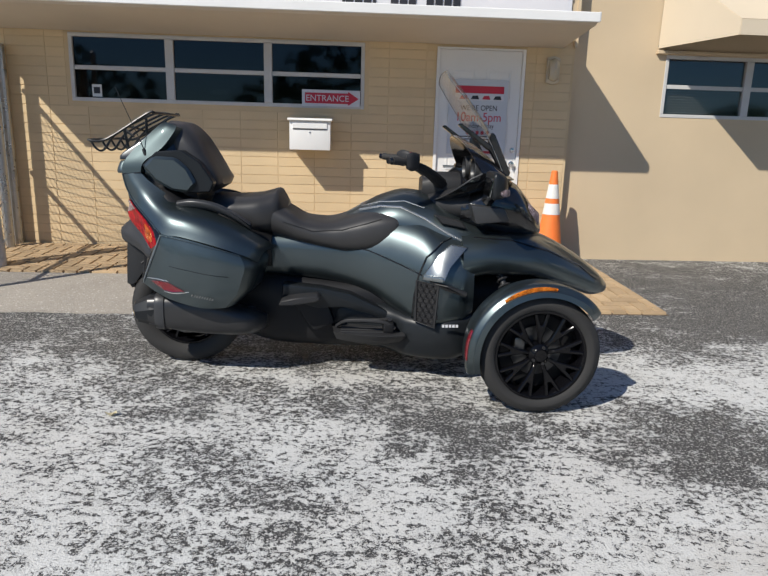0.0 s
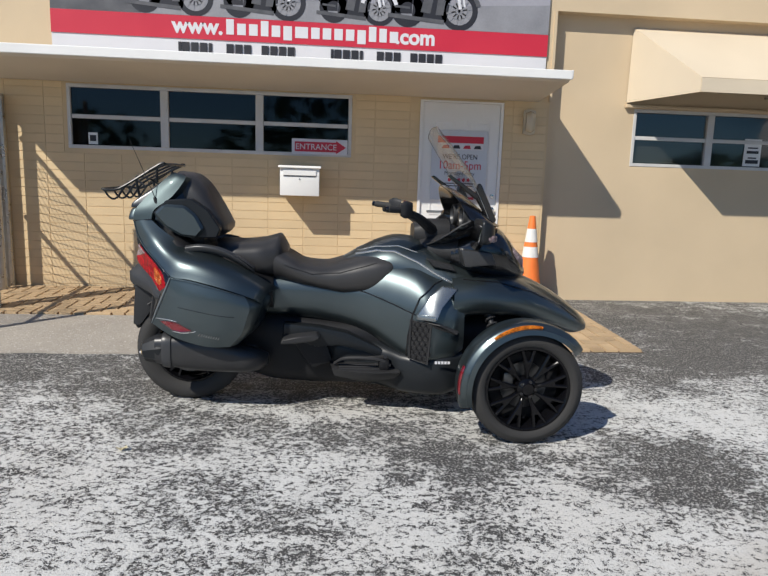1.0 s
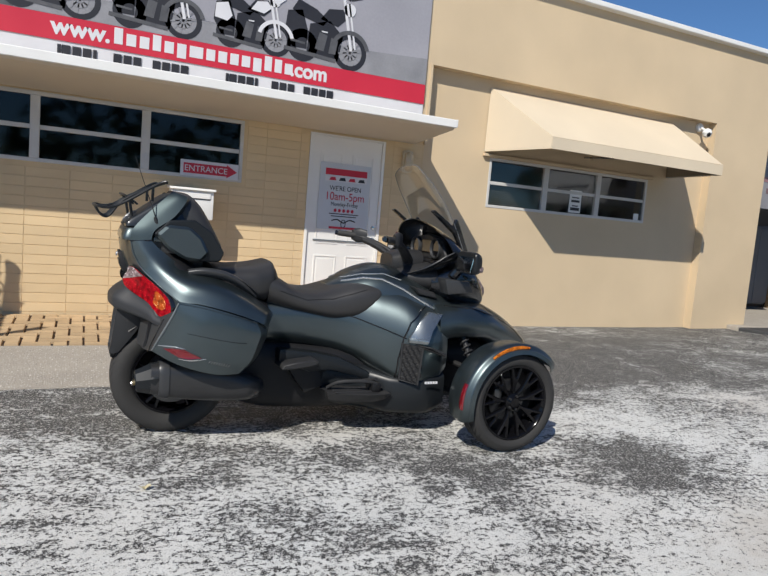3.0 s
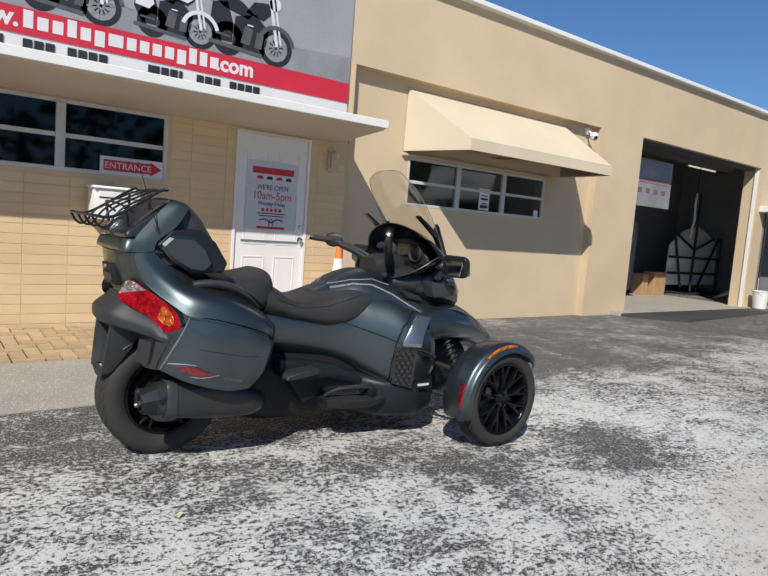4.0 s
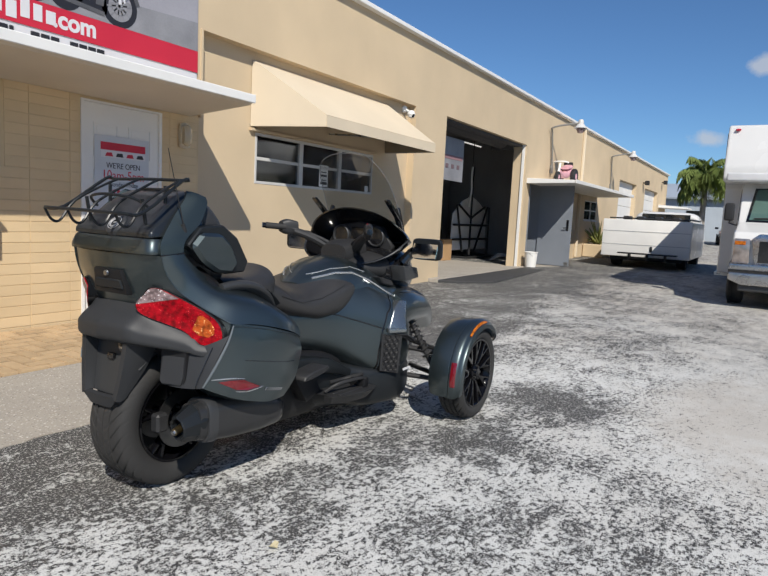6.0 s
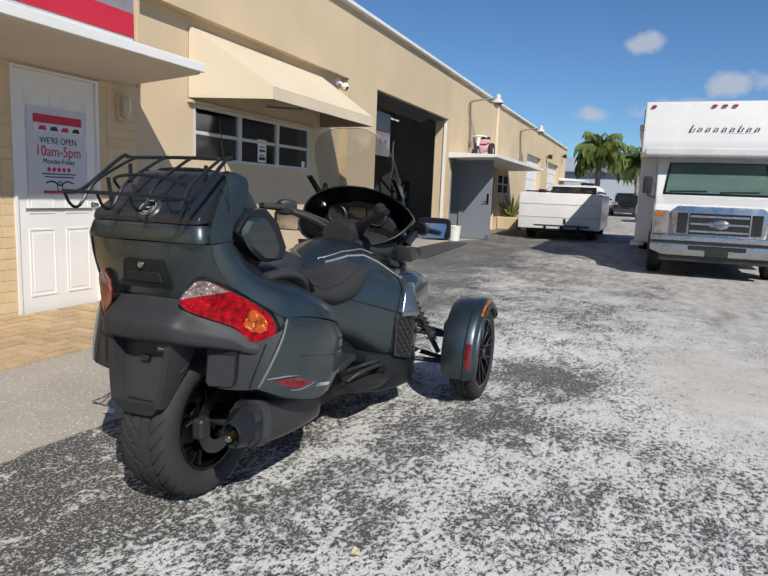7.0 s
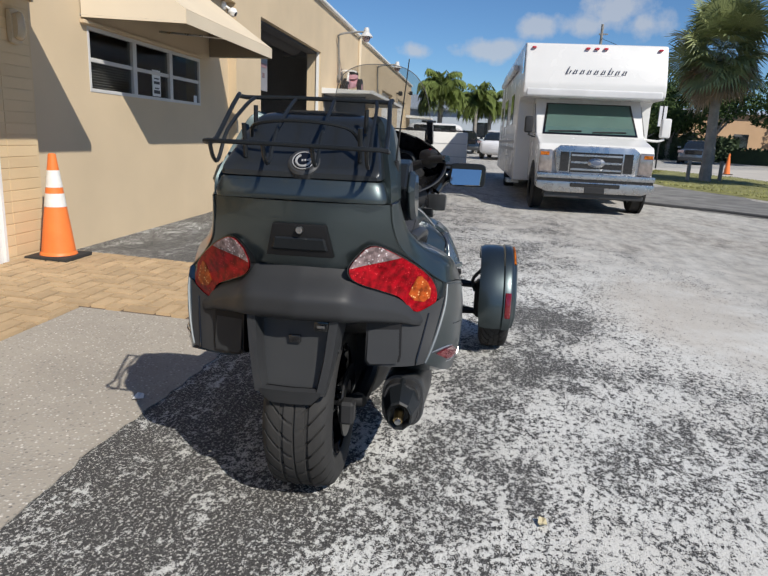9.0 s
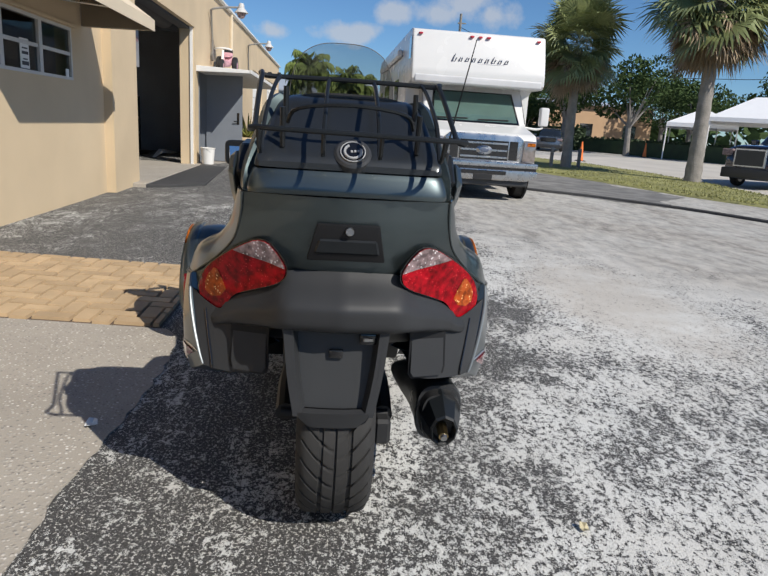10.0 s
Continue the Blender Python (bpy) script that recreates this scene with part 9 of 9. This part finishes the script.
    part("switch_pod", loft([(0.31, s * 0.315, 0.02, 1.085, 1.15, 3, 3, 0.5), (0.34, s * 0.295, 0.03, 1.07, 1.165, 3, 3, 0.5), (0.38, s * 0.26, 0.025, 1.08, 1.155, 3, 3, 0.5)], 8, 16), M_MATTE, bar, "black switch pod", True)
    part("bar_shroud", tube([(0.37, s * 0.26, 1.095), (0.44, s * 0.18, 1.06), (0.52, s * 0.09, 1.0)], lambda u: 0.021 + 0.012 * u, 10), M_MATTE, bar, "", True)
part("kill_switch", box(0.328, 0.338, -0.296, -0.286, 1.158, 1.166, 0.002), M_REDLENS, trike, "red kill switch")
part("steering_stem", loft([(0.42, 0, 0.09, 0.92, 1.03, 3, 3, 0.5), (0.52, 0, 0.11, 0.90, 1.06, 3, 3, 0.5), (0.62, 0, 0.11, 0.90, 1.06, 3, 3, 0.5)], 8, 20), M_MATTE, trike, "black steering stem cover", True)

# windshield: a swept, curved clear sheet
bm = bmesh.new()
NU, NV = 20, 14
faces = []
for off in (0.0, 0.004):
    rows = []
    for j in range(NV + 1):
        v = j / NV
        row = []
        for i in range(NU + 1):
            u = 2 * i / NU - 1
            w = 0.275 - 0.02 * v - 0.065 * v ** 6
            top = v - 0.10 * (abs(u) ** 3) * v ** 2
            x = 0.888 - 0.358 * top + 0.03 * math.sin(top * math.pi) - 0.075 * u * u * (1 - 0.3 * v)
            row.append(bm.verts.new((x + off, w * u, 1.045 + 0.53 * top)))
        rows.append(row)
    faces.append(rows)
    for a, b in zip(rows, rows[1:]):
        for i in range(NU):
            bm.faces.new((a[i], a[i + 1], b[i + 1], b[i]))
inn, out = faces
rim_in = inn[0] + [r[-1] for r in inn[1:]] + inn[-1][-2::-1] + [r[0] for r in inn[-2:0:-1]]
rim_out = out[0] + [r[-1] for r in out[1:]] + out[-1][-2::-1] + [r[0] for r in out[-2:0:-1]]
rim_path = [v.co.copy() for v in rim_in]
for i in range(len(rim_in)):
    j = (i + 1) % len(rim_in)
    bm.faces.new((rim_in[i], rim_in[j], rim_out[j], rim_out[i]))
shield = part("windshield", bm, M_SHIELD, trike, "tall clear curved windshield", True, 60)
shield.visible_shadow = False
part("shield_edge", tube(rim_path, 0.002, 5, closed=True, smooth_steps=1), M_SHIELDEDGE, shield, "", True)
for s in (-1, 1):
    part("shield_arm", prism([(0.715, 1.20), (0.735, 1.27), (0.753, 1.26), (0.845, 1.07), (0.815, 1.04)], "y", s * 0.235, s * 0.262, 0.006), M_GLOSSBLACK, shield, "black windshield arm", True)
    part("wind_deflector", prism([(0.56, 1.30), (0.575, 1.31), (0.74, 1.20), (0.72, 1.18)], "y", s * 0.25, s * 0.285, 0.004), M_GLOSSBLACK, trike, "", True)

# ---- bricks of the shop front: long units in stack bond ----
def brick_mesh(w, h, d=0.015, b=0.003):
    bm = box(0, w, -d, 0, 0, h)
    for v in bm.verts:
        if v.co.y < -d / 2:
            v.co.x += b if v.co.x < w / 2 else -b
            v.co.z += b if v.co.z < h / 2 else -b
    me = bpy.data.meshes.new("brick")
    bm.to_mesh(me)
    bm.free()
    me.materials.append(M_BRICK)
    return me


BRICKS, BL, BH, JOINT = {}, 0.367, 0.0895, 0.004
holes = [(-2.70, 0.22, 1.46, 2.16), (0.89, 1.79, 0.0, 2.125)]


def lay(x0, x1, z0, z1):
    w, h = round(x1 - x0, 3), round(z1 - z0, 3)
    if w < 0.02 or h < 0.02:
        return
    if (w, h) not in BRICKS:
        BRICKS[w, h] = brick_mesh(w, h)
    ob = new("brick", BRICKS[w, h])
    ob.location = (x0, 6.671, z0)
    ob.parent = shop_wall


row = 0
for k in range(24):
    z0 = 0.025 + k * BH
    z1 = min(z0 + BH - JOINT, 2.147)
    x = -3.98
    while x < 2.27:
        a, b = x, min(x + BL - JOINT * 0.6, 2.278)
        spans = [(a, b)]
        for hx0, hx1, hz0, hz1 in holes:
            if z1 > hz0 + 0.01 and z0 < hz1 - 0.01:
                nxt = []
                for p, q in spans:
                    if q <= hx0 or p >= hx1:
                        nxt.append((p, q))
                    else:
                        if p < hx0:
                            nxt.append((p, hx0))
                        if q > hx1:
                            nxt.append((hx1, q))
                spans = nxt
        for p, q in spans:
            lay(p, q, z0, z1)
        x += BL
# plain plastered strip where the bricks end out of sight
solid("wall_plain", box(-9, -3.99, 6.642, 6.66, 0, 2.147), M_BRICK, "plain tan painted end of the shop wall", "wall", "structure")

# ---- herringbone pavers ----
def paver_mesh(w, l):
    bm = box(0.0058, w - 0.0058, 0.0058, l - 0.0058, 0.0, 0.026)
    for v in bm.verts:
        if v.co.z > 0.01:
            v.co.x += 0.004 if v.co.x < w / 2 else -0.004
            v.co.y += 0.004 if v.co.y < l / 2 else -0.004
    me = bpy.data.meshes.new("paver")
    bm.to_mesh(me)
    bm.free()
    me.materials.append(M_PAVER)
    return me


rngp = random.Random(12)
PW = 0.112
AREA = ((-3.6, 0.86, 5.452, 6.63), (0.86, 2.415, 4.465, 6.63))
PAVERS = {}


def set_paver(x0, x1, y0, y1):
    for ax0, ax1, ay0, ay1 in AREA:
        a, b, c, d = max(x0, ax0), min(x1, ax1), max(y0, ay0), min(y1, ay1)
        if b - a > 0.03 and d - c > 0.03:
            key = (round(b - a, 2), round(d - c, 2))
            if key not in PAVERS:
                PAVERS[key] = paver_mesh(*key)
            ob = new("paver", PAVERS[key])
            ob.location = (a, c, walk_z(c) - 0.012 + rngp.uniform(-0.0015, 0.0015))
            ob.rotation_euler = (0.034 + rngp.uniform(-0.006, 0.006), rngp.uniform(-0.006, 0.006), 0)
            ob.parent = pavement


for i in range(-60, 70):
    for j in range(-30, 40):
        if (i - j) % 4 == 0:
            x, y = -3.6 + i * PW, 4.4 + j * PW
            set_paver(x, x + 2 * PW, y, y + PW)
        if (i - j) % 4 == 3:
            x, y = -3.6 + i * PW, 4.4 + j * PW
            set_paver(x, x + PW, y - PW * 0, y + 2 * PW)
